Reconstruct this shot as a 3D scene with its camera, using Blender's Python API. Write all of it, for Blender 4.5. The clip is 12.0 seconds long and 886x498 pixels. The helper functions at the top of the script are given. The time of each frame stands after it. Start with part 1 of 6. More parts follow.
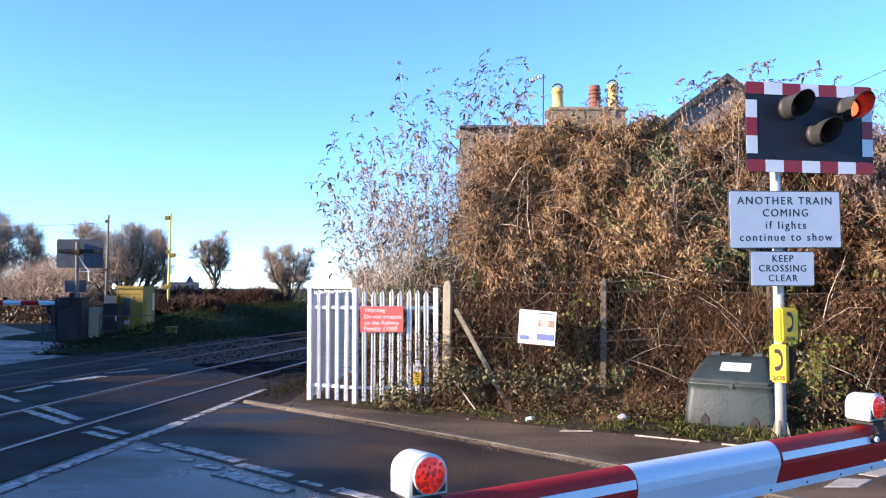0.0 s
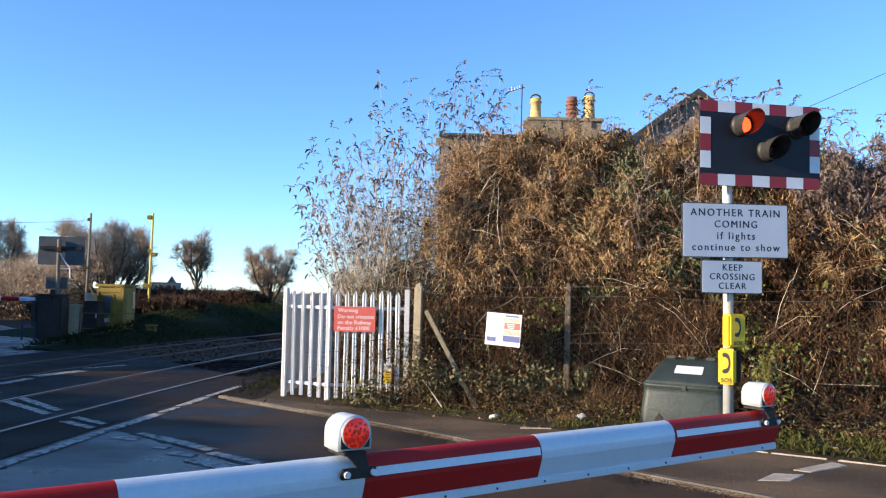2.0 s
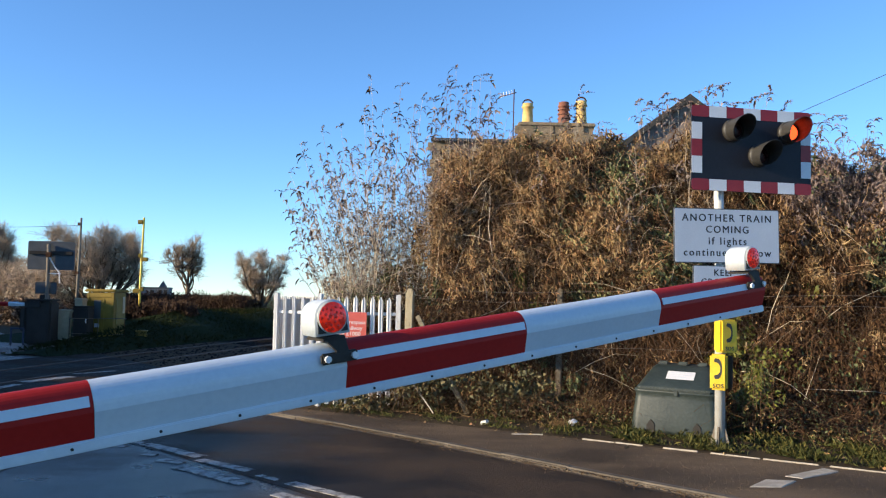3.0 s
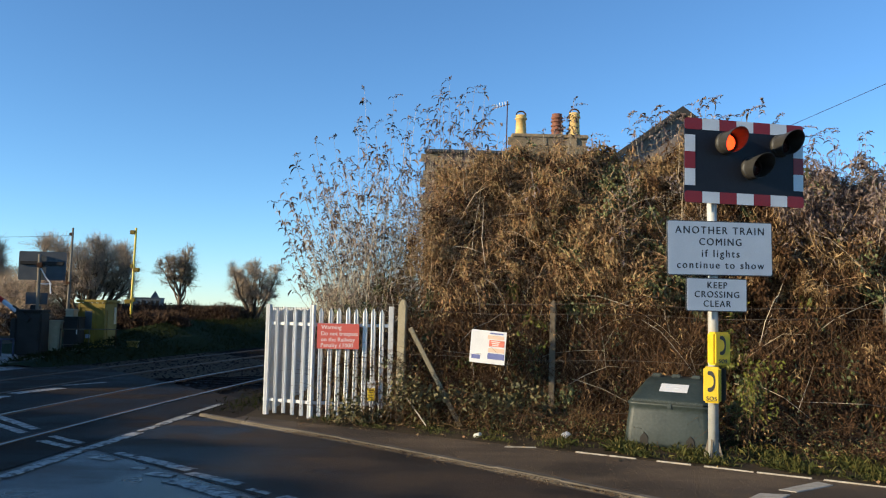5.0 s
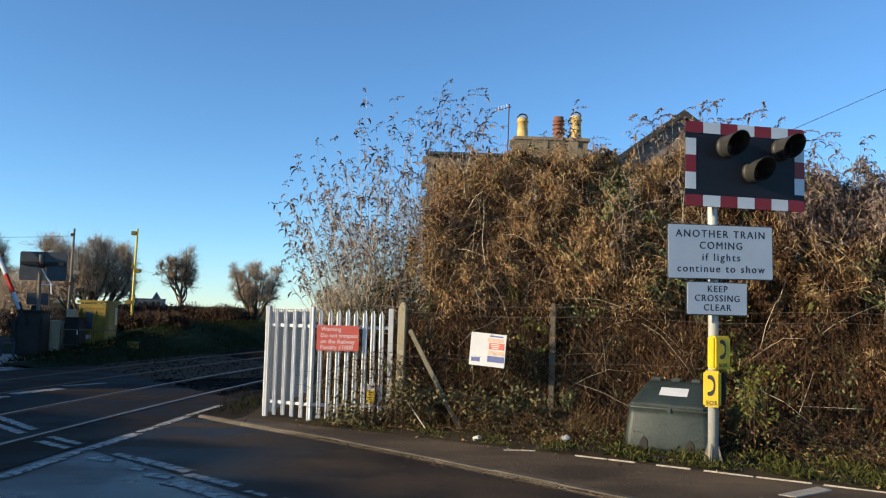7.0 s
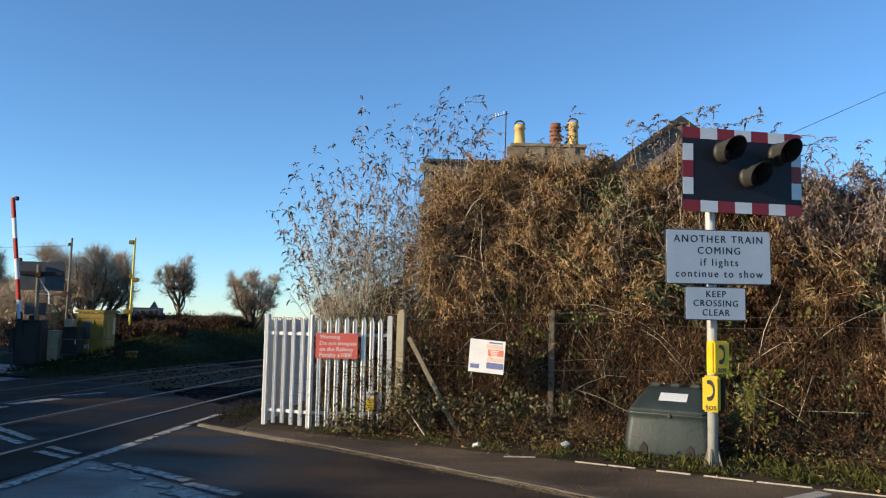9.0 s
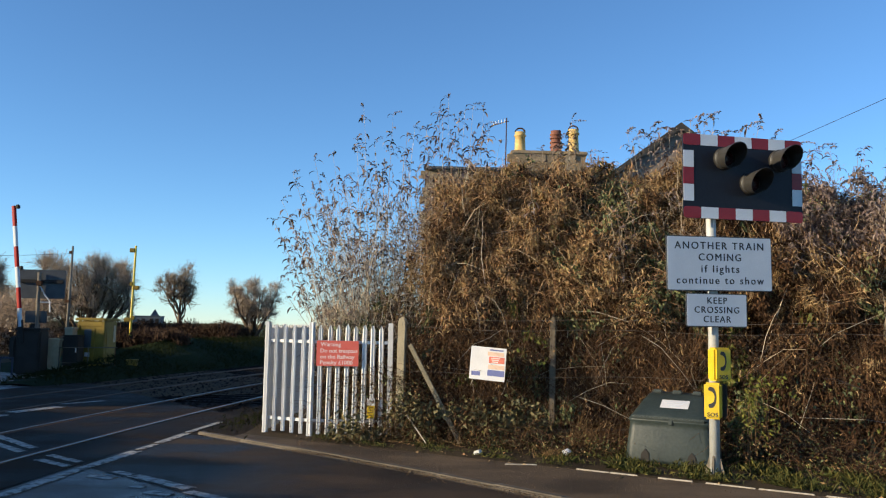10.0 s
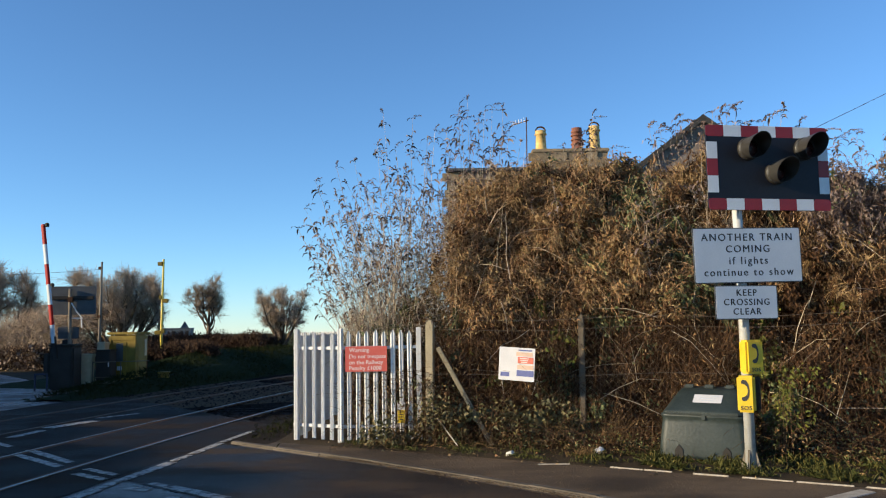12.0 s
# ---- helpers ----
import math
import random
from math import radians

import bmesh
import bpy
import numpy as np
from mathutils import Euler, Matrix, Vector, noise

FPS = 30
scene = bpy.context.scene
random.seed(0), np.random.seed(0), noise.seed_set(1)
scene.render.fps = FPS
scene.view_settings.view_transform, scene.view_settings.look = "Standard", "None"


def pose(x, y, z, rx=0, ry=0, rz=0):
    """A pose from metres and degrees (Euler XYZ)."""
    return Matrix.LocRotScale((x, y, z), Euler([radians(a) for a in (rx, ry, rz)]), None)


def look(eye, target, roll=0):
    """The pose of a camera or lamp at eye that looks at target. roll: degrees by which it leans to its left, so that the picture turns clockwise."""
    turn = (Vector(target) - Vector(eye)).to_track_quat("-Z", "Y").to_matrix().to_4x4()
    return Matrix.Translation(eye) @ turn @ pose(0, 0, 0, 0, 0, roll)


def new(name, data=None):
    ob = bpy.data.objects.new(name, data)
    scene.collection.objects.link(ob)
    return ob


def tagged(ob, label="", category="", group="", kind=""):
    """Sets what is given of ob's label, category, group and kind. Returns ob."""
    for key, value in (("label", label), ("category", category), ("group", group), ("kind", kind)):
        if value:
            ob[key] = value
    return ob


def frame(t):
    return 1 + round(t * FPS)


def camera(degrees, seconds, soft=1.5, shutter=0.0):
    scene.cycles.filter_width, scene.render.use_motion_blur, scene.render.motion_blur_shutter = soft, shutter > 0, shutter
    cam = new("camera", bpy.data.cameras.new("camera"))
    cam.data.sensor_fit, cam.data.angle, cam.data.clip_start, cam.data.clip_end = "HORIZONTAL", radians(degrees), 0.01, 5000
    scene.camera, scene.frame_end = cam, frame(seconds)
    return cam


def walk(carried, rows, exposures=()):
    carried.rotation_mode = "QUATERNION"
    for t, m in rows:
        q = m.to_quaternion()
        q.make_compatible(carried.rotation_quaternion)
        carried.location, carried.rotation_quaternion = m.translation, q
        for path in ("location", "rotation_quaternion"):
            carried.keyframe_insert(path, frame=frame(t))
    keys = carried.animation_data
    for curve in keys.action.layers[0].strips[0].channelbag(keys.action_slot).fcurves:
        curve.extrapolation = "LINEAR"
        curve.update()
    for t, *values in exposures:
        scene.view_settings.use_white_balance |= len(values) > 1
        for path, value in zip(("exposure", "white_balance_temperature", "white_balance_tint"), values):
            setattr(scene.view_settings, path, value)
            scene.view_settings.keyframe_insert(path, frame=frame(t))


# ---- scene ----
# A level crossing on a winter afternoon. x right, y ahead of the camera, z up, metres.
cam = camera(56.0, 12.0, soft=1.15)
walk(cam, [
    (0.0, pose(-0.186, 0.580, 1.634, 92.69, 0.02, 0.36)),
    (0.5, look((0.044, 0.377, 1.593), (-0.006, 2.374, 1.700), -0.1)),
    (1.0, look((0.047, 0.230, 1.596), (0.013, 2.227, 1.696), 0.1)),
    (1.5, look((0.008, 0.156, 1.591), (0.008, 2.153, 1.691), 0.6)),
    (2.0, look((-0.008, 0.142, 1.587), (0.017, 2.139, 1.695), 1.1)),
    (2.5, look((-0.004, 0.172, 1.596), (0.028, 2.169, 1.711), 1.3)),
    (3.0, look((0.007, 0.183, 1.593), (0.050, 2.179, 1.713), 1.1)),
    (5.0, look((0.007, 0.208, 1.607), (0.066, 2.202, 1.753), 1.2)),
    (5.5, look((0.018, 0.211, 1.601), (0.075, 2.205, 1.749), 1.4)),
    (6.0, look((0.025, 0.222, 1.600), (0.081, 2.216, 1.748), 1.2)),
    (6.5, look((0.021, 0.216, 1.600), (0.076, 2.209, 1.750), 1.3)),
    (7.0, look((0.026, 0.222, 1.606), (0.081, 2.216, 1.758), 1.5)),
    (9.0, look((0.017, 0.212, 1.603), (0.077, 2.204, 1.772), 1.1)),
    (9.5, look((0.013, 0.214, 1.598), (0.073, 2.205, 1.775), 1.0)),
    (10.0, look((0.016, 0.215, 1.598), (0.074, 2.205, 1.785), 1.0)),
    (10.5, look((0.016, 0.211, 1.599), (0.074, 2.201, 1.794), 0.2)),
    (11.0, look((0.022, 0.232, 1.604), (0.080, 2.222, 1.798), -0.1)),
    (11.5, look((0.025, 0.232, 1.601), (0.085, 2.221, 1.798), -0.8)),
    (12.0, look((0.019, 0.225, 1.596), (0.018, 2.216, 1.789), -1.0)),
], exposures=[(0.0, 1.48, 5720, 18), (0.5, 1.28, 5800, 17), (1.5, 1.10, 5980, 12), (3.0, 0.84, 6200, 7), (5.0, 0.56, 6380, 2), (12.0, 0.51, 6400, 4)])

# ---- light: low winter sun from behind the camera's left shoulder, clear sky ----
SUN_EL, SUN_TO = 15.0, (-0.950, -0.312)
world = bpy.data.worlds.new("sky")
scene.world = world
world.use_nodes = True
wn, wl = world.node_tree.nodes, world.node_tree.links
sky = wn.new("ShaderNodeTexSky")
sky.sky_type, sky.sun_disc = "NISHITA", False
sky.sun_elevation = radians(SUN_EL)
sky.sun_rotation = math.atan2(SUN_TO[0], SUN_TO[1])
sky.altitude, sky.air_density, sky.dust_density, sky.ozone_density = 0, 0.8, 0.0, 4.9
wl.new(sky.outputs[0], wn["Background"].inputs[0])
wn["Background"].inputs[1].default_value = 0.15
sun = new("sun", bpy.data.lights.new("sun", "SUN"))
sun.data.energy, sun.data.angle, sun.data.color = 5.0, radians(0.6), (1.0, 0.79, 0.54)
el = radians(SUN_EL)
sun.matrix_world = look(Vector((SUN_TO[0] * math.cos(el), SUN_TO[1] * math.cos(el), math.sin(el))) * 60, (0, 0, 0))

# ---- materials ----
RNG = np.random.default_rng(7)


def material(name, low, high, scale=6.0, rough=0.8, metal=0.0, bump=0.15, fine=60.0, spread="", stops=(), gloss_var=0.1, clear=0.0, spec=0.5):
    """A surface whose colour drifts between two tones at two scales, with fine relief.
    spread: 'object' or 'island' adds a random tone for every piece, taken from stops when given."""
    m = bpy.data.materials.new(name)
    m.use_nodes = True
    n, l = m.node_tree.nodes, m.node_tree.links
    bsdf = n["Principled BSDF"]
    co = n.new("ShaderNodeTexCoord")
    big, small = n.new("ShaderNodeTexNoise"), n.new("ShaderNodeTexNoise")
    big.inputs["Scale"].default_value, big.inputs["Detail"].default_value = scale, 4
    small.inputs["Scale"].default_value, small.inputs["Detail"].default_value = fine, 3
    l.new(co.outputs["Object"], big.inputs["Vector"])
    l.new(co.outputs["Object"], small.inputs["Vector"])
    ramp = n.new("ShaderNodeValToRGB")
    ramp.color_ramp.elements[0].position, ramp.color_ramp.elements[1].position = 0.3, 0.7
    ramp.color_ramp.elements[0].color, ramp.color_ramp.elements[1].color = (*low, 1), (*high, 1)
    mix = n.new("ShaderNodeMath")
    mix.operation = "MULTIPLY_ADD"
    mix.inputs[1].default_value = 0.45
    l.new(small.outputs["Fac"], mix.inputs[0])
    add = n.new("ShaderNodeMath")
    add.operation = "MULTIPLY_ADD"
    add.inputs[1].default_value, add.inputs[2].default_value = 0.55, 0.0
    l.new(big.outputs["Fac"], add.inputs[0])
    l.new(add.outputs[0], mix.inputs[2])
    l.new(mix.outputs[0], ramp.inputs[0])
    colour = ramp.outputs[0]
    if spread:
        if spread == "island":
            src = n.new("ShaderNodeNewGeometry").outputs["Random Per Island"]
        else:
            src = n.new("ShaderNodeObjectInfo").outputs["Random"]
        tone = n.new("ShaderNodeValToRGB")
        e = tone.color_ramp.elements
        cols = stops or ((0.75, 0.75, 0.75), (1.15, 1.15, 1.15))
        while len(e) < len(cols):
            e.new(0.5)
        for i, c in enumerate(cols):
            e[i].position, e[i].color = i / (len(cols) - 1), (*c, 1)
        l.new(src, tone.inputs[0])
        mul = n.new("ShaderNodeMix")
        mul.data_type, mul.blend_type = "RGBA", "MULTIPLY"
        mul.inputs["Factor"].default_value = 1.0
        l.new(colour, mul.inputs["A"])
        l.new(tone.outputs[0], mul.inputs["B"])
        colour = mul.outputs["Result"]
    l.new(colour, bsdf.inputs["Base Color"])
    rr = n.new("ShaderNodeMapRange")
    rr.inputs["To Min"].default_value, rr.inputs["To Max"].default_value = max(rough - gloss_var, 0.03), min(rough + gloss_var, 1)
    l.new(big.outputs["Fac"], rr.inputs["Value"])
    l.new(rr.outputs[0], bsdf.inputs["Roughness"])
    bsdf.inputs["Metallic"].default_value = metal
    bsdf.inputs["Coat Weight"].default_value = clear
    bsdf.inputs["Specular IOR Level"].default_value = spec
    if bump:
        b = n.new("ShaderNodeBump")
        b.inputs["Strength"].default_value, b.inputs["Distance"].default_value = bump, 0.02
        l.new(small.outputs["Fac"], b.inputs["Height"])
        l.new(b.outputs[0], bsdf.inputs["Normal"])
    return m


def grey(v, warm=0.0):
    return (v * (1 + warm), v, v * (1 - warm))


def glow(name, colour, strength, facets=0.0):
    """A lit lens; facets above 0 breaks it into brighter and duller cells of that many to the metre."""
    m = material(name, tuple(c * 0.5 for c in colour), colour, 40, 0.3, bump=0.0)
    n, l = m.node_tree.nodes, m.node_tree.links
    b = n["Principled BSDF"]
    b.inputs["Emission Color"].default_value, b.inputs["Emission Strength"].default_value = (*colour, 1), strength
    if facets:
        co, cell, ramp = n.new("ShaderNodeTexCoord"), n.new("ShaderNodeTexVoronoi"), n.new("ShaderNodeValToRGB")
        cell.inputs["Scale"].default_value = facets
        l.new(co.outputs["Object"], cell.inputs["Vector"])
        l.new(cell.outputs["Color"], ramp.inputs[0])
        e = ramp.color_ramp.elements
        e[0].position, e[1].position = 0.2, 0.8
        e[0].color, e[1].color = (*(c * 0.35 for c in colour), 1), (*(min(c * 1.4, 1) for c in colour), 1)
        l.new(ramp.outputs[0], b.inputs["Emission Color"])
        l.new(ramp.outputs[0], b.inputs["Base Color"])
    return m


def worn_asphalt(name, dark, mid, brown, turn, rough, blotch=0.55, spec=0.20, polish=0.14):
    """Trafficked asphalt: dark seal, greyer worn tracks and brown soiling drawn out along the road, with coarse grit."""
    m = material(name, dark, mid, 0.9, rough, bump=0.55, fine=150, gloss_var=polish, spec=spec)
    n, l = m.node_tree.nodes, m.node_tree.links
    bsdf = n["Principled BSDF"]
    co, mp = n.new("ShaderNodeTexCoord"), n.new("ShaderNodeMapping")
    mp.inputs["Rotation"].default_value = (0, 0, radians(-turn))
    mp.inputs["Scale"].default_value = (0.22, 1.0, 1.0)
    l.new(co.outputs["Object"], mp.inputs["Vector"])
    streak, spots = n.new("ShaderNodeTexNoise"), n.new("ShaderNodeTexNoise")
    streak.inputs["Scale"].default_value, streak.inputs["Detail"].default_value = 1.3, 5
    spots.inputs["Scale"].default_value, spots.inputs["Detail"].default_value = 0.75, 5
    l.new(mp.outputs[0], streak.inputs["Vector"])
    l.new(co.outputs["Object"], spots.inputs["Vector"])
    prod = n.new("ShaderNodeMath")
    prod.operation = "ADD"
    l.new(streak.outputs["Fac"], prod.inputs[0])
    l.new(spots.outputs["Fac"], prod.inputs[1])
    soil = n.new("ShaderNodeMapRange")
    soil.inputs["From Min"].default_value, soil.inputs["From Max"].default_value = 0.93, 1.18
    soil.inputs["To Max"].default_value = blotch + 0.4
    l.new(prod.outputs[0], soil.inputs["Value"])
    mix = n.new("ShaderNodeMix")
    mix.data_type = "RGBA"
    mix.inputs["B"].default_value = (*brown, 1)
    l.new(soil.outputs[0], mix.inputs["Factor"])
    old = bsdf.inputs["Base Color"].links[0].from_socket
    l.new(old, mix.inputs["A"])
    l.new(mix.outputs["Result"], bsdf.inputs["Base Color"])
    rough_mix = n.new("ShaderNodeMath")
    rough_mix.operation = "MULTIPLY_ADD"
    rough_mix.inputs[1].default_value = 0.30
    l.new(soil.outputs[0], rough_mix.inputs[0])
    l.new(bsdf.inputs["Roughness"].links[0].from_socket, rough_mix.inputs[2])
    l.new(rough_mix.outputs[0], bsdf.inputs["Roughness"])
    return m


ASPHALT = worn_asphalt("asphalt", (0.018, 0.018, 0.020), (0.075, 0.070, 0.066), (0.085, 0.060, 0.042), 133, 0.29, 0.60, 0.45, 0.20)
# the deck's near-black tones carry the shade over the tracks
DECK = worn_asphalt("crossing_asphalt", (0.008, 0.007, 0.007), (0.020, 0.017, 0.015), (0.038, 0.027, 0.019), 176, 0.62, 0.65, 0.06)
LANE_ASPHALT = worn_asphalt("lane_asphalt", (0.010, 0.009, 0.009), (0.034, 0.029, 0.025), (0.060, 0.042, 0.029), 133, 0.55, 0.7, 0.12)
FOOTWAY = worn_asphalt("footway_asphalt", (0.030, 0.023, 0.017), (0.118, 0.088, 0.062), (0.142, 0.102, 0.066), 133, 0.85, 0.65, 0.15, 0.1)
CONCRETE = material("old_concrete", (0.09, 0.077, 0.060), (0.23, 0.198, 0.155), 3.0, 0.9, bump=0.4, fine=70, spread="object", spec=0.2)
PAINT_ROAD = material("worn_road_paint", (0.27, 0.25, 0.22), (0.48, 0.45, 0.40), 5.0, 0.7, bump=0.3, fine=90)


def wear_through(m, under, amount):
    """Breaks a painted coat open in flakes, showing what lies under it."""
    n, l = m.node_tree.nodes, m.node_tree.links
    co, nz, mr, mix = n.new("ShaderNodeTexCoord"), n.new("ShaderNodeTexNoise"), n.new("ShaderNodeMapRange"), n.new("ShaderNodeMix")
    nz.inputs["Scale"].default_value, nz.inputs["Detail"].default_value, nz.inputs["Roughness"].default_value = 9.0, 8, 0.7
    l.new(co.outputs["Object"], nz.inputs["Vector"])
    mr.inputs["From Min"].default_value, mr.inputs["From Max"].default_value = 0.62 - amount, 0.72 - amount
    l.new(nz.outputs["Fac"], mr.inputs["Value"])
    mix.data_type = "RGBA"
    mix.inputs["B"].default_value = (*under, 1)
    l.new(mr.outputs[0], mix.inputs["Factor"])
    b = n["Principled BSDF"]
    l.new(b.inputs["Base Color"].links[0].from_socket, mix.inputs["A"])
    l.new(mix.outputs["Result"], b.inputs["Base Color"])


wear_through(PAINT_ROAD, (0.07, 0.062, 0.055), 0.14)
EARTH = material("earth", (0.034, 0.025, 0.015), (0.088, 0.064, 0.038), 0.7, 0.95, bump=0.8, fine=40, spec=0.08)
# darker than EARTH: trackside shade is put into this colour
TRACK_SOIL = material("shade_dark_soil", (0.012, 0.009, 0.007), (0.036, 0.027, 0.018), 1.2, 0.95, bump=0.8, fine=40, spec=0.06)
GRASSY = material("rough_grass_ground", (0.03, 0.045, 0.012), (0.075, 0.09, 0.03), 0.5, 0.95, bump=1.0, fine=30, spec=0.08)
# bank ground: the far side's shade is put into this dark green
BANK = material("shade_dark_bank", (0.010, 0.017, 0.006), (0.022, 0.031, 0.011), 0.8, 0.95, bump=1.0, fine=24, spec=0.05)
# near black, painting in the shade on trackbed, sleepers and stones
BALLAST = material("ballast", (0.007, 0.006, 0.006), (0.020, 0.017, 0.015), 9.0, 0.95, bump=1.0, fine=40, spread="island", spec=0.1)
RAIL_TOP = material("rail_steel", (0.11, 0.098, 0.086), (0.23, 0.21, 0.19), 5.0, 0.35, 0.9, bump=0.05)
RAIL_DULL = material("dull_rail_steel", (0.055, 0.045, 0.038), (0.11, 0.092, 0.078), 5.0, 0.6, 0.2, bump=0.08, spec=0.25)
RUST = material("rusty_steel", (0.06, 0.03, 0.018), (0.13, 0.065, 0.035), 20.0, 0.85, 0.2, bump=0.3, spec=0.2)
POST_CONCRETE = material("pale_post_concrete", (0.36, 0.30, 0.19), (0.58, 0.49, 0.33), 6.0, 0.9, bump=0.4, fine=60, spread="object")
BRACE_CONCRETE = material("yellowed_brace_concrete", (0.18, 0.148, 0.092), (0.35, 0.29, 0.185), 7.0, 0.9, bump=0.4, fine=60)
# lichened concrete, its colour also lowered for shade among the stems
POST_OLD = material("lichened_shaded_concrete", (0.115, 0.090, 0.060), (0.22, 0.175, 0.12), 6.0, 0.9, bump=0.4, fine=60, spread="object")
WIRE = material("rusty_wire", (0.13, 0.10, 0.08), (0.25, 0.20, 0.16), 20.0, 0.8, 0.3, bump=0.1)
GALV = material("galvanised_steel", (0.62, 0.62, 0.61), (0.80, 0.79, 0.77), 9.0, 0.6, 0.0, bump=0.08, spread="object", stops=((0.86, 0.86, 0.86), (1.08, 1.08, 1.08)))
POST_GREY = material("grey_post_paint", (0.42, 0.42, 0.40), (0.58, 0.58, 0.55), 8.0, 0.5, 0.1, bump=0.08)
BLACK = material("black_board", (0.008, 0.009, 0.014), (0.016, 0.018, 0.027), 3.0, 0.5, bump=0.05, spec=0.3)
HOOD = material("black_hood", (0.022, 0.021, 0.020), (0.048, 0.045, 0.041), 12.0, 0.5, bump=0.05)
RED = material("red_reflective", (0.20, 0.008, 0.012), (0.30, 0.014, 0.018), 8.0, 0.4, bump=0.04)
WHITE = material("white_reflective", (0.62, 0.64, 0.66), (0.76, 0.77, 0.78), 5.0, 0.4, bump=0.03)
SIGN_WHITE = material("sign_white", (0.49, 0.53, 0.58), (0.60, 0.635, 0.68), 3.0, 0.45, bump=0.03)
SIGN_BACK = material("sign_back", (0.060, 0.066, 0.074), (0.105, 0.112, 0.120), 4.0, 0.55, 0.2, bump=0.05, spec=0.3)
INK = material("black_lettering", (0.015, 0.015, 0.016), (0.035, 0.035, 0.037), 30.0, 0.5, bump=0.0)
SIGN_RED = material("faded_sign_red", (0.58, 0.095, 0.070), (0.72, 0.155, 0.115), 5.0, 0.5, bump=0.03)
LETTER_WHITE = material("white_lettering", (0.70, 0.56, 0.52), (0.82, 0.70, 0.66), 20.0, 0.5, bump=0.0)
YELLOW = material("yellow_plastic", (0.60, 0.40, 0.015), (0.74, 0.53, 0.03), 6.0, 0.4, bump=0.03)
YELLOW_OLD = material("weathered_yellow", (0.12, 0.085, 0.016), (0.29, 0.205, 0.03), 3.0, 0.6, bump=0.15, spec=0.25)
YELLOW_POLE = material("yellow_pole_paint", (0.66, 0.46, 0.05), (0.85, 0.66, 0.12), 4.0, 0.5, bump=0.1)
BIN_GREEN = material("faded_green_plastic", (0.012, 0.020, 0.019), (0.038, 0.051, 0.047), 3.4, 0.5, bump=0.12, fine=30)
BOOM_WHITE = material("boom_white", (0.51, 0.565, 0.61), (0.60, 0.65, 0.69), 3.0, 0.35, bump=0.02, clear=0.2)
LAMP_SHELL = material("pale_lamp_casing", (0.40, 0.45, 0.48), (0.53, 0.57, 0.59), 14.0, 0.5, bump=0.05)
BOOM_RED = material("boom_red", (0.30, 0.008, 0.006), (0.38, 0.014, 0.010), 4.0, 0.55, bump=0.02, spec=0.25)
LENS_BOOM = glow("lit_boom_lens", (0.60, 0.020, 0.006), 0.24, 75.0)
LENS_LIT = glow("lit_signal_lens", (1.0, 0.050, 0.010), 2.6)
LENS_OFF = material("unlit_signal_lens", (0.030, 0.008, 0.007), (0.055, 0.012, 0.010), 60.0, 0.25, bump=0.2)
STONE = material("buff_stone", (0.19, 0.145, 0.095), (0.38, 0.295, 0.19), 4.5, 0.92, bump=0.7, fine=24, spread="object", spec=0.2)
MORTAR = material("mortar", (0.20, 0.16, 0.105), (0.34, 0.27, 0.185), 8.0, 0.95, bump=0.5, spec=0.2)
SLATE = material("slate_roof", (0.035, 0.042, 0.05), (0.075, 0.085, 0.095), 6.0, 0.6, bump=0.3, spread="object")
POT_BUFF = material("buff_clay_pot", (0.58, 0.36, 0.10), (0.78, 0.55, 0.22), 7.0, 0.75, bump=0.2)
POT_RED = material("red_clay_pot", (0.16, 0.06, 0.035), (0.28, 0.11, 0.065), 8.0, 0.8, bump=0.2)
DARK_WOOD = material("dark_timber", (0.03, 0.028, 0.026), (0.065, 0.058, 0.05), 12.0, 0.8, bump=0.2)
POLE_WOOD = material("pole_timber", (0.13, 0.11, 0.085), (0.22, 0.19, 0.15), 9.0, 0.85, bump=0.3)
PALE_BLOCK = material("pale_worn_blocks", (0.27, 0.235, 0.185), (0.54, 0.48, 0.39), 9.0, 0.85, bump=0.4, fine=80, spec=0.2)
BARK = material("winter_bark", (0.085, 0.068, 0.052), (0.17, 0.138, 0.105), 8.0, 0.9, bump=0.3, spread="island", stops=((0.7, 0.66, 0.62), (1.25, 1.15, 1.05)), spec=0.15)
TWIG_PALE = material("pale_twigs", (0.32, 0.275, 0.215), (0.54, 0.475, 0.385), 8.0, 0.85, bump=0.1, spread="island", stops=((0.55, 0.5, 0.45), (1.0, 1.0, 1.0), (1.5, 1.4, 1.25)), spec=0.15)
TREE_TWIG = material("bare_tree_twigs", (0.28, 0.228, 0.180), (0.43, 0.355, 0.285), 5.0, 0.9, bump=0.0, spread="island", stops=((0.6, 0.56, 0.52), (1.0, 1.0, 1.0), (1.35, 1.25, 1.15)), spec=0.1)
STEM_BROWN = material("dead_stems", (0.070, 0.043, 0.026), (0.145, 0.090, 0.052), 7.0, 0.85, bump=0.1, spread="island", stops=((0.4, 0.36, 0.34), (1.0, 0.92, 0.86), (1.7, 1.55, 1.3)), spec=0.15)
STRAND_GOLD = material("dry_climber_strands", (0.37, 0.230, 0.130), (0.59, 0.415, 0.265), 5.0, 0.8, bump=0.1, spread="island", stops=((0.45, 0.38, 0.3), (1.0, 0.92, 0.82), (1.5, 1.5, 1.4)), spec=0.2)
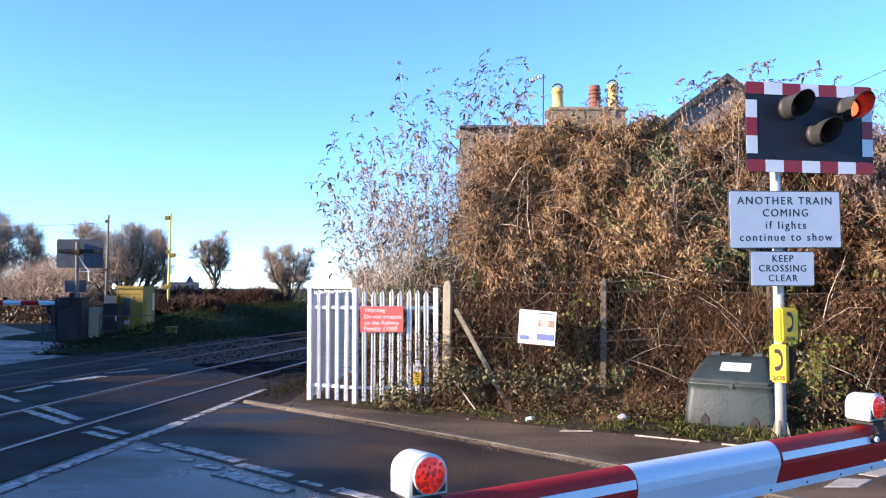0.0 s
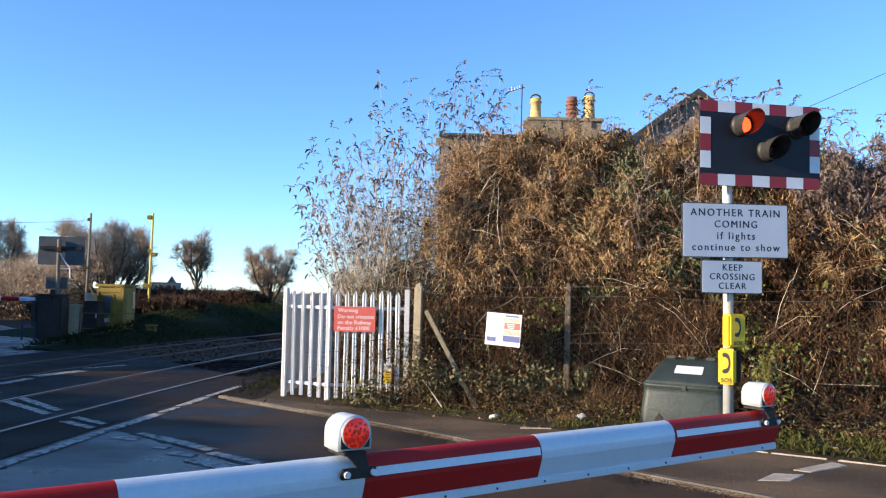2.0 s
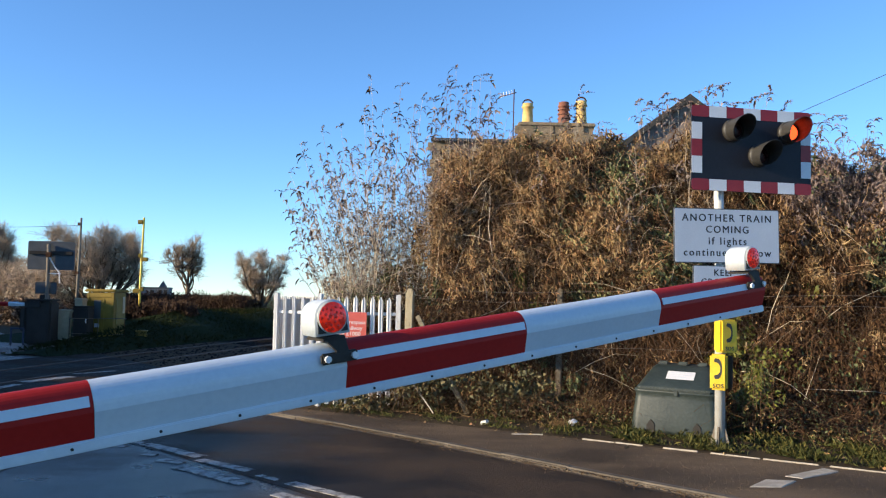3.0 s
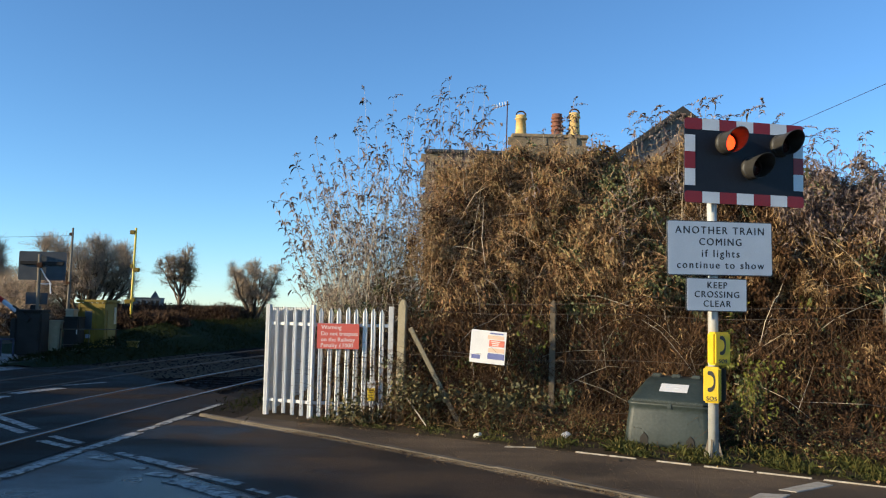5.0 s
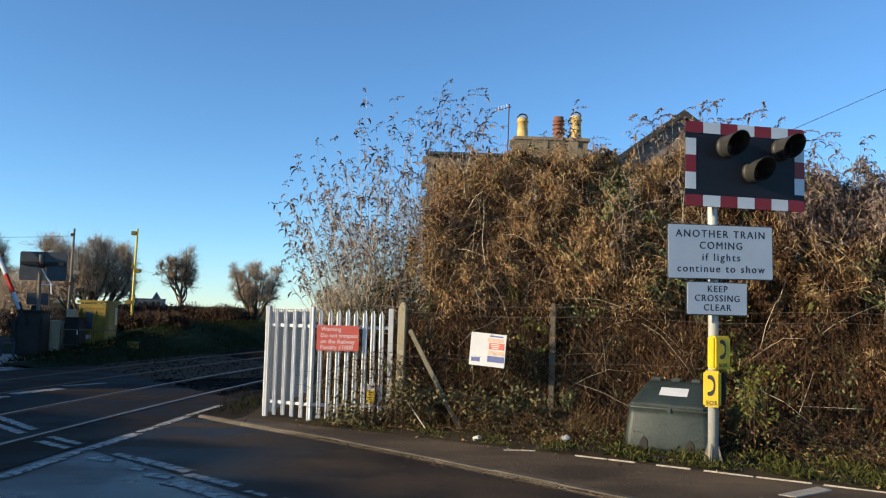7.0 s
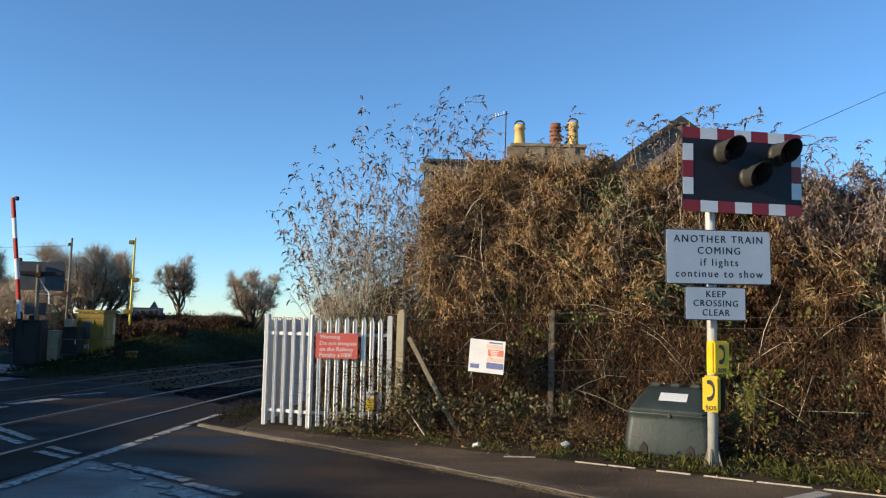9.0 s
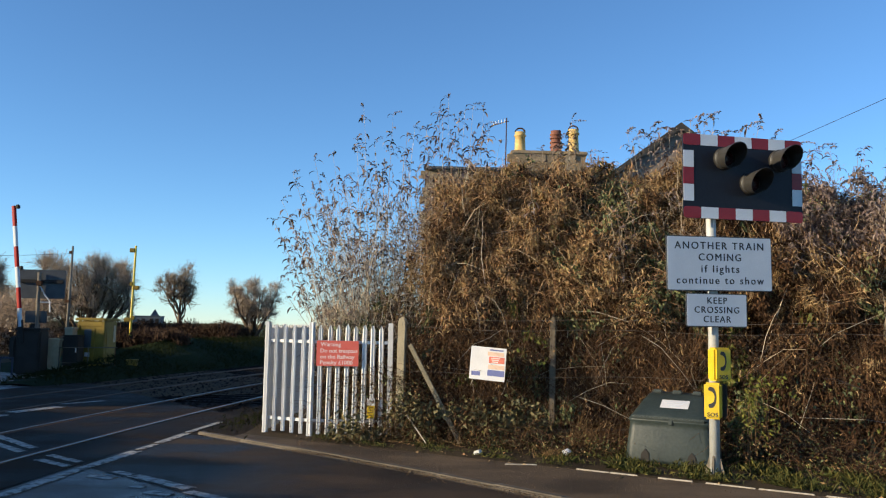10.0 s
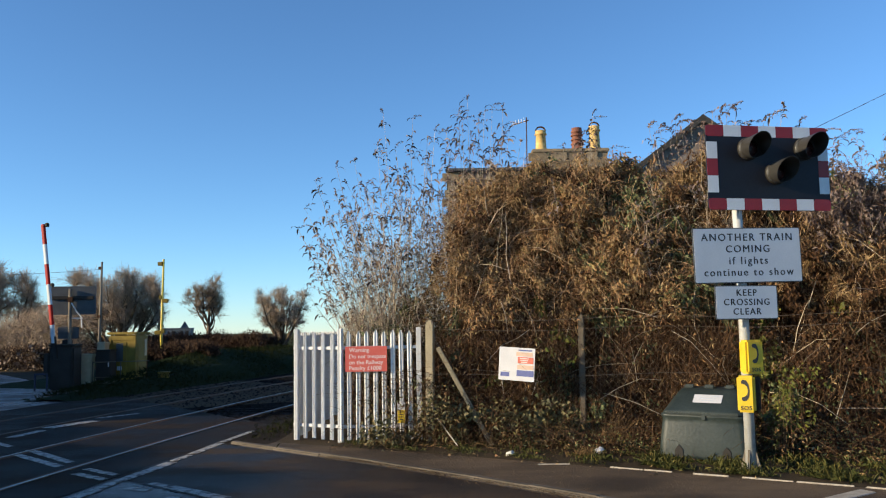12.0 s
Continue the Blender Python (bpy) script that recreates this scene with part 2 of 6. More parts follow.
LEAF_RUST = material("withered_leaves", (0.262, 0.158, 0.085), (0.455, 0.302, 0.175), 2.5, 0.8, bump=0.1, spread="island",
                     stops=((0.48, 0.43, 0.40), (0.75, 0.82, 0.72), (1.15, 0.95, 0.80), (0.85, 1.0, 0.80), (1.25, 1.35, 1.3)), spec=0.18)
LEAF_TAN = material("straw_leaves", (0.21, 0.138, 0.072), (0.375, 0.262, 0.145), 3.0, 0.8, bump=0.1, spread="island",
                    stops=((0.4, 0.36, 0.3), (0.9, 0.85, 0.75), (1.35, 1.35, 1.25)), spec=0.2)
BRAMBLE = material("bramble_leaves", (0.072, 0.066, 0.033), (0.165, 0.146, 0.078), 4.0, 0.6, bump=0.1, spread="island", stops=((0.35, 0.4, 0.35), (0.9, 0.95, 0.8), (1.2, 1.0, 0.8), (1.6, 1.6, 1.5)), spec=0.25)
# dark brown leaves whose colour stands in for shade in the growth
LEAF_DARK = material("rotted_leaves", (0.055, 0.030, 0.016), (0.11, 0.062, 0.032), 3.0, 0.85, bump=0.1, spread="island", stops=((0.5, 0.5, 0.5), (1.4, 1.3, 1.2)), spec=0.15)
# the last, brightest stop paints pale glints onto some leaves
LEAF_GREEN = material("ivy_leaves", (0.048, 0.058, 0.026), (0.118, 0.128, 0.060), 4.0, 0.55, bump=0.1, spread="island",
                      stops=((0.45, 0.5, 0.5), (0.9, 1.0, 0.9), (1.3, 1.2, 0.9), (3.0, 2.9, 2.6)), spec=0.30)
LEAF_LIME = material("yellow_green_leaves", (0.085, 0.095, 0.018), (0.17, 0.175, 0.042), 4.0, 0.6, bump=0.1, spread="island",
                     stops=((0.5, 0.55, 0.5), (1.0, 1.0, 0.9), (1.25, 1.1, 0.85)), spec=0.2)
LEAF_MAUVE = material("dry_seed_heads", (0.13, 0.100, 0.088), (0.29, 0.240, 0.205), 6.0, 0.85, bump=0.1, spread="island",
                      stops=((0.45, 0.4, 0.45), (1.0, 0.9, 0.9), (1.6, 1.5, 1.4)), spec=0.15)
GRASS_BLADE = material("grass_blades", (0.038, 0.046, 0.014), (0.084, 0.084, 0.031), 3.0, 0.7, bump=0.0, spread="island",
                       stops=((0.6, 0.7, 0.5), (1.0, 1.0, 0.8), (1.9, 1.5, 1.1)), spec=0.15)
TUSSOCK = material("dead_tussock", (0.13, 0.085, 0.045), (0.27, 0.185, 0.10), 5.0, 0.85, bump=0.0, spread="island", stops=((0.45, 0.4, 0.35), (1.0, 0.95, 0.85), (1.3, 1.25, 1.15)), spec=0.1)
KERB_STONE = material("soiled_kerb_concrete", (0.068, 0.057, 0.045), (0.185, 0.158, 0.126), 4.0, 0.9, bump=0.5, fine=60, spread="object", spec=0.15)
GRIT = material("grit_and_leaf_crumbs", (0.075, 0.052, 0.033), (0.165, 0.120, 0.080), 6.0, 0.9, bump=0.0, spread="island", stops=((0.35, 0.33, 0.30), (0.8, 0.75, 0.7), (1.0, 0.9, 0.78), (1.35, 1.25, 1.12)), spec=0.1)
# darker copy of the grass blades, with shade in the colour
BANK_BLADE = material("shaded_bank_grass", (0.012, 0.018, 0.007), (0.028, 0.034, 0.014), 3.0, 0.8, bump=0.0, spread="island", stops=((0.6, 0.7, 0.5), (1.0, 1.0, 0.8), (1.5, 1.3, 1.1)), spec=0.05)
# dead brown, darkened to carry the thicket's inner shade
DEAD_MASS = material("shade_dark_dead_growth", (0.090, 0.056, 0.034), (0.17, 0.110, 0.068), 3.0, 0.95, bump=0.0, spread="island", stops=((0.6, 0.6, 0.6), (1.3, 1.2, 1.1)), spec=0.05)
HEDGE_PALE = material("brown_tree_twigs", (0.20, 0.153, 0.112), (0.34, 0.265, 0.20), 5.0, 0.9, bump=0.0, spread="island", stops=((0.55, 0.52, 0.5), (1.0, 1.0, 1.0), (1.3, 1.25, 1.15)), spec=0.1)
HEDGE_FAR = material("far_hedge_twigs", (0.044, 0.030, 0.023), (0.078, 0.054, 0.040), 3.0, 0.95, bump=0.0, spread="island", stops=((0.6, 0.6, 0.6), (1.3, 1.2, 1.1)), spec=0.05)
CARD_WHITE = material("paper_notice", (0.56, 0.56, 0.58), (0.70, 0.70, 0.71), 4.0, 0.5, bump=0.02)
NOTICE_BLUE = material("notice_blue", (0.10, 0.12, 0.30), (0.16, 0.18, 0.40), 10.0, 0.5, bump=0.0)
NAVY = material("navy_rail_paint", (0.010, 0.014, 0.040), (0.020, 0.027, 0.065), 10.0, 0.5, bump=0.05)
NOTICE_RED = material("notice_red", (0.55, 0.12, 0.08), (0.68, 0.20, 0.14), 10.0, 0.5, bump=0.0)
NOTICE_PEACH = material("notice_peach", (0.62, 0.42, 0.30), (0.72, 0.54, 0.42), 10.0, 0.5, bump=0.0)
FAR_RENDER = material("dull_blue_grey_render", (0.085, 0.090, 0.098), (0.15, 0.155, 0.165), 1.5, 0.9, bump=0.1)
RENDER_GREY = material("grey_render", (0.17, 0.134, 0.108), (0.27, 0.217, 0.178), 2.5, 0.9, bump=0.3)
DARK_BOX = material("dark_cabinet_paint", (0.020, 0.018, 0.016), (0.042, 0.038, 0.034), 3.0, 0.6, bump=0.1, spec=0.2)


# ---- mesh helpers ----
def finish(bm, name, mat, smooth=False):
    me = bpy.data.meshes.new(name)
    bmesh.ops.recalc_face_normals(bm, faces=bm.faces)
    bm.to_mesh(me)
    bm.free()
    me.materials.append(mat)
    if smooth:
        me.shade_smooth()
    return me


def part(name, bm, mat, parent, label="", smooth=False, kind=""):
    ob = new(name, finish(bm, name, mat, smooth) if not isinstance(bm, bpy.types.Mesh) else bm)
    ob.parent = parent
    return tagged(ob, label, kind=kind)


def thing(name, label, category, m=None, group="", kind=""):
    ob = new(name)
    ob.empty_display_size = 0.2
    ob.matrix_world = m or Matrix()
    return tagged(ob, label, category, group, kind)


def solid(name, bm, mat, label, category, m=None, group="", kind="", smooth=False):
    ob = new(name, finish(bm, name, mat, smooth))
    ob.matrix_world = m or Matrix()
    return tagged(ob, label, category, group, kind)


def box(size, at=(0, 0, 0), bevel=0.0, bm=None, turn=None):
    own = bmesh.new()
    bmesh.ops.create_cube(own, size=1.0)
    bmesh.ops.scale(own, vec=size, verts=own.verts)
    if bevel:
        bmesh.ops.bevel(own, geom=own.edges[:], offset=bevel, segments=2, affect="EDGES")
    if turn is not None:
        bmesh.ops.transform(own, matrix=turn.to_4x4(), verts=own.verts)
    bmesh.ops.translate(own, vec=at, verts=own.verts)
    return join(bm, own)


def join(bm, own):
    if bm is None:
        return own
    me = bpy.data.meshes.new("tmp")
    own.to_mesh(me)
    own.free()
    bm.from_mesh(me)
    bpy.data.meshes.remove(me)
    return bm


def tube(points, radii, sides=8, bm=None, caps=True):
    """A round bar along points, with a radius at each of them."""
    bm = bm or bmesh.new()
    pts = [Vector(p) for p in points]
    if not hasattr(radii, "__len__"):
        radii = [radii] * len(pts)
    rings = []
    for i, p in enumerate(pts):
        d = (pts[min(i + 1, len(pts) - 1)] - pts[max(i - 1, 0)]).normalized()
        side = d.cross(Vector((0, 0, 1)) if abs(d.z) < 0.9 else Vector((1, 0, 0))).normalized()
        up = side.cross(d)
        rings.append([bm.verts.new(p + radii[i] * (math.cos(a) * side + math.sin(a) * up)) for a in (2 * math.pi * k / sides for k in range(sides))])
    for a, b in zip(rings, rings[1:]):
        for k in range(sides):
            bm.faces.new((a[k], a[(k + 1) % sides], b[(k + 1) % sides], b[k]))
    if caps:
        bm.faces.new(rings[0][::-1])
        bm.faces.new(rings[-1])
    return bm


def prism(outline, depth, axis="y", bm=None):
    """A flat outline (u, v) given depth. axis y: u is x, v is z; axis x: u is y, v is z; axis z: u is x, v is y."""
    bm = bm or bmesh.new()
    put = {"y": lambda u, v, w: (u, w, v), "x": lambda u, v, w: (w, u, v), "z": lambda u, v, w: (u, v, w)}[axis]
    a = [bm.verts.new(put(u, v, -depth / 2)) for u, v in outline]
    b = [bm.verts.new(put(u, v, depth / 2)) for u, v in outline]
    bm.faces.new(a)
    bm.faces.new(b[::-1])
    for i in range(len(a)):
        j = (i + 1) % len(a)
        bm.faces.new((a[i], b[i], b[j], a[j]))
    return bm


def rounded(w, h, r, steps=4):
    out = []
    for cx, cy, a0 in ((w / 2 - r, h / 2 - r, 0), (-w / 2 + r, h / 2 - r, 90), (-w / 2 + r, -h / 2 + r, 180), (w / 2 - r, -h / 2 + r, 270)):
        for k in range(steps + 1):
            a = radians(a0 + 90 * k / steps)
            out.append((cx + r * math.cos(a), cy + r * math.sin(a)))
    return out


def lettering(text, size, depth=0.002, spacing=1.0, line=1.0, bold=0.0):
    """Words as a mesh in the plane x, z, facing -y, centred."""
    cu = bpy.data.curves.new("lettering", "FONT")
    cu.body, cu.size, cu.extrude, cu.align_x, cu.align_y = text, size, depth, "CENTER", "CENTER"
    cu.space_character, cu.space_line = spacing, line
    cu.resolution_u = 3
    ob = new("lettering", cu)
    bpy.context.view_layer.update()
    me = bpy.data.meshes.new_from_object(ob.evaluated_get(bpy.context.evaluated_depsgraph_get()))
    bpy.data.objects.remove(ob)
    bm = bmesh.new()
    for k, shift in enumerate((-bold, 0.0, bold) if bold else (0.0,)):
        before = set(bm.verts)
        bm.from_mesh(me)
        bmesh.ops.translate(bm, vec=(shift, 0.4 * shift, 0.0002 * k), verts=[v for v in bm.verts if v not in before])
    bpy.data.meshes.remove(me)
    bmesh.ops.rotate(bm, cent=(0, 0, 0), matrix=Matrix.Rotation(radians(90), 3, "X"), verts=bm.verts)
    return bm


def words_of(bm, gap):
    """Splits a line of lettering into one mesh for each word, at clear gaps along x."""
    spans = sorted((min(v.co.x for v in e.verts), max(v.co.x for v in e.verts)) for e in bm.edges)
    runs = [list(spans[0])]
    for a, b in spans:
        if a > runs[-1][1] + gap:
            runs.append([a, b])
        runs[-1][1] = max(runs[-1][1], b)
    out = []
    for a, b in runs:
        w = bm.copy()
        bmesh.ops.delete(w, geom=[v for v in w.verts if not a - 1e-5 <= v.co.x <= b + 1e-5], context="VERTS")
        out.append(w)
    bm.free()
    return out


def strip(line_a, line_b, z):
    """A sheet between two lines of the same number of points."""
    bm = bmesh.new()
    a = [bm.verts.new((x, y, z)) for x, y in line_a]
    b = [bm.verts.new((x, y, z)) for x, y in line_b]
    for i in range(len(a) - 1):
        bm.faces.new((a[i], a[i + 1], b[i + 1], b[i]))
    return bm


def offset(line, d):
    """The line moved sideways by d metres to its right."""
    out = []
    for i, p in enumerate(line):
        a, b = Vector(line[max(i - 1, 0)]), Vector(line[min(i + 1, len(line) - 1)])
        t = (b - a).normalized()
        out.append((p[0] + d * t.y, p[1] - d * t.x))
    return out


def raw_mesh(name, verts, faces, mat):
    """verts (n, 3) and faces (m, 3 or 4) as arrays."""
    verts, faces = np.asarray(verts, np.float32), np.asarray(faces, np.int32)
    me = bpy.data.meshes.new(name)
    k = faces.shape[1]
    me.vertices.add(len(verts))
    me.vertices.foreach_set("co", verts.ravel())
    me.loops.add(faces.size)
    me.loops.foreach_set("vertex_index", faces.ravel())
    me.polygons.add(len(faces))
    me.polygons.foreach_set("loop_start", np.arange(0, faces.size, k, dtype=np.int32))
    me.update(calc_edges=True)
    me.materials.append(mat)
    return me


def unit(v):
    return v / np.maximum(np.linalg.norm(v, axis=-1, keepdims=True), 1e-9)


def leaf_mesh(name, at, along, length, width, mat, droop=0.25, rng=RNG):
    """Many leaves, each folded along its mid rib: at and along are (n, 3), length and width (n,)."""
    n = len(at)
    along = unit(along)
    side = unit(np.cross(along, rng.normal(size=(n, 3))))
    nrm = np.cross(side, along)
    L, Wd = length[:, None], width[:, None]
    tip = at + along * L - np.array([0, 0, 1.0]) * L * droop
    mid = at + along * L * 0.42 + nrm * Wd * 0.22
    v = np.stack([at, mid + side * Wd * 0.5, tip, mid - side * Wd * 0.5], 1).reshape(-1, 3)
    base = np.arange(n)[:, None] * 4
    f = np.concatenate([base + [0, 1, 2], base + [0, 2, 3]], 0)
    return raw_mesh(name, v, f, mat)


def arched_leaves(name, at, out, length, width, mat, rng):
    """Lance-shaped leaves that spring outwards and bend over to hang: out (n, 3) is mostly level."""
    n = len(at)
    out = unit(out)
    side = unit(np.cross(out, [0, 0, 1.0]) + rng.normal(0, 0.35, (n, 3)))
    L, Wd = length[:, None], width[:, None]
    up = np.array([0, 0, 1.0])
    a = at + out * L * 0.36 + up * L * 0.10
    b = at + out * L * 0.70 - up * L * 0.10
    tip = at + out * L * 0.86 - up * L * 0.46
    v = np.stack([at, a + side * Wd * 0.45, a - side * Wd * 0.45, b + side * Wd * 0.5, b - side * Wd * 0.5, tip], 1).reshape(-1, 3)
    o = np.arange(n)[:, None] * 6
    f = np.concatenate([o + [0, 1, 2], o + [1, 3, 2], o + [2, 3, 4], o + [3, 5, 4]], 0)
    return raw_mesh(name, v, f, mat)


def offshoots(rng, paths, radii, per, lo, hi, length, spread, lift, shrink, pts=4):
    """Side branches on stems: paths (n, k, 3) and radii (n, k); lengths fall towards the tip of the bearer."""
    n, k, _ = paths.shape
    m = n * per
    i = np.repeat(np.arange(n), per)
    q = rng.uniform(lo, hi, m)
    f = q * (k - 1)
    j = np.clip(f.astype(int), 0, k - 2)
    w = (f - j)[:, None]
    p0 = paths[i, j] * (1 - w) + paths[i, j + 1] * w
    r0 = radii[i, j] * (1 - w[:, 0]) + radii[i, j + 1] * w[:, 0]
    run = unit(paths[i, j + 1] - paths[i, j])
    d = unit(run * 0.7 + rng.normal(0, spread, (m, 3)) + [0, 0, lift])
    ln = length * (1.25 - q) * rng.uniform(0.55, 1.2, m)
    t = np.linspace(0, 1, pts)
    curl = rng.normal(0, 0.16, (m, 1, 3)) + np.array([0, 0, 0.14 * lift])
    out = p0[:, None] + (d[:, None] * t[None, :, None] + curl * (t ** 2)[None, :, None]) * ln[:, None, None]
    rad = (r0 * shrink)[:, None] * (1 - 0.62 * t)[None]
    return out, rad


def stem_mesh(name, paths, radii, mat):
    """Many thin three-sided stems: paths (n, k, 3), radii (n, k)."""
    n, k, _ = paths.shape
    d = unit(np.gradient(paths, axis=1))
    ref = np.where(np.abs(d[..., 2:3]) > 0.9, np.array([1.0, 0, 0]), np.array([0, 0, 1.0]))
    s = unit(np.cross(d, ref))
    u = np.cross(s, d)
    rings = np.stack([paths + radii[..., None] * (math.cos(a) * s + math.sin(a) * u) for a in (0.3, 2.4, 4.5)], 2)
    idx = np.arange(n * k * 3).reshape(n, k, 3)
    q = []
    for j in range(3):
        a, b = idx[:, :-1, j], idx[:, :-1, (j + 1) % 3]
        c, e = idx[:, 1:, (j + 1) % 3], idx[:, 1:, j]
        q.append(np.stack([a, b, c, e], -1).reshape(-1, 4))
    return raw_mesh(name, rings.reshape(-1, 3), np.concatenate(q, 0), mat)


# ---- ground, road, footway ----
KERB = [(25.0, -14.6), (12.0, -2.0), (4.9, 4.54), (1.93, 7.49), (0.25, 9.31), (-0.90, 10.47), (-3.12, 12.50), (-4.9, 15.2), (-6.6, 18.2), (-9.9, 23.8), (-13.6, 28.9), (-26.0, 46.0), (-60.0, 92.0)]
ROAD_W = 5.3


def ground():
    bm = bmesh.new()
    bmesh.ops.create_grid(bm, x_segments=2, y_segments=2, size=2500)
    bmesh.ops.translate(bm, vec=(0, 0, -0.06), verts=bm.verts)
    solid("ground", bm, GRASSY, "flat winter grassland round the crossing", "ground", kind="structure")
    left = offset(KERB, -ROAD_W)
    solid("road", strip(KERB, left, 0.0), ASPHALT, "worn dark asphalt road over the railway", "road", kind="structure")
    solid("road_patch", strip(offset(KERB, -0.06)[2:7], offset(KERB, -2.42)[2:7], 0.004), LANE_ASPHALT, "darker strip of the approach lane", "road", kind="structure")
    # footway between kerb and verge, wider towards the approach
    inner = [(x + 0.080, y + 0.080) for x, y in KERB[:6]] + [(-2.55, 12.08)]
    outer = [(29.0, -11.5), (15.0, 0.2), (7.3, 6.15), (3.92, 8.40), (1.40, 10.02), (-0.30, 11.10), (-2.45, 12.42)]
    solid("pavement", strip(inner, outer, 0.030), FOOTWAY, "narrow brown asphalt footway beside the road", "pavement", kind="structure")
    back = [(40.0, 0.0), (24.0, 8.0), (14.0, 12.0), (9.0, 14.5), (5.0, 16.5), (1.5, 18.0), (-2.3, 18.5)]
    solid("verge", strip(outer, back, 0.026), EARTH, "earthy verge with leaf mould", "verge", kind="structure")
    solid("far_verge", strip(KERB[8:12], offset(KERB, 5.5)[8:12], -0.015), EARTH, "dark earthy ground round the far barrier", "verge", kind="structure")
    solid("trackside_verge", strip([(-3.40, 12.30), (-3.10, 14.5), (-2.6, 18.0)], [(-2.2, 12.35), (-1.9, 14.5), (-1.5, 18.0)], 0.003), TRACK_SOIL, "bare earth between road, rails and fence, darkened for shade", "verge", kind="structure")
    # the side on which the camera stands
    solid("near_verge", strip(left[:6], offset(KERB, -ROAD_W - 9)[:6], 0.03), GRASSY, "short grass beside the road", "verge", kind="structure")


def kerbs():
    run = thing("kerb", "worn concrete kerb stones along the road edge", "kerb", kind="structure")
    mesh = finish(box((0.925, 0.11, 0.20), bevel=0.016), "kerb_stone", KERB_STONE)
    pts = [Vector(p) for p in KERB[:7]]
    for a, b in zip(pts, pts[1:]):
        n = max(1, round((b - a).length / 0.915))
        for k in range(n):
            c = a + (b - a) * ((k + 0.5) / n)
            ob = part("kerb_stone", mesh, KERB_STONE, run)
            ob.matrix_world = pose(c.x + 0.045, c.y + 0.045, -0.058 + RNG.uniform(-0.005, 0.005), RNG.uniform(-0.8, 0.8), 0, math.degrees(math.atan2((b - a).y, (b - a).x)) + RNG.uniform(-0.5, 0.5)) @ Matrix.Diagonal((((b - a).length / n + 0.03) / 0.925, 1, 1, 1))
    edging = thing("path_edging", "low pale concrete edging, half overgrown, between footway and verge", "edging", kind="structure")
    mesh = finish(box((1.0, 0.036, 0.12), bevel=0.009), "edging_stone", PALE_BLOCK)
    for x0, x1 in ((1.06, 1.43), (1.84, 2.16), (2.17, 2.43), (2.62, 2.93), (3.04, 3.46), (3.48, 3.92), (4.0, 4.8), (4.83, 5.7), (5.8, 6.6), (6.7, 7.2)):
        a, b = (Vector((x, float(np.interp(x, (1.40, 3.92, 7.3), (10.02, 8.40, 6.15))))) for x in (x0, x1))
        c = (a + b) / 2
        ob = part("edging_stone", mesh, PALE_BLOCK, edging)
        ob.matrix_world = pose(c.x, c.y, -0.016 + RNG.uniform(-0.006, 0.004), 0, RNG.uniform(-0.5, 0.5), math.degrees(math.atan2((b - a).y, (b - a).x)) + RNG.uniform(-1.0, 1.0)) @ Matrix.Diagonal(((b - a).length, 1, 1, 1))


def marking(x, y, length, width, angle, z=0.004, label="worn white painted road line"):
    """A painted strip with ragged ends and sides, starting at x, y."""
    bm = bmesh.new()
    n = max(3, int(length / 0.12))
    a, b = [], []
    for k in range(n + 1):
        u = length * k / n
        a.append(bm.verts.new((u, -width / 2 + RNG.uniform(-0.008, 0.008), 0)))
        b.append(bm.verts.new((u + RNG.uniform(-0.012, 0.012), width / 2 + RNG.uniform(-0.008, 0.008), 0)))
    for k in range(n):
        bm.faces.new((a[k], a[k + 1], b[k + 1], b[k]))
    rim = bmesh.ops.extrude_edge_only(bm, edges=[e for e in bm.edges if e.is_boundary])["geom"]
    bmesh.ops.translate(bm, vec=(0, 0, -0.006), verts=[v for v in rim if isinstance(v, bmesh.types.BMVert)])
    solid("road_marking", bm, PAINT_ROAD, label, "road marking", pose(x, y, z, 0, 0, angle), "painted road lines", "structure")


def line_between(x0, y0, x1, y1, width, z=0.0115, label="worn white painted road line"):
    marking(x0, y0, math.hypot(x1 - x0, y1 - y0), width, math.degrees(math.atan2(y1 - y0, x1 - x0)), z, label)


def markings():
    # broken double centre line before the tracks
    for x0, y0, x1, y1, w in ((-2.94, 9.21, -3.17, 9.39, 0.09), (-2.15, 8.51, -2.90, 9.17, 0.125), (-1.54, 7.89, -2.12, 8.36, 0.115), (-1.22, 7.52, -1.42, 7.70, 0.06),
                              (-3.06, 9.00, -3.35, 9.14, 0.11), (-2.60, 8.56, -2.75, 8.60, 0.08), (-2.24, 8.20, -2.50, 8.34, 0.11), (-1.47, 7.36, -2.21, 8.03, 0.135),
                              (-0.35, 6.75, -1.10, 7.42, 0.10), (0.5, 5.95, -0.15, 6.55, 0.11), (-0.35, 6.25, -1.15, 7.02, 0.12)):
        line_between(x0, y0, x1, y1, w * 1.15, 0.0085)
    # between the rails
    for x0, y0, x1, y1, w in ((-3.77, 9.95, -4.31, 10.43, 0.10), (-3.79, 9.67, -4.29, 10.09, 0.11), (-4.74, 10.96, -5.86, 12.18, 0.12), (-4.74, 10.65, -5.82, 11.74, 0.12),
                              (-6.35, 12.6, -7.35, 13.6, 0.11)):
        line_between(x0, y0, x1, y1, w)
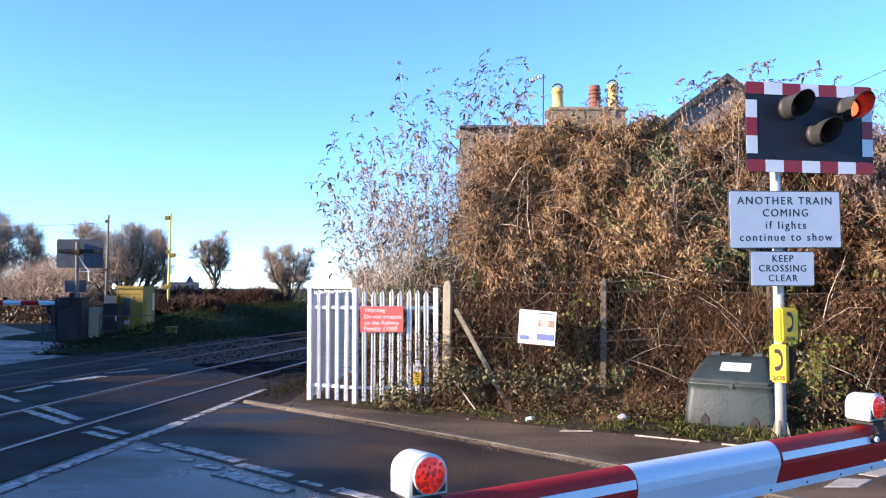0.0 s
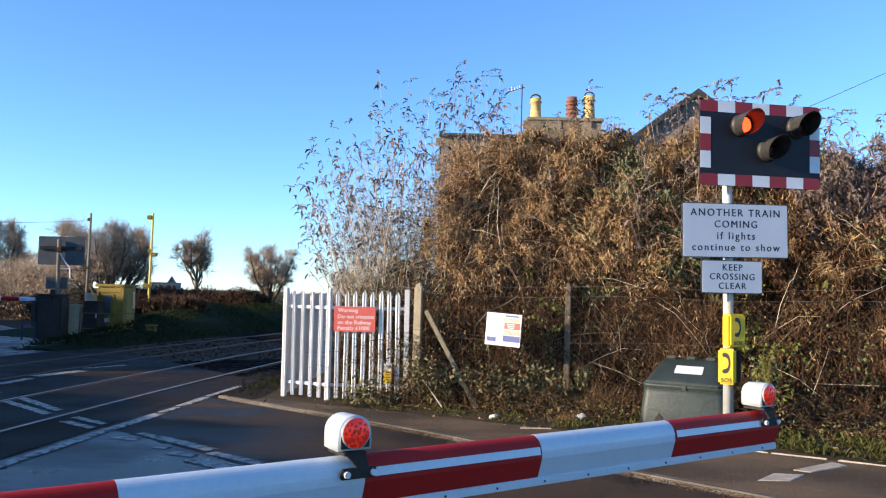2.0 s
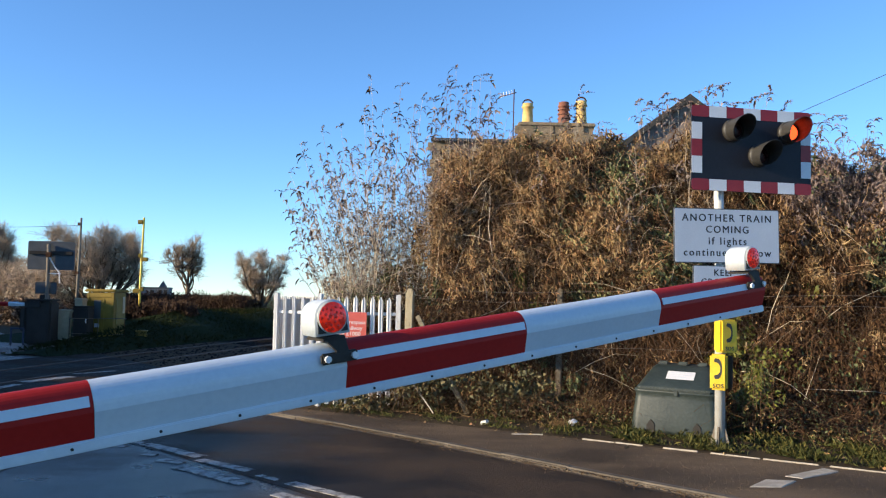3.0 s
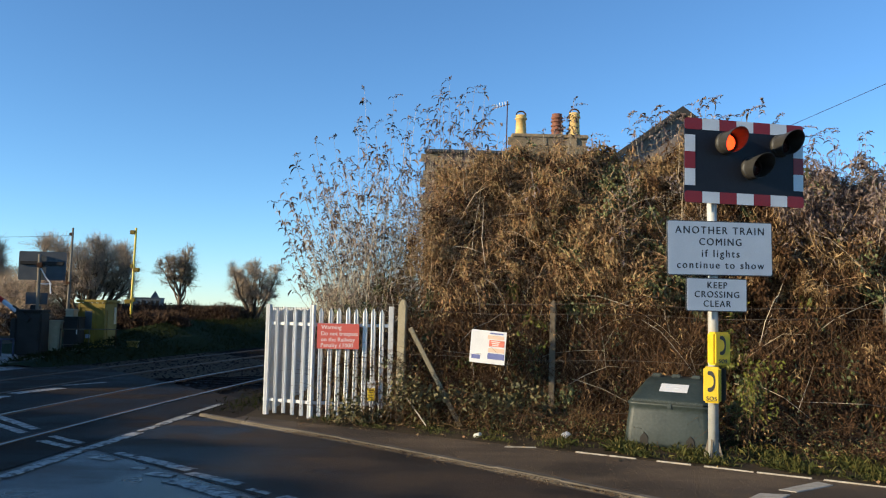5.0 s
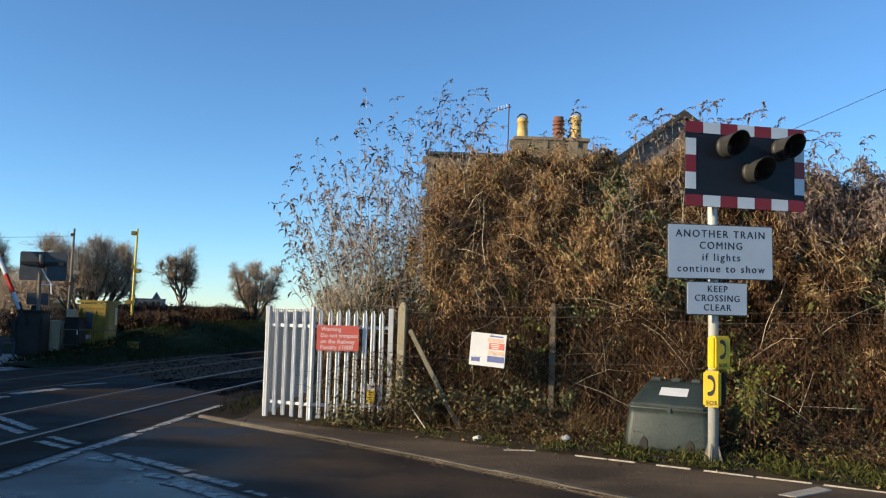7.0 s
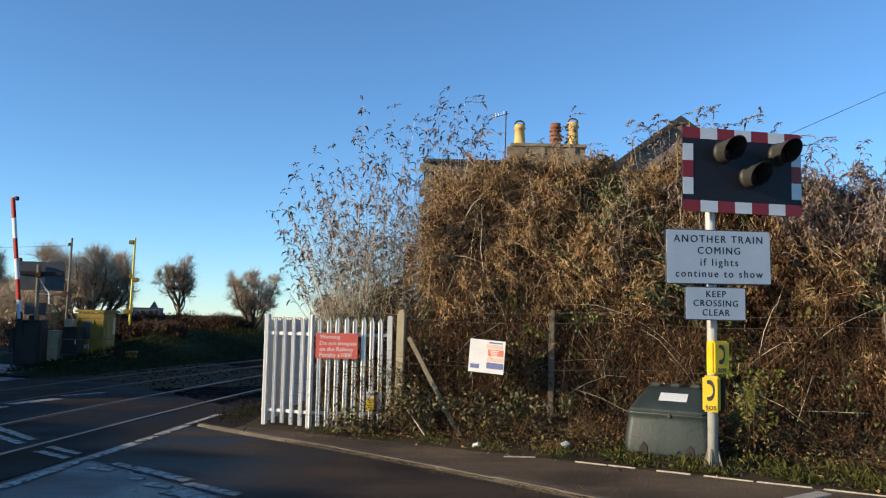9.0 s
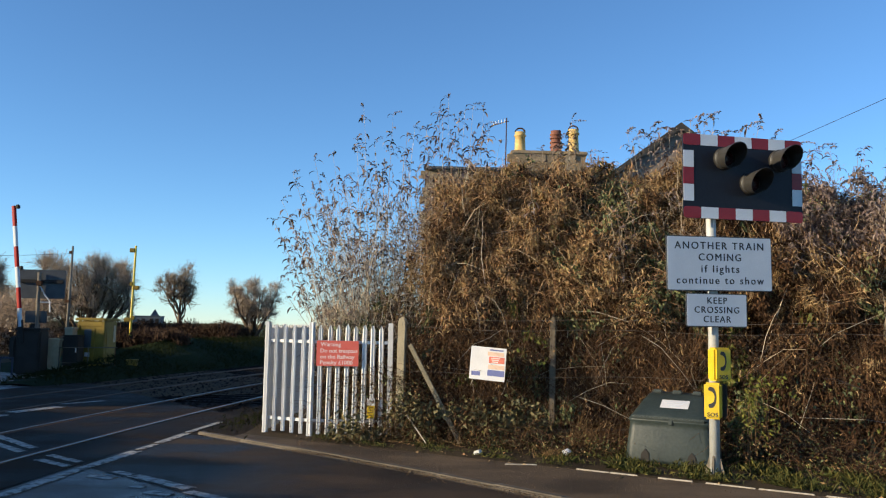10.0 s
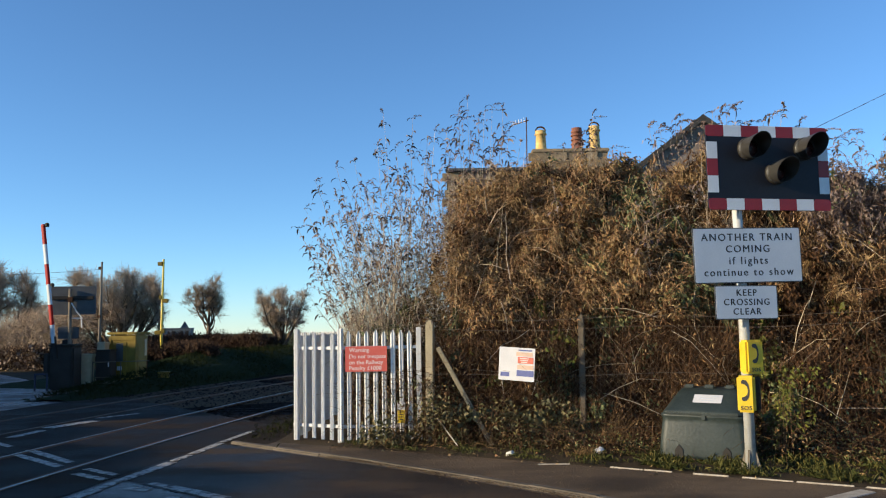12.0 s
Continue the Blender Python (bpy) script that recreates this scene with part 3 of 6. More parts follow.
    # line along the edge of the crossing surface
    for x0, y0, x1, y1, w in ((-3.90, 6.4, -3.74, 7.95, 0.12), (-3.73, 8.0, -3.61, 9.06, 0.13), (-3.62, 9.10, -3.59, 9.50, 0.11), (-3.58, 9.56, -3.42, 10.82, 0.15), (-3.44, 10.95, -3.37, 11.42, 0.10),
                              (-3.38, 11.56, -3.28, 12.55, 0.13), (-3.29, 12.68, -3.14, 14.02, 0.09)):
        line_between(x0, y0, x1, y1, w)
    # the matching line beyond the first track
    for x0, y0, x1, y1, w in ((-6.96, 15.0, -6.58, 16.08, 0.26), (-6.93, 13.7, -6.86, 14.62, 0.16), (-6.74, 16.6, -6.25, 17.4, 0.12), (-10.3, 19.6, -9.7, 21.2, 0.14)):
        line_between(x0, y0, x1, y1, w)


def footway_blocks():
    """Pale worn blocks let into the footway."""
    for outline in (((3.34, 7.86), (3.47, 7.76), (3.98, 8.10), (3.90, 8.26)), ((2.83, 7.39), (3.12, 7.39), (3.37, 7.66), (3.10, 7.70))):
        cx, cy = sum(p[0] for p in outline) / 4, sum(p[1] for p in outline) / 4
        bm = prism([(x - cx, y - cy) for x, y in outline], 0.05, "z")
        bmesh.ops.bevel(bm, geom=bm.edges[:], offset=0.008, segments=1, affect="EDGES")
        solid("paving_block", bm, PALE_BLOCK, "worn pale concrete block set in the footway", "paving block", pose(cx, cy, 0.012), "footway blocks", "structure")


# ---- railway ----
def track_line(shift):
    """Rail line curving gently to the right, shift metres left of the nearest rail."""
    out = []
    head, x, y = radians(3.5), -5.406, 0.0
    for _ in range(90):
        out.append((x - shift * math.cos(head), y + shift * math.sin(head)))
        x, y = x + 1.0 * math.sin(head), y + 1.0 * math.cos(head)
        head += radians(0.31)
    return out


def railway():
    lines = (0.0, 1.50, 3.20, 4.70)
    solid("trackbed", strip(track_line(-1.1), track_line(6.3), -0.045), BALLAST, "trackbed, coloured near black for shade", "trackbed", kind="structure")
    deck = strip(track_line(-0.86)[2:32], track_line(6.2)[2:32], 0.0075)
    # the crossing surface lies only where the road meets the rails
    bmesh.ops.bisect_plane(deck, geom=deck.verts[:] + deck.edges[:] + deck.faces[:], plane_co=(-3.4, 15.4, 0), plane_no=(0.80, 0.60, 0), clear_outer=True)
    solid("crossing_deck", deck, DECK, "asphalt crossing surface between the rails, darkened for shade", "crossing deck", kind="structure")
    for s in lines:
        pts = track_line(s)
        bm = bmesh.new()
        half = 0.025 if s < 2 else 0.020
        l, r = offset(pts, -half), offset(pts, half)
        rings = [[bm.verts.new((*l[i], -0.03)), bm.verts.new((*l[i], 0.020)), bm.verts.new((*r[i], 0.020)), bm.verts.new((*r[i], -0.03))] for i in range(len(pts))]
        for p, q in zip(rings, rings[1:]):
            for k in range(3):
                bm.faces.new((p[k], p[k + 1], q[k + 1], q[k]))
        bright = s < 2
        solid("rail", bm, RAIL_TOP if bright else RAIL_DULL, "worn steel running rail with a bright top" if bright else "dull brown steel running rail", "rail", group="running rails", kind="structure")
        # dark flangeway beside each rail
        g = strip(offset(pts, 0.036 if s in (1.50, 4.70) else -0.105), offset(pts, 0.105 if s in (1.50, 4.70) else -0.036), 0.0105)
        solid("flangeway", g, RUST, "dark groove beside the rail", "groove", group="flangeways", kind="structure")
    # sleepers and ballast beyond the road
    bed = thing("sleeper_run", "sleepers half sunk in ballast, darkened for shade", "sleepers", kind="structure")
    mesh = finish(box((2.5, 0.26, 0.12), bevel=0.02), "sleeper", BALLAST)
    for mid in (0.75, 3.95):
        pts = track_line(mid)
        for i in range(18, 60):
            for k in (0.0, 0.5):
                x = pts[i][0] + (pts[i + 1][0] - pts[i][0]) * k
                y = pts[i][1] + (pts[i + 1][1] - pts[i][1]) * k
                if 0.80 * (x + 3.4) + 0.60 * (y - 15.4) < 0.6:
                    continue
                ob = part("sleeper", mesh, BALLAST, bed)
                d = math.degrees(math.atan2(pts[i + 1][1] - pts[i][1], pts[i + 1][0] - pts[i][0]))
                ob.matrix_world = pose(x, y, -0.085, 0, 0, d - 90)
    rng = np.random.default_rng(3)
    n = 16000
    k = rng.integers(16, 60, n)
    base = np.array(track_line(0.0))
    nxt = np.array(track_line(0.0)[1:] + [track_line(0.0)[-1]])
    lat = rng.uniform(-1.1, 6.2, n)
    p = base[k] + (nxt - base)[k] * rng.random((n, 1))
    d = unit((nxt - base)[k])
    p = p + np.stack([-d[:, 1], d[:, 0]], 1) * lat[:, None]
    ok = 0.80 * (p[:, 0] + 3.4) + 0.60 * (p[:, 1] - 15.4) + rng.normal(0, 0.25, n) > 0.1
    p = p[ok]
    n = len(p)
    c = np.concatenate([p, rng.uniform(-0.05, -0.015, (n, 1))], 1)
    r = rng.uniform(0.025, 0.055, (n, 1, 1))
    shape = np.array([[1, 0, 0], [0, 1, 0], [-1, 0, 0], [0, -1, 0], [0, 0, 0.8]])[None] * r * rng.uniform(0.6, 1.3, (n, 5, 1))
    v = (c[:, None] + shape).reshape(-1, 3)
    o = np.arange(n)[:, None] * 5
    f = np.concatenate([o + [0, 1, 4], o + [1, 2, 4], o + [2, 3, 4], o + [3, 0, 4]])
    tagged(new("ballast", raw_mesh("ballast", v, f, BALLAST)), "broken stone ballast, coloured dark for shade", "ballast", kind="stuff")


# ---- the crossing signal on its post ----
SIGNAL = pose(3.31, 9.40, 0.135, 0, 0, 11.0) @ Matrix.Scale(0.945, 4)   # its board looks along local -y


def chequer(board, w, h, cell):
    """Red and white squares round the edge of a board, 7 across and 5 down, as separate plates."""
    nx, ny = 7, 5
    cw, ch = w / nx, h / ny
    for i in range(nx):
        for j in range(ny):
            if 0 < i < nx - 1 and 0 < j < ny - 1:
                continue
            red = (i + j) % 2 == 0
            side = i in (0, nx - 1)
            ww, hh = (cell if side else cw), (cell if j in (0, ny - 1) else ch)
            x = (-w / 2 + cell / 2 if i == 0 else w / 2 - cell / 2) if side else -w / 2 + cw * (i + 0.5)
            z = (-h / 2 + cell / 2 if j == 0 else h / 2 - cell / 2) if j in (0, ny - 1) else -h / 2 + ch * (j + 0.5)
            if side and j in (0, ny - 1):
                ww = cw
                x = -w / 2 + cw / 2 if i == 0 else w / 2 - cw / 2
                bm = prism(rounded(ww, hh, 0.035), 0.004)
            else:
                bm = box((ww - 0.002, 0.004, hh - 0.002))
            ob = part("red_square" if red else "white_square", bm, RED if red else WHITE, board)
            ob.location = (x, -0.0135 if not (side and j not in (0, ny - 1)) else -0.0125, z)


def hood_mesh(r=0.122, length=0.31):
    """An open-ended visor: longer above, cut away below, wider at its mouth."""
    bm = bmesh.new()
    n = 28
    rings = []
    for inner in (0, 1):
        for end in (0, 1):
            ring = []
            for k in range(n):
                a = 2 * math.pi * k / n
                up = 0.5 + 0.5 * math.sin(a)
                rr = (r + 0.012 * end) - 0.005 * inner
                y = 0.0 if end == 0 else -length * (0.30 + 0.70 * up ** 0.8)
                ring.append(bm.verts.new((rr * math.cos(a), y, rr * math.sin(a))))
            rings.append(ring)
    o0, o1, i0, i1 = rings
    for k in range(n):
        j = (k + 1) % n
        bm.faces.new((o0[k], o0[j], o1[j], o1[k]))
        bm.faces.new((i0[j], i0[k], i1[k], i1[j]))
        bm.faces.new((o1[k], o1[j], i1[j], i1[k]))
    return bm


def lens_mesh(r, bulge=0.02):
    bm = bmesh.new()
    n, m = 24, 4
    prev = None
    for j in range(m + 1):
        q = j / m
        ring = [bm.verts.new((r * (1 - q) * math.cos(2 * math.pi * k / n), -bulge * (1 - (1 - q) ** 2), r * (1 - q) * math.sin(2 * math.pi * k / n))) for k in range(n)] if j < m else [bm.verts.new((0, -bulge, 0))]
        if prev:
            for k in range(n):
                if j < m:
                    bm.faces.new((prev[k], prev[(k + 1) % n], ring[(k + 1) % n], ring[k]))
                else:
                    bm.faces.new((prev[k], prev[(k + 1) % n], ring[0]))
        prev = ring
    return bm


def crossing_signal():
    s = thing("crossing_signal", "crossing light signal on a grey post with chequered board", "traffic light", SIGNAL)
    part("post", tube([(-0.015, 0, -0.115), (-0.015, 0, 2.0), (-0.045, 0, 3.7)], [0.060, 0.057, 0.054], 20), POST_GREY, s, "pale grey steel post", True)
    for a in range(4):
        m = Matrix.Rotation(radians(45 + 90 * a), 3, "Z")
        bm = prism([(0.05, 0.0), (0.115, 0.0), (0.112, 0.03), (0.06, 0.24), (0.05, 0.24)], 0.022)
        bmesh.ops.transform(bm, matrix=m.to_4x4(), verts=bm.verts)
        bmesh.ops.translate(bm, vec=(-0.015, 0, -0.112), verts=bm.verts)
        part("base_gusset", bm, CONCRETE, s, "pale steel foot web")
    part("base_plate", box((0.20, 0.20, 0.03), (-0.015, 0, -0.100), 0.006), CONCRETE, s)
    w, h = 1.57, 1.0
    board = part("backboard", prism(rounded(w, h, 0.05), 0.022), BLACK, s, "black board with chequered red and white border")
    board.location = (0.34, -0.105, 3.37)
    chequer(board, w, h, 0.135)
    for x, z in ((-0.30, 0.0), (0.3, 0.0)):
        part("bracket", box((0.10, 0.07, 0.05), (0.0 + x * 0.3, -0.058, 3.37 + z), 0.008), GALV, s)
    lenses = []
    for x, z in ((-0.26, 0.22), (0.47, 0.235), (0.08, -0.06)):
        part("lamp_body", tube([(0.34 + x, -0.117, 3.37 + z), (0.34 + x, -0.17, 3.37 + z)], 0.135, 24), HOOD, s, "round black lamp housing", True)
        hood = part("hood", hood_mesh(), HOOD, s, "long black visor")
        hood.location = (0.34 + x, -0.165, 3.37 + z)
        lens = part("unlit_lens", lens_mesh(0.094), LENS_OFF, s, "dark unlit lens", True)
        lens.location = (0.34 + x, -0.172, 3.37 + z)
        if z > 0.1:
            lit = part("lit_lens", lens_mesh(0.092), LENS_LIT, s, "glowing red lens", True)
            lit.location = (0.34 + x, -0.140, 3.37 + z)
            lenses.append(lit)
    return lenses


def plate_sign(name, label, w, h, at, lines):
    """A white metal plate with black words, on the signal's post. lines: words, size, height above its middle, letter spacing."""
    s = thing(name, label, "sign", SIGNAL @ pose(*at))
    part("backing", prism(rounded(w, h, 0.02), 0.012), SIGN_BACK, s, "dark plate edge")
    face = part("plate", prism(rounded(w - 0.022, h - 0.022, 0.015), 0.004), SIGN_WHITE, s, "pale white reflective plate")
    face.location = (0, -0.0085, 0)
    for words, size, z, space in lines:
        for bm in words_of(lettering(words, size, 0.0003, space, bold=0.0026), size * 0.2):
            t = part("lettering", bm, INK, s, "black word")
            t.location = (0, -0.0106, z)
    for z in (-h * 0.3, h * 0.3):
        part("clip", box((0.16, 0.05, 0.035), (-0.06 - at[0], 0.03, z), 0.005), GALV, s)
    return s


def handset(h):
    """A telephone receiver seen from the side: a bowed grip between two swollen ends."""
    half = [(0.02, 0.50), (-0.14, 0.52), (-0.20, 0.44), (-0.18, 0.33), (-0.03, 0.29), (0.06, 0.20), (0.09, 0.10)]
    outer = [(0.175, 0.12), (0.15, 0.28), (0.09, 0.42)]
    loop = outer + half + [(0.10, 0.0)] + [(x, -z) for x, z in half[::-1]] + [(x, -z) for x, z in outer[::-1]] + [(0.18, 0.0)]
    return prism([(x * h, z * h) for x, z in loop], 0.003)


def phone_box(at, label, w, h, d):
    s = thing("emergency_phone", label, "telephone", SIGNAL @ pose(*at), "crossing telephones")
    part("case", box((w, d, h), (0, 0, 0), 0.022), YELLOW, s, "yellow plastic case")
    hs = part("handset_symbol", handset(h * 0.56), INK, s, "black receiver symbol")
    hs.location = (0.0, -d / 2 - 0.002, h * 0.10)
    t = part("lettering", lettering("SOS", h * 0.16, 0.001, 1.1, bold=0.002), INK, s)
    t.location = (0, -d / 2 - 0.002, -h * 0.38)
    part("back_box", box((w * 0.8, 0.10, h * 0.9), (0.06, d / 2 + 0.05, 0), 0.01), DARK_BOX, s, "dark steel housing")
    return s


def signal_plates():
    plate_sign("train_sign", "white sign warning of another train coming, black lettering", 1.365, 0.64, (0.026, -0.09, 2.345, 0, -0.8, 0),
               (("ANOTHER TRAIN", 0.122, 0.205, 1.27), ("COMING", 0.120, 0.070, 1.24), ("if lights", 0.124, -0.066, 1.30), ("continue to show", 0.122, -0.200, 1.29)))
    plate_sign("keep_clear_sign", "small white sign asking to keep crossing clear", 0.785, 0.39, (-0.022, -0.09, 1.80, 0, 0, 0),
               (("KEEP", 0.106, 0.108, 1.2), ("CROSSING", 0.106, 0.0, 1.2), ("CLEAR", 0.106, -0.108, 1.2)))
    phone_box((-0.02, -0.13, 1.18, 0, 0, 3), "yellow emergency telephone box on the signal post", 0.22, 0.38, 0.16)
    phone_box((-0.110, -0.14, 0.765, 0, 0, -38), "lower yellow emergency telephone box on the post", 0.19, 0.41, 0.12)


# ---- the near half barrier ----
BOOM_AT, BOOM_TURN, SECTION = (-2.75, 1.11, 0.996), 34.6, 0.745


def boom_profile(x0, x1, scale=1.0, depth=0.150, width=0.11):
    """One length of boom: rounded above, sides that draw in below the shoulder, a flat foot."""
    prof = [(-width * 0.30, -depth / 2), (width * 0.30, -depth / 2), (width / 2, -0.004), (width / 2, 0.012)]
    prof += [(width / 2 * math.cos(radians(a)), 0.012 + (depth / 2 - 0.012) * math.sin(radians(a))) for a in range(10, 180, 10)]
    prof += [(-width / 2, 0.012), (-width / 2, -0.004)]
    bm = prism([(u * scale, v * scale) for u, v in prof], x1 - x0, "x")
    bmesh.ops.translate(bm, vec=((x0 + x1) / 2, 0, 0), verts=bm.verts)
    return bm


def boom_lamp(parent, x, lamp_turn=0.0):
    body = part("boom_lamp", lamp_shell(), LAMP_SHELL, parent, "white metal boom lamp with red lens", True)
    body.matrix_basis = pose(x - 0.028, -0.005, 0.155, 0, 0, lamp_turn) @ Matrix.Scale(0.86, 4)
    part("lens_ring", tube([(0, -0.068, 0.0), (0, -0.079, 0.0)], 0.0590, 28), POST_GREY, body, "grey lens rim", True)
    part("face_plate", prism([(-0.058, -0.054), (0.058, -0.054)] + [(0.058 * math.cos(radians(a)), 0.054 * math.sin(radians(a))) for a in range(0, 181, 15)], 0.006), DARK_BOX, body, "dark front plate").location = (0, -0.0735, 0)
    lens = part("lens", lens_mesh(0.0545, 0.012), LENS_BOOM, body, "red ribbed lens", True)
    lens.location = (0, -0.0800, 0.0)
    for k in range(19):
        a, r = k * 2.4, 0.0108 * math.sqrt(k + 0.5)
        dot = part("lens_stud", lens_mesh(0.0055, 0.003), LENS_BOOM, lens)
        dot.location = (r * math.cos(a), -0.0125 + 4.0 * r * r, r * math.sin(a))
    stem = prism([(-0.062, 0.096), (0.010, 0.096), (0.020, 0.05), (0.020, 0.02), (-0.026, 0.02), (-0.022, 0.05)], 0.012)
    bmesh.ops.translate(stem, vec=(x, -0.063, 0), verts=stem.verts)
    part("lamp_bracket", stem, DARK_BOX, parent, "dark steel lamp bracket")
    part("bracket_shelf", box((0.078, 0.11, 0.010), (x - 0.026, -0.014, 0.090), 0.002), DARK_BOX, parent)
    part("clamp", box((0.125, 0.018, 0.034), (x - 0.012, -0.064, 0.030), 0.005), DARK_BOX, parent, "black clamp bar")
    for dx in (-0.058, 0.036):
        part("bolt", tube([(x + dx, -0.070, 0.030), (x + dx, -0.082, 0.030)], 0.011, 8), GALV, parent)


def lamp_shell():
    """Arched housing: a flat foot, straight sides and a round crown, narrower behind."""
    bm = bmesh.new()
    rings = []
    for y, s in ((-0.072, 1.0), (-0.067, 1.02), (0.042, 0.97), (0.055, 0.86)):
        out = [(-0.067, -0.062), (0.067, -0.062)] + [(0.067 * math.cos(radians(a)), 0.0 + 0.062 * math.sin(radians(a))) for a in range(0, 181, 15)]
        rings.append([bm.verts.new((u * s, y, v * s)) for u, v in out])
    n = len(rings[0])
    for p, q in zip(rings, rings[1:]):
        for k in range(n):
            bm.faces.new((p[k], p[(k + 1) % n], q[(k + 1) % n], q[k]))
    bm.faces.new(rings[0])
    bm.faces.new(rings[-1][::-1])
    return bm


def near_barrier():
    b = thing("barrier_boom", "red and white striped half barrier boom with red lamps", "barrier", pose(*BOOM_AT, 0, 0, BOOM_TURN))
    tip = 5.288
    n = 0
    x1 = tip
    while x1 > 0.35:
        x0 = max(x1 - SECTION, 0.25)
        red = n % 2 == 0
        part("red_band" if red else "white_band", boom_profile(x0 + 0.0005, x1 - 0.0005, 1.0 if red else 1.004), BOOM_RED if red else BOOM_WHITE, b)
        if red:
            part("reflective_strip", box((x1 - x0 - 0.02, 0.003, 0.028), ((x0 + x1) / 2, -0.0566, 0.026), 0.0, turn=Matrix.Rotation(radians(-12), 3, "X")), BOOM_WHITE, b, "white reflective strip")
        x1, n = x0, n + 1
    part("bottom_rail", box((tip - 0.25, 0.082, 0.030), ((tip + 0.25) / 2, 0, -0.089), 0.004), BOOM_WHITE, b, "white lower edging")
    for k in range(22):
        part("rivet", tube([(0.45 + 0.225 * k, -0.040, -0.090), (0.45 + 0.225 * k, -0.0435, -0.090)], 0.0045, 6), DARK_BOX, b)
    boom_lamp(b, 3.035, 0)
    boom_lamp(b, tip - 0.075, 0)
    # the machine that lifts it
    m = thing("barrier_machine", "dark steel barrier machine beside the road", "barrier machine", pose(BOOM_AT[0], BOOM_AT[1], 0.03, 0, 0, BOOM_TURN))
    part("cabinet", box((0.55, 0.5, 1.05), (-0.12, 0.36, 0.525), 0.03), DARK_BOX, m)
    part("pivot", tube([(0, 0.13, 0.955), (0, -0.08, 0.955)], 0.09, 16), GALV, m)
    part("boom_arm", box((0.75, 0.09, 0.16), (0.15, 0.10, 0.0), 0.01), GALV, b)
    return b


# ---- palisade fence ----
def palisade():
    f = thing("palisade_fence", "galvanised steel palisade fence with pointed pales", "fence")
    pale = bmesh.new()
    h, t = 1.62, 0.004
    prof = [(-0.034, 0.0), (-0.018, -0.016), (-0.006, 0.002), (0.006, 0.002), (0.018, -0.016), (0.034, 0.0)]
    ring_a, ring_b, back_a, back_b = [], [], [], []
    for u, v in prof:
        top = h - 0.075 * abs(u) / 0.034
        ring_a.append(pale.verts.new((u, v, 0.06)))
        ring_b.append(pale.verts.new((u, v, top)))
        back_a.append(pale.verts.new((u, v + t, 0.06)))
        back_b.append(pale.verts.new((u, v + t, top)))
    for k in range(len(prof) - 1):
        pale.faces.new((ring_a[k], ring_a[k + 1], ring_b[k + 1], ring_b[k]))
        pale.faces.new((back_a[k + 1], back_a[k], back_b[k], back_b[k + 1]))
        pale.faces.new((ring_b[k], ring_b[k + 1], back_b[k + 1], back_b[k]))
    pale_mesh = finish(pale, "pale", GALV)
    post_mesh = finish(box((0.072, 0.06, 1.64), (0, 0, 0.82), 0.006), "fence_post", GALV)
    for a, b, n in (((-2.185, 12.69), (-1.49, 12.31), 4), ((-1.49, 12.31), (-0.36, 12.27), 8), ((-2.185, 12.69), (-2.02, 16.6), 25)):
        d = Vector(b) - Vector(a)
        turn = math.degrees(math.atan2(d.y, d.x))
        for p in (a, b):
            ob = part("post", post_mesh, GALV, f, "broad galvanised fence post")
            ob.matrix_world = pose(*p, 0.0, 0, 0, turn)
        for z in (0.24, 1.36):
            ob = part("cross_rail", box((d.length, 0.03, 0.045), (d.length / 2, 0.035, z), 0.004), GALV, f)
            ob.matrix_world = pose(*a, 0, 0, 0, turn)
        for k in range(n):
            q = (k + 1) / (n + 1)
            ob = part("pale", pale_mesh, GALV, f)
            ob.matrix_world = pose(a[0] + d.x * q, a[1] + d.y * q, RNG.uniform(-0.012, 0.012), 0, RNG.uniform(-0.4, 0.4), turn)
    # warning notices fixed to the pales
    turn = -2.0
    s = thing("trespass_sign", "faded red trespass warning sign on the palisade fence", "sign", pose(-1.115, 12.25, 1.20, 0, 0, turn))
    part("plate", prism(rounded(0.60, 0.36, 0.01), 0.006), SIGN_RED, s, "faded red plate")
    for words, z in (("Warning", 0.125), ("Do not trespass", 0.035), ("on the Railway", -0.050), ("Penalty £1000", -0.132)):
        bm = lettering(words, 0.082, 0.0003, 1.0, bold=0.0018)
        lo = min(v.co.x for v in bm.verts)
        bmesh.ops.translate(bm, vec=(-0.245 - lo, 0, 0), verts=bm.verts)
        for word in words_of(bm, 0.016):
            t = part("lettering", word, LETTER_WHITE, s, "white word")
            t.location = (0, -0.0033, z)
    y = thing("hazard_sign", "small yellow and white hazard sign low on the fence", "sign", pose(-0.62, 12.235, 0.43, 0, 0, turn))
    part("plate", prism(rounded(0.115, 0.29, 0.008), 0.005), CARD_WHITE, y)
    part("yellow_panel", box((0.108, 0.004, 0.180), (0, -0.004, -0.048)), YELLOW, y, "yellow warning panel")
    for z, w_ in ((0.035, 0.05), (0.0, 0.06), (-0.035, 0.06), (-0.07, 0.05)):
        part("word_bar", box((w_, 0.002, 0.012), (0, -0.007, z - 0.02)), INK, y)


# ---- old chain-link fence with concrete posts ----
LINK_A, LINK_D = Vector((-0.21, 12.20)), Vector((0.979, -0.204))


def on_link(u, v=0.0):
    """A place u metres along the old fence and v behind it."""
    return LINK_A.x + u * LINK_D.x - v * LINK_D.y, LINK_A.y + u * LINK_D.y + v * LINK_D.x


def concrete_post(u, h, lean=0.0, mat=None):
    w = 0.115 if u < 1 else 0.085
    bm = box((w, 0.10, h - 0.06), (0, 0, (h - 0.06) / 2), 0.012)
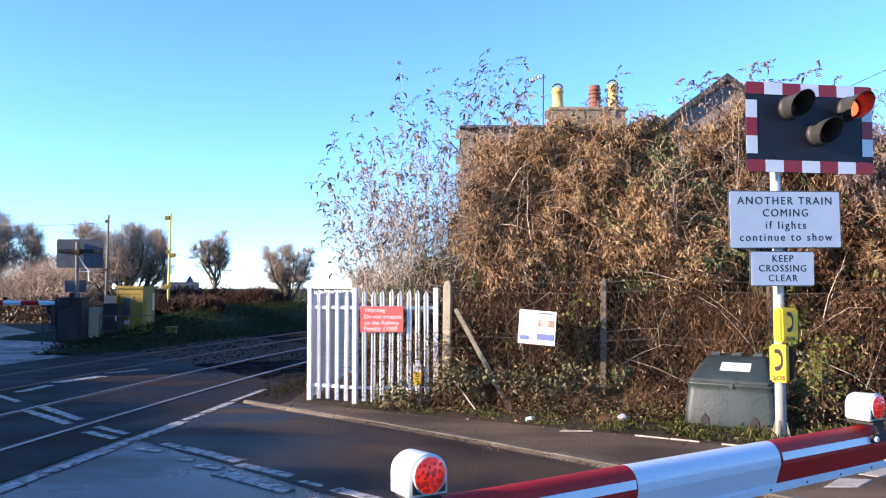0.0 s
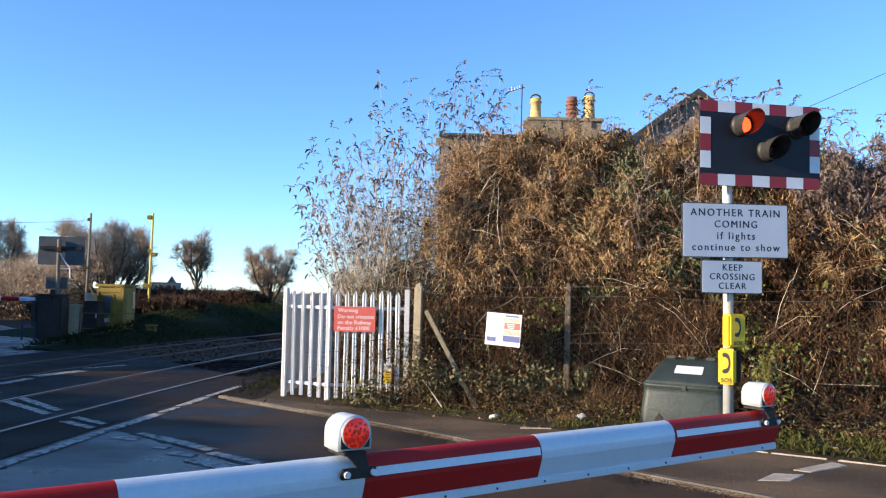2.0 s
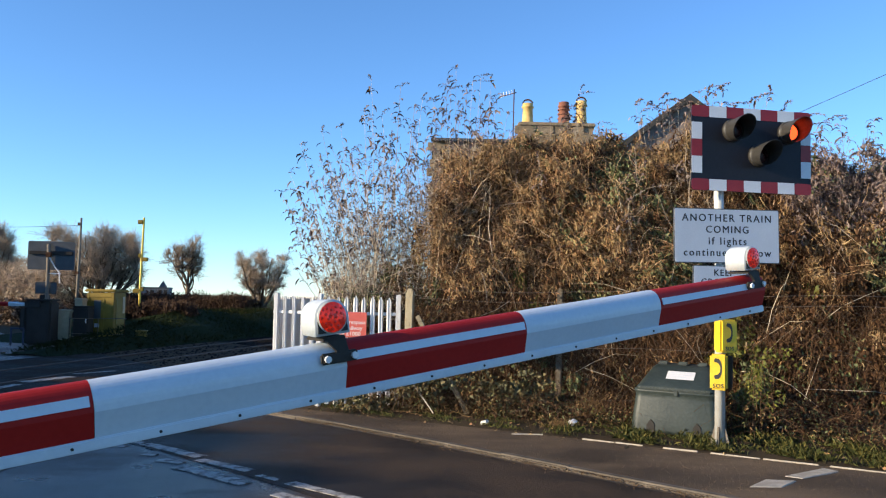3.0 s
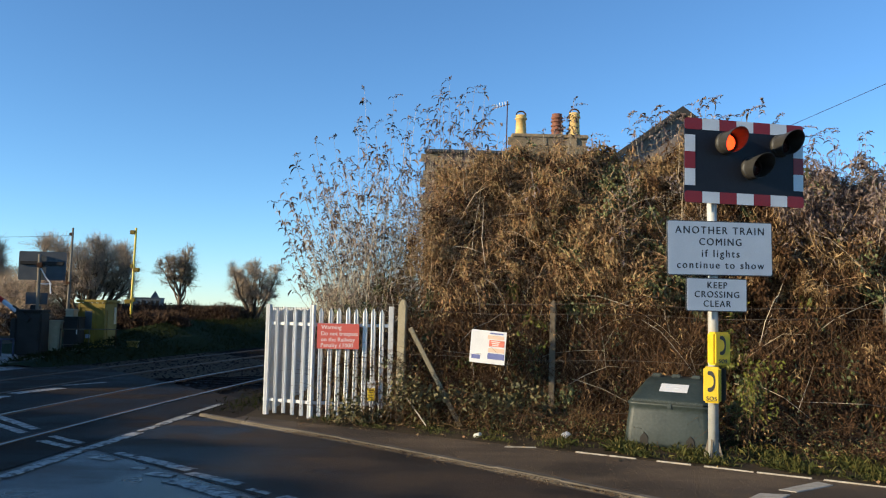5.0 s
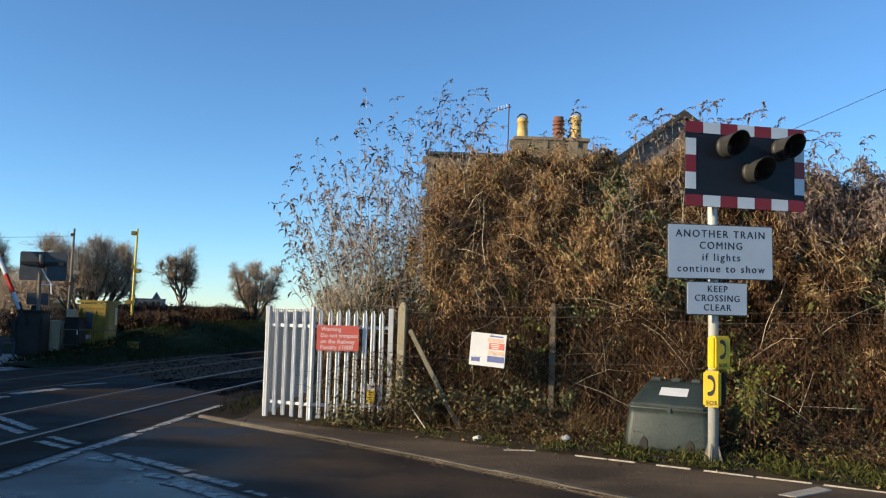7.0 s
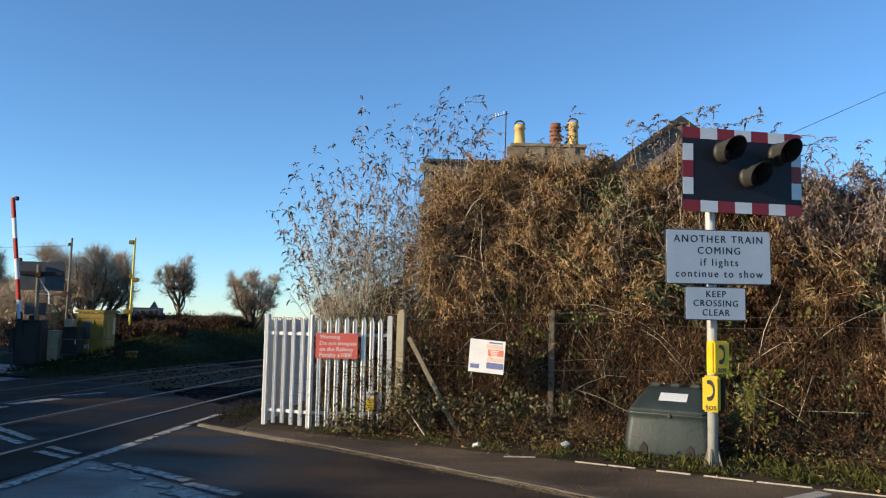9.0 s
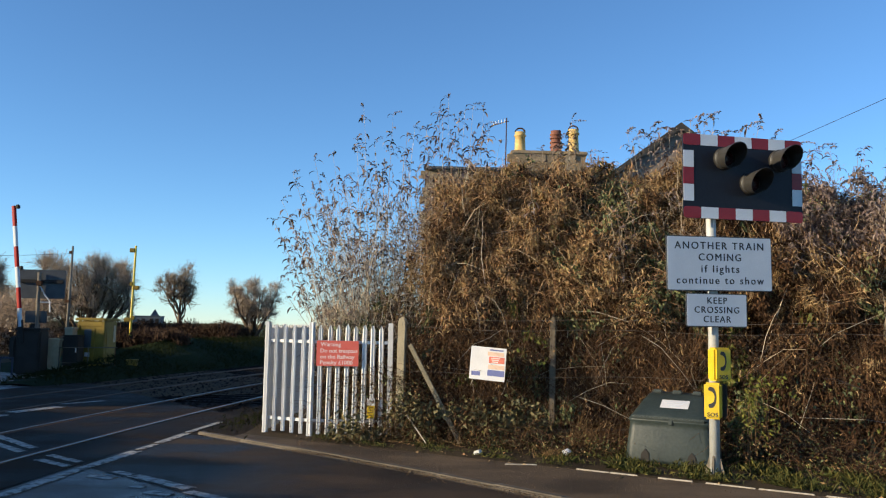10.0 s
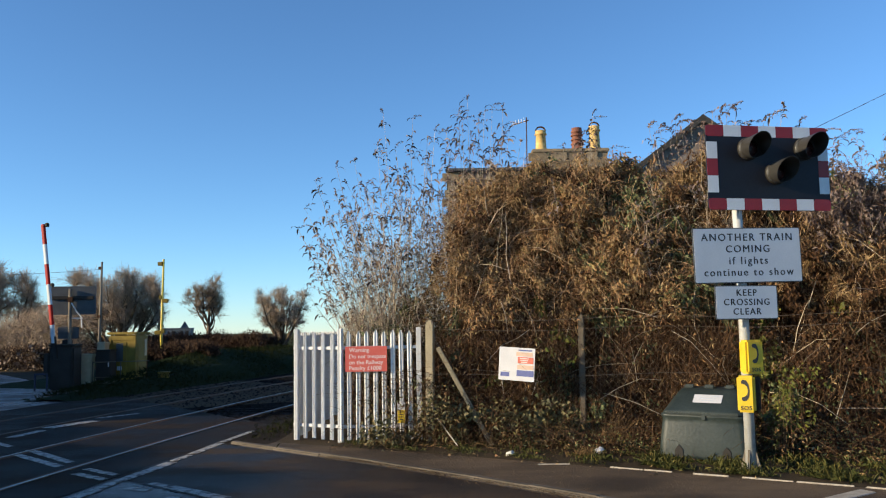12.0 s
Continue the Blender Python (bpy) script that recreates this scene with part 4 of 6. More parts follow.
    box((w * 0.84, 0.085, 0.09), (0, 0, h - 0.06), 0.02, bm)
    for k in range(4):
        box((0.02, 0.112, 0.02), (0, 0, 0.35 + 0.42 * k), 0.0, bm)
    x, y = on_link(u, 0.20 if u > 1 else 0.0)
    return solid("concrete_post", bm, mat or POST_CONCRETE, "weathered concrete fence post in the thicket", "post", pose(x, y, 0.03, 0, lean, -12), "old fence posts")


def link_fence():
    for u, h, lean in ((0.0, 1.72, 0.6), (2.13, 1.76, 0.5), (4.3, 1.75, -0.6), (6.5, 1.8, 0.8)):
        concrete_post(u, h, lean, POST_OLD if u > 1 else None)
    bm = box((0.066, 0.066, 1.62), (0, 0, 0.73), 0.01)
    solid("brace_post", bm, BRACE_CONCRETE, "slanting concrete brace propping the corner post", "brace", pose(0.63, 11.76, 0.03, -14, -28.5, 0))
    for z in (1.72, 1.58, 0.95, 0.25):
        pts = [(*on_link(u), z + 0.02 * math.sin(u * 2.1 + z)) for u in np.linspace(0, 9.2, 30)]
        solid("strand_wire", tube(pts, 0.0028, 4), WIRE, "sagging galvanised fence wire", "wire", group="fence strands")
    # chain-link diamonds
    paths = []
    for k in range(-18, 92):
        for s in (1, -1):
            a = k * 0.10
            p = np.array([[*on_link(min(max(a + s * z, 0.0), 9.0), -0.01 * s), 0.12 + z] for z in np.linspace(0, 1.45, 8)])
            if np.ptp(p[:, 0]) > 0.5:
                paths.append(p)
    paths = np.array(paths)
    tagged(new("chain_link", stem_mesh("chain_link", paths, np.full(paths.shape[:2], 0.0008), WIRE)), "rusty chain-link mesh grown through with stems", "mesh fence", kind="stuff")
    s = thing("notice", "sun-bleached printed notice tied to the wire fence", "notice", pose(0.985, 11.62, 1.115, 0, 4.0, -22) @ Matrix.Scale(0.95, 4))
    part("board", prism(rounded(0.53, 0.47, 0.008), 0.005), CARD_WHITE, s, "white notice board")
    for x0, z0, w, h, mt in ((0.11, 0.145, 0.24, 0.055, NOTICE_PEACH), (0.13, 0.06, 0.23, 0.09, NOTICE_RED), (0.13, -0.04, 0.24, 0.06, NOTICE_PEACH), (0.13, -0.125, 0.25, 0.085, NOTICE_BLUE),
                             (-0.17, -0.15, 0.13, 0.06, NOTICE_BLUE), (0.12, 0.2, 0.2, 0.02, NOTICE_BLUE)):
        part("printed_panel", box((w, 0.002, h), (x0, -0.004, z0)), mt, s)
    for k in range(3):
        part("word_bar", box((0.13 - 0.02 * k, 0.002, 0.014), (0.11, -0.0062, 0.085 - 0.026 * k)), LETTER_WHITE, s)


# ---- grit bin ----
def loft(rings):
    """Joins outlines of equal length, each a list of points, into one closed body."""
    bm = bmesh.new()
    vs = [[bm.verts.new(p) for p in ring] for ring in rings]
    n = len(vs[0])
    for a, b in zip(vs, vs[1:]):
        for k in range(n):
            bm.faces.new((a[k], a[(k + 1) % n], b[(k + 1) % n], b[k]))
    bm.faces.new(vs[0][::-1])
    bm.faces.new(vs[-1])
    return bm


def grit_bin():
    g = thing("grit_bin", "faded dark green plastic grit bin with a sloping lid", "grit bin", pose(3.17, 10.44, 0.03, 0, 0.8, -28))
    rings = []
    for z, w, d in ((0.0, 1.02, 0.76), (0.05, 1.03, 0.77), (0.25, 1.00, 0.74), (0.42, 0.965, 0.71), (0.47, 0.96, 0.70), (0.49, 0.985, 0.725), (0.52, 0.985, 0.725)):
        rings.append([(u, v, z) for u, v in rounded(w, d, 0.09, 4)])
    part("body", loft(rings), BIN_GREEN, g, "tapered plastic body", True)
    # the lid: a rounded lip, then hipped and sloping back to a narrow crown
    lid = []
    for z0, z1, w, y0, y1 in ((0.515, 0.515, 0.93, -0.365, 0.36), (0.545, 0.55, 0.925, -0.37, 0.36), (0.57, 0.60, 0.88, -0.345, 0.355), (0.66, 0.70, 0.79, -0.19, 0.34), (0.755, 0.79, 0.69, -0.01, 0.31), (0.785, 0.81, 0.62, 0.06, 0.27)):
        out = rounded(w, y1 - y0, 0.07, 4)
        lid.append([(u, v + (y0 + y1) / 2, z0 + (z1 - z0) * (v / (y1 - y0) + 0.5)) for u, v in out])
    part("lid", loft(lid), BIN_GREEN, g, "hinged lid sloping back to a narrow crown", True)
    for x in (-0.24, 0.0, 0.24):
        part("hinge_lug", box((0.13, 0.11, 0.05), (x, 0.18, 0.812), 0.018), BIN_GREEN, g)
    part("lip", box((0.84, 0.03, 0.035), (0, -0.368, 0.535), 0.012), BIN_GREEN, g)
    tilt = math.degrees(math.atan2(0.19, 0.345))
    lab = part("label_plate", box((0.33, 0.17, 0.004), (0, 0, 0), 0.001), CARD_WHITE, g, "white printed label")
    lab.matrix_basis = pose(0.03, -0.135, 0.692, tilt, 0, 0)
    for k in range(3):
        bar = part("word_bar", box((0.24 - 0.05 * k, 0.012, 0.002)), SIGN_WHITE, g)
        bar.matrix_basis = pose(0.03, -0.135, 0.692, tilt, 0, 0) @ pose(0, 0.045 - 0.045 * k, 0.0035)
    part("latch", box((0.05, 0.02, 0.06), (0.02, -0.366, 0.495), 0.006), BIN_GREEN, g)
    for x in (-0.27, 0.27):
        part("fork_slot", prism([(-0.05, 0.0), (0.05, 0.0), (0.045, 0.10), (0.0, 0.15), (-0.045, 0.09)], 0.03), DARK_BOX, g, "dark recess").location = (x, -0.376, 0.02)


# ---- the crossing keeper's house behind the thicket ----
def stone_course_wall(parent, x0, x1, z0, z1, y, name="stone_block"):
    """Squared stones laid in courses in front of a backing wall, facing -y."""
    rng = np.random.default_rng(11)
    meshes = [finish(box((w - 0.012, 0.05, 0.213), bevel=0.007), name, STONE) for w in (0.34, 0.46, 0.58)]
    z = z1 - 0.11
    while z > z0:
        x = x0 + rng.uniform(-0.2, 0.0)
        while x < x1 - 0.1:
            k = int(rng.integers(0, 3))
            w = (0.34, 0.46, 0.58)[k]
            if x + w > x0 + 0.1 and x + w < x1 + 0.05:
                ob = part(name, meshes[k], STONE, parent)
                ob.location = (x + w / 2, y + rng.uniform(-0.008, 0.008), z)
            x += w
        z -= 0.225


def house():
    h = thing("house", "old buff stone railway cottage with slate roofs behind the thicket", "house")
    wall = part("wall", box((5.0, 6.0, 5.76), (2.68, 25.06, 2.88)), MORTAR, h, "buff stone wall")
    stone_course_wall(wall, 0.19, 5.18, 3.9, 5.73, 22.045)
    part("coping", box((5.14, 0.28, 0.07), (2.68, 22.02, 5.795), 0.01), SLATE, h, "thin slate eaves edge")
    roof = prism([(22.0, 5.83), (25.0, 6.08), (28.2, 5.83)], 5.1, "x")
    bmesh.ops.translate(roof, vec=(2.7, 0, 0), verts=roof.verts)
    part("roof", roof, SLATE, h, "low slate roof")
    # gabled wing to the right
    wing = bmesh.new()
    prism([(4.55, 0.0), (7.75, 0.0), (7.75, 5.1), (6.03, 6.30), (4.55, 5.14)], 5.0, "y", wing)
    bmesh.ops.translate(wing, vec=(0, 21.6, 0), verts=wing.verts)
    part("gable_wall", wing, RENDER_GREY, h, "grey brown rendered gable")
    for x_end in (4.25, 8.0):
        run = abs(6.03 - x_end)
        rise = run * (6.30 - 5.14) / 1.57
        slope = prism([(6.03, 6.41), (6.03, 6.30), (x_end, 6.30 - rise), (x_end, 6.41 - rise)], 5.15, "y")
        bmesh.ops.translate(slope, vec=(0, 21.58, 0), verts=slope.verts)
        part("wing_roof", slope, SLATE, h, "steep slate wing roof")
        barge = prism([(6.03, 6.42), (6.03, 6.27), (x_end, 6.27 - rise), (x_end, 6.42 - rise)], 0.04, "y")
        bmesh.ops.translate(barge, vec=(0, 18.98, 0), verts=barge.verts)
        part("bargeboard", barge, DARK_WOOD, h, "dark painted bargeboard")
    # chimney
    st = part("chimney", box((1.92, 0.62, 1.6), (3.42, 22.2, 5.44), 0.01), MORTAR, h, "broad stone chimney stack")
    stone_course_wall(st, 2.47, 4.37, 5.60, 6.20, 21.875, "stack_stone")
    part("stack_cap", box((2.04, 0.74, 0.10), (3.42, 22.2, 6.25), 0.02), STONE, h, "projecting stone cap course")
    part("stack_band", box((2.02, 0.72, 0.06), (3.42, 22.2, 5.97), 0.015), STONE, h)

    def pot(x, height, r, mat, label):
        b = tube([(x, 22.2, 6.30), (x, 22.2, 6.30 + height * 0.12), (x, 22.2, 6.30 + height * 0.14), (x, 22.2, 6.30 + height * 0.78),
                  (x, 22.2, 6.30 + height * 0.80), (x, 22.2, 6.30 + height * 0.86), (x, 22.2, 6.30 + height * 0.88), (x, 22.2, 6.30 + height)],
                 [r * 1.15, r * 1.12, r, r * 0.88, r * 1.08, r * 1.08, r * 0.92, r * 0.96], 18)
        p = part("chimney_pot", b, mat, h, label, True)
        return p
    p1 = pot(2.68, 0.56, 0.15, POT_BUFF, "buff clay chimney pot")
    p2 = pot(3.65, 0.62, 0.145, POT_RED, "weathered red louvred chimney pot")
    p3 = pot(4.12, 0.66, 0.15, POT_BUFF, "tall buff clay chimney pot")
    for p, x, z in ((p1, 2.68, 6.86), (p3, 4.12, 6.96)):
        c = tube([(x + 0.13 * math.cos(a), 22.2, z + 0.115 * math.sin(a)) for a in np.linspace(0, math.pi, 9)], 0.022, 6)
        part("wire_cowl", c, RUST, p, "dark wire bird cowl")
    for k in range(3):
        part("louvre_ring", tube([(3.65, 22.2, 6.46 + 0.12 * k), (3.65, 22.2, 6.50 + 0.12 * k)], 0.165, 16), POT_RED, p2)
    a = thing("television_aerial", "thin television aerial on a pole by the chimney", "aerial")
    part("mast", tube([(2.28, 22.1, 5.5), (2.30, 22.1, 7.22)], 0.016, 6), RUST, a)
    part("boom_rod", tube([(2.36, 22.1, 7.14), (1.95, 22.3, 7.06)], 0.012, 6), RUST, a)
    for k in range(6):
        x = 2.32 - 0.07 * k
        part("element", tube([(x, 22.12 + 0.035 * k, 7.02 - 0.014 * k + 0.09), (x - 0.01, 22.12 + 0.035 * k, 7.14 - 0.012 * k + 0.09)], 0.008, 4), GALV, a)
    pts = [(6.75 + 6.95 * q, 19.09 - 13.59 * q, 5.21 + 3.03 * q - 0.25 * q * (1 - q)) for q in np.linspace(0, 1.2, 24)]
    solid("overhead_cable", tube(pts, 0.006, 5), INK, "thin black service cable from the gable", "cable")


# ---- the far side of the crossing ----
FAR_PIVOT, FAR_TURN = (-11.72, 25.4, 1.20), 168.0


def far_signal():
    s = thing("crossing_signal", "back of the opposite crossing signal, plain grey board on a post", "traffic light", pose(-11.55, 26.0, 0, 0, 0, 8))
    part("post", tube([(0.02, 0, 0), (0, 0, 3.05)], 0.055, 12), CONCRETE, s, "", True)
    part("backboard", prism(rounded(1.36, 0.88, 0.05), 0.03), SIGN_BACK, s, "dark grey rear of the board").location = (0.06, 0.10, 2.70)
    part("cross_bar", box((1.25, 0.05, 0.11), (0.06, 0.06, 2.78), 0.01), DARK_BOX, s, "black stiffening bar")
    part("junction_box", box((0.16, 0.12, 0.16), (0.02, -0.02, 2.72), 0.02), RUST, s)
    part("conduit", tube([(0.05, -0.02, 2.62), (0.20, 0.0, 2.35), (0.34, 0.0, 2.18), (0.36, 0.0, 1.85)], 0.022, 6), GALV, s)
    part("stay", tube([(0.02, 0.0, 2.15), (0.38, 0.02, 2.15)], 0.02, 6), GALV, s)
    part("lower_plate", box((0.62, 0.02, 0.36), (-0.05, 0.08, 1.70), 0.005), SIGN_BACK, s, "dark rear of a sign plate")
    part("phone_housing", box((0.26, 0.2, 0.4), (-0.08, 0.12, 1.30), 0.02), DARK_BOX, s)
    m = thing("barrier_machine", "dark weathered barrier machine cabinet across the tracks", "barrier machine", pose(-11.55, 25.75, 0, 0, 0, 4))
    part("cabinet", box((0.72, 0.7, 1.30), (0.02, 0, 0.65), 0.05), DARK_BOX, m, "dark steel cabinet")
    part("cabinet_lid", box((0.77, 0.75, 0.06), (0.02, 0, 1.33), 0.02), DARK_BOX, m)
    part("door_panel", box((0.56, 0.012, 0.9), (0.02, -0.356, 0.6), 0.006), DARK_BOX, m)
    part("side_weight", box((0.16, 0.5, 0.7), (-0.42, -0.1, 0.75), 0.03), DARK_BOX, m)
    b = thing("barrier_boom", "opposite red and white half barrier boom", "barrier", pose(*FAR_PIVOT, 0, 0, FAR_TURN))
    tip, x1, n = 3.85, 3.85, 0
    while x1 > 0.3:
        x0 = max(x1 - 0.62, 0.2)
        part("red_band" if n % 2 == 0 else "white_band", boom_profile(x0, x1 - 0.001, 1.0, 0.13, 0.09), BOOM_RED if n % 2 == 0 else BOOM_WHITE, b)
        x1, n = x0, n + 1
    part("tip_lamp", box((0.12, 0.12, 0.10), (tip - 0.04, 0, 0.13), 0.02), DARK_BOX, b, "small dark lamp at the tip")
    part("side_lamp", box((0.11, 0.11, 0.09), (1.95, 0, 0.13), 0.02), DARK_BOX, b, "small dark lamp along the boom")
    part("root_arm", box((0.7, 0.06, 0.18), (0.05, 0, 0), 0.01), DARK_BOX, b)
    return b


def far_furniture():
    hut = thing("equipment_hut", "weathered yellow signalling equipment hut beside the tracks", "hut", pose(-10.20, 27.3, 0, 0, 0, -8) @ Matrix.Diagonal((0.90, 0.84, 0.89, 1)))
    part("body", box((1.0, 0.9, 1.80), (0, 0, 0.90), 0.02), YELLOW_OLD, hut, "yellow painted panel walls")
    part("roof", box((1.16, 1.06, 0.10), (0, 0, 1.86), 0.03), YELLOW_OLD, hut, "overhanging yellow roof")
    for x in (-0.46, 0.46):
        part("corner_post", box((0.08, 0.04, 1.78), (x, -0.462, 0.89), 0.008), YELLOW_OLD, hut, "yellow corner strip")
    part("lintel", box((0.84, 0.04, 0.16), (0, -0.462, 1.70), 0.008), YELLOW_OLD, hut)
    d = part("door", box((0.50, 0.03, 1.50), (-0.10, -0.458, 0.80), 0.006), YELLOW_OLD, hut, "yellow door with a dark grey pane")
    part("pane", box((0.26, 0.012, 0.66), (-0.10, -0.477, 1.18), 0.004), SIGN_BACK, d, "dull grey pane")
    part("notice_plate", box((0.18, 0.012, 0.14), (-0.10, -0.477, 0.62), 0.003), SIGN_WHITE, d, "small pale notice")
    part("side_panel", box((0.02, 0.62, 1.40), (0.508, 0.0, 0.85), 0.006), YELLOW_OLD, hut)
    part("side_vent", box((0.02, 0.16, 0.60), (0.522, 0.26, 1.35), 0.004), POST_CONCRETE, hut, "pale narrow louvre")
    part("plinth", box((1.10, 1.0, 0.10), (0, 0, 0.05), 0.01), CONCRETE, hut)
    for x, y, w, hgt, mt, lab, turn in ((-11.25, 26.6, 0.36, 1.02, POST_CONCRETE, "pale concrete block pillar", 5), (-10.82, 26.7, 0.26, 1.38, POST_CONCRETE, "pale stone gate pillar with a sloping top", -6)):
        bm = box((w, 0.3, hgt), (0, 0, hgt / 2), 0.02)
        box((w * 1.15, 0.34, 0.08), (0, 0, hgt - 0.02), 0.02, bm)
        solid("pillar", bm, mt, lab, "pillar", pose(x, y, 0, 0, 2, turn))
    c = thing("relay_cabinet", "black relay cabinet on a concrete foot", "cabinet", pose(-10.60, 26.5, 0.1, 0, 0, -8))
    part("body", box((0.48, 0.4, 0.92), (0, 0, 0.56), 0.03), DARK_BOX, c)
    part("foot", box((0.62, 0.44, 0.10), (0, 0, 0.05), 0.01), CONCRETE, c)
    part("hood", box((0.52, 0.46, 0.05), (0, 0, 1.04), 0.02), DARK_BOX, c)
    part("handle", box((0.03, 0.03, 0.14), (0.2, -0.21, 0.6), 0.006), GALV, c)
    r = thing("handrail", "thin grey tubular handrail beside the hut", "handrail", pose(-10.9, 26.2, 0, 0, 0, 3))
    part("top_rail", tube([(0, 0, 0.78), (1.72, 0, 0.80)], 0.014, 6), CONCRETE, r)
    for x in (0.0, 0.86, 1.66):
        part("upright", tube([(x, 0, 0), (x, 0, 0.8)], 0.014, 6), CONCRETE if x < 1 else RUST, r)
    part("mid_rail", tube([(0, 0, 0.32), (1.70, 0, 0.30)], 0.011, 6), CONCRETE, r)
    bm = box((0.32, 0.26, 0.30), (0, 0, 0.15), 0.02)
    box((0.36, 0.30, 0.04), (0, 0, 0.31), 0.01, bm)
    solid("trackside_box", bm, YELLOW_OLD, "small yellow trackside junction box", "junction box", pose(-8.75, 26.4, 0.12, 0, 0, 12))
    gr = thing("guard_rail", "low dark blue guard rail at the road edge", "guard rail", pose(-12.08, 25.0, 0, 0, 0, 8))
    for x in (0.0, 0.34):
        part("post", box((0.05, 0.05, 0.52), (x, 0, 0.26), 0.008), NAVY, gr)
    part("top_bar", box((0.39, 0.04, 0.05), (0.17, 0, 0.495), 0.008), NAVY, gr)
    # yellow mast with fittings
    mast = thing("signal_mast", "tall slim yellow mast with small fittings", "mast", pose(-11.10, 33.0, 0.2, 0, 0.6, 0))
    part("pole", tube([(0, 0, 0), (0, 0, 1.6), (0.02, 0, 4.36)], [0.052, 0.046, 0.038], 10), YELLOW_POLE, mast, "yellow painted pole", True)
    for z, w, side in ((4.18, 0.20, -1), (2.72, 0.24, 1), (2.86, 0.12, -1), (1.48, 0.26, -1), (1.55, 0.14, 1)):
        part("fitting", box((w, 0.14, 0.16), (side * w * 0.5, 0, z), 0.02), YELLOW_OLD, mast)
    # pole with cable
    u = thing("utility_pole", "slim timber utility pole carrying a thin cable", "utility pole", pose(-13.53, 33.0, 0, 0, 0.5, 0))
    part("shaft", tube([(0, 0, 0), (0.02, 0, 4.5)], [0.065, 0.038], 10), POLE_WOOD, u, "", True)
    part("cap_fitting", box((0.10, 0.10, 0.12), (-0.05, 0, 4.25), 0.01), RUST, u)
    part("step_bracket", box((0.14, 0.10, 0.10), (-0.02, -0.05, 2.35), 0.01), RUST, u)
    pts = [(-13.56 - 16 * q, 33 - 2 * q, 4.2 + 0.4 * q - 1.6 * q * (1 - q)) for q in np.linspace(0, 1, 20)]
    solid("overhead_wire", tube(pts, 0.007, 5), INK, "thin sagging overhead wire", "wire")
    g = thing("cottage", "distant grey rendered house with a small pointed roof", "house", pose(-50.8, 160.0, -0.05, 0, 0, 8))
    part("wall", box((5.0, 4.0, 2.7), (0, 0, 1.35)), FAR_RENDER, g, "grey rendered walls")
    part("parapet", box((5.2, 4.2, 0.18), (0, 0, 2.75), 0.05), SIGN_BACK, g)
    roof = bmesh.new()
    bmesh.ops.create_cone(roof, cap_ends=True, segments=4, radius1=1.0, radius2=0.03, depth=1.3)
    bmesh.ops.rotate(roof, cent=(0, 0, 0), matrix=Matrix.Rotation(radians(45), 3, "Z"), verts=roof.verts)
    bmesh.ops.translate(roof, vec=(1.2, -0.6, 3.48), verts=roof.verts)
    part("roof", roof, SLATE, g, "dark pointed roof")
    for x in (-0.6, 0.9, 1.9):
        wdw = part("window", box((0.6, 0.08, 0.9), (x, -2.0, 1.9)), SIGN_BACK, g)
        part("pane", box((0.48, 0.04, 0.76), (x, -2.045, 1.9)), DARK_BOX, wdw)


def far_conifer():
    rng = np.random.default_rng(90)
    c = thing("conifer", "small dark conifer beside the distant cottage", "tree", pose(-53.6, 158.0, 0) @ Matrix.Scale(1.5, 4))
    part("trunk", tube([(0, 0, -0.05), (0, 0, 2.9)], [0.07, 0.02], 6), BARK, c)
    m = 1400
    h = rng.random(m) ** 0.8
    a = rng.uniform(0, 2 * math.pi, m)
    r = 0.55 * (1 - h) * np.sqrt(rng.random(m)) + 0.03
    at = np.stack([r * np.cos(a), r * np.sin(a), 0.35 + 2.9 * h], 1)
    along = np.stack([np.cos(a), np.sin(a), np.full(m, -0.2)], 1) + rng.normal(0, 0.3, (m, 3))
    part("crown", leaf_mesh("crown", at, along, rng.uniform(0.15, 0.3, m), rng.uniform(0.05, 0.1, m), LEAF_GREEN, 0.2, rng), LEAF_GREEN, c, "dark evergreen crown", kind="stuff")


def bank():
    """Grass bank and rough hedge beyond the tracks."""
    pts = track_line(5.6)[20:75]
    top, back = offset(pts, -2.6), offset(pts, -9.0)

    def rise(x):
        return min(max((x + 10.0) / 1.4, 0.0), 1.0)
    bm = bmesh.new()
    lines = [[bm.verts.new((x, y, -0.055)) for x, y in pts],
             [bm.verts.new((x, y, -0.05 + rise(x) * (0.45 + 0.1 * math.sin(i * 0.9)))) for i, (x, y) in enumerate(offset(pts, -1.0))],
             [bm.verts.new((x, y, -0.05 + rise(x + 0.6) * (0.95 + 0.12 * math.sin(i * 0.7)))) for i, (x, y) in enumerate(top)],
             [bm.verts.new((x, y, -0.05)) for x, y in back]]
    for a, b in zip(lines, lines[1:]):
        for k in range(len(a) - 1):
            bm.faces.new((a[k], a[k + 1], b[k + 1], b[k]))
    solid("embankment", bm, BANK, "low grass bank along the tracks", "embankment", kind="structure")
    rng = np.random.default_rng(5)
    n = 42000
    k = rng.integers(0, len(pts) - 1, n)
    lat = rng.random(n) * 2.6
    base = np.array(pts)[k] + (np.array(pts)[k + 1] - np.array(pts)[k]) * rng.random((n, 1))
    t = np.array(top)[k]
    p = base + (t - np.array(pts)[k]) * lat[:, None]
    at = np.concatenate([p, (np.where(lat < 1, lat * 0.95, 0.95 - (lat - 1) * 0.42) * np.clip((p[:, 0] + 10.0 + 0.6 * np.minimum(lat, 1)) / 1.4, 0, 1))[:, None] - 0.02], 1)
    at = at[at[:, 0] > -10.4]
    n = len(at)
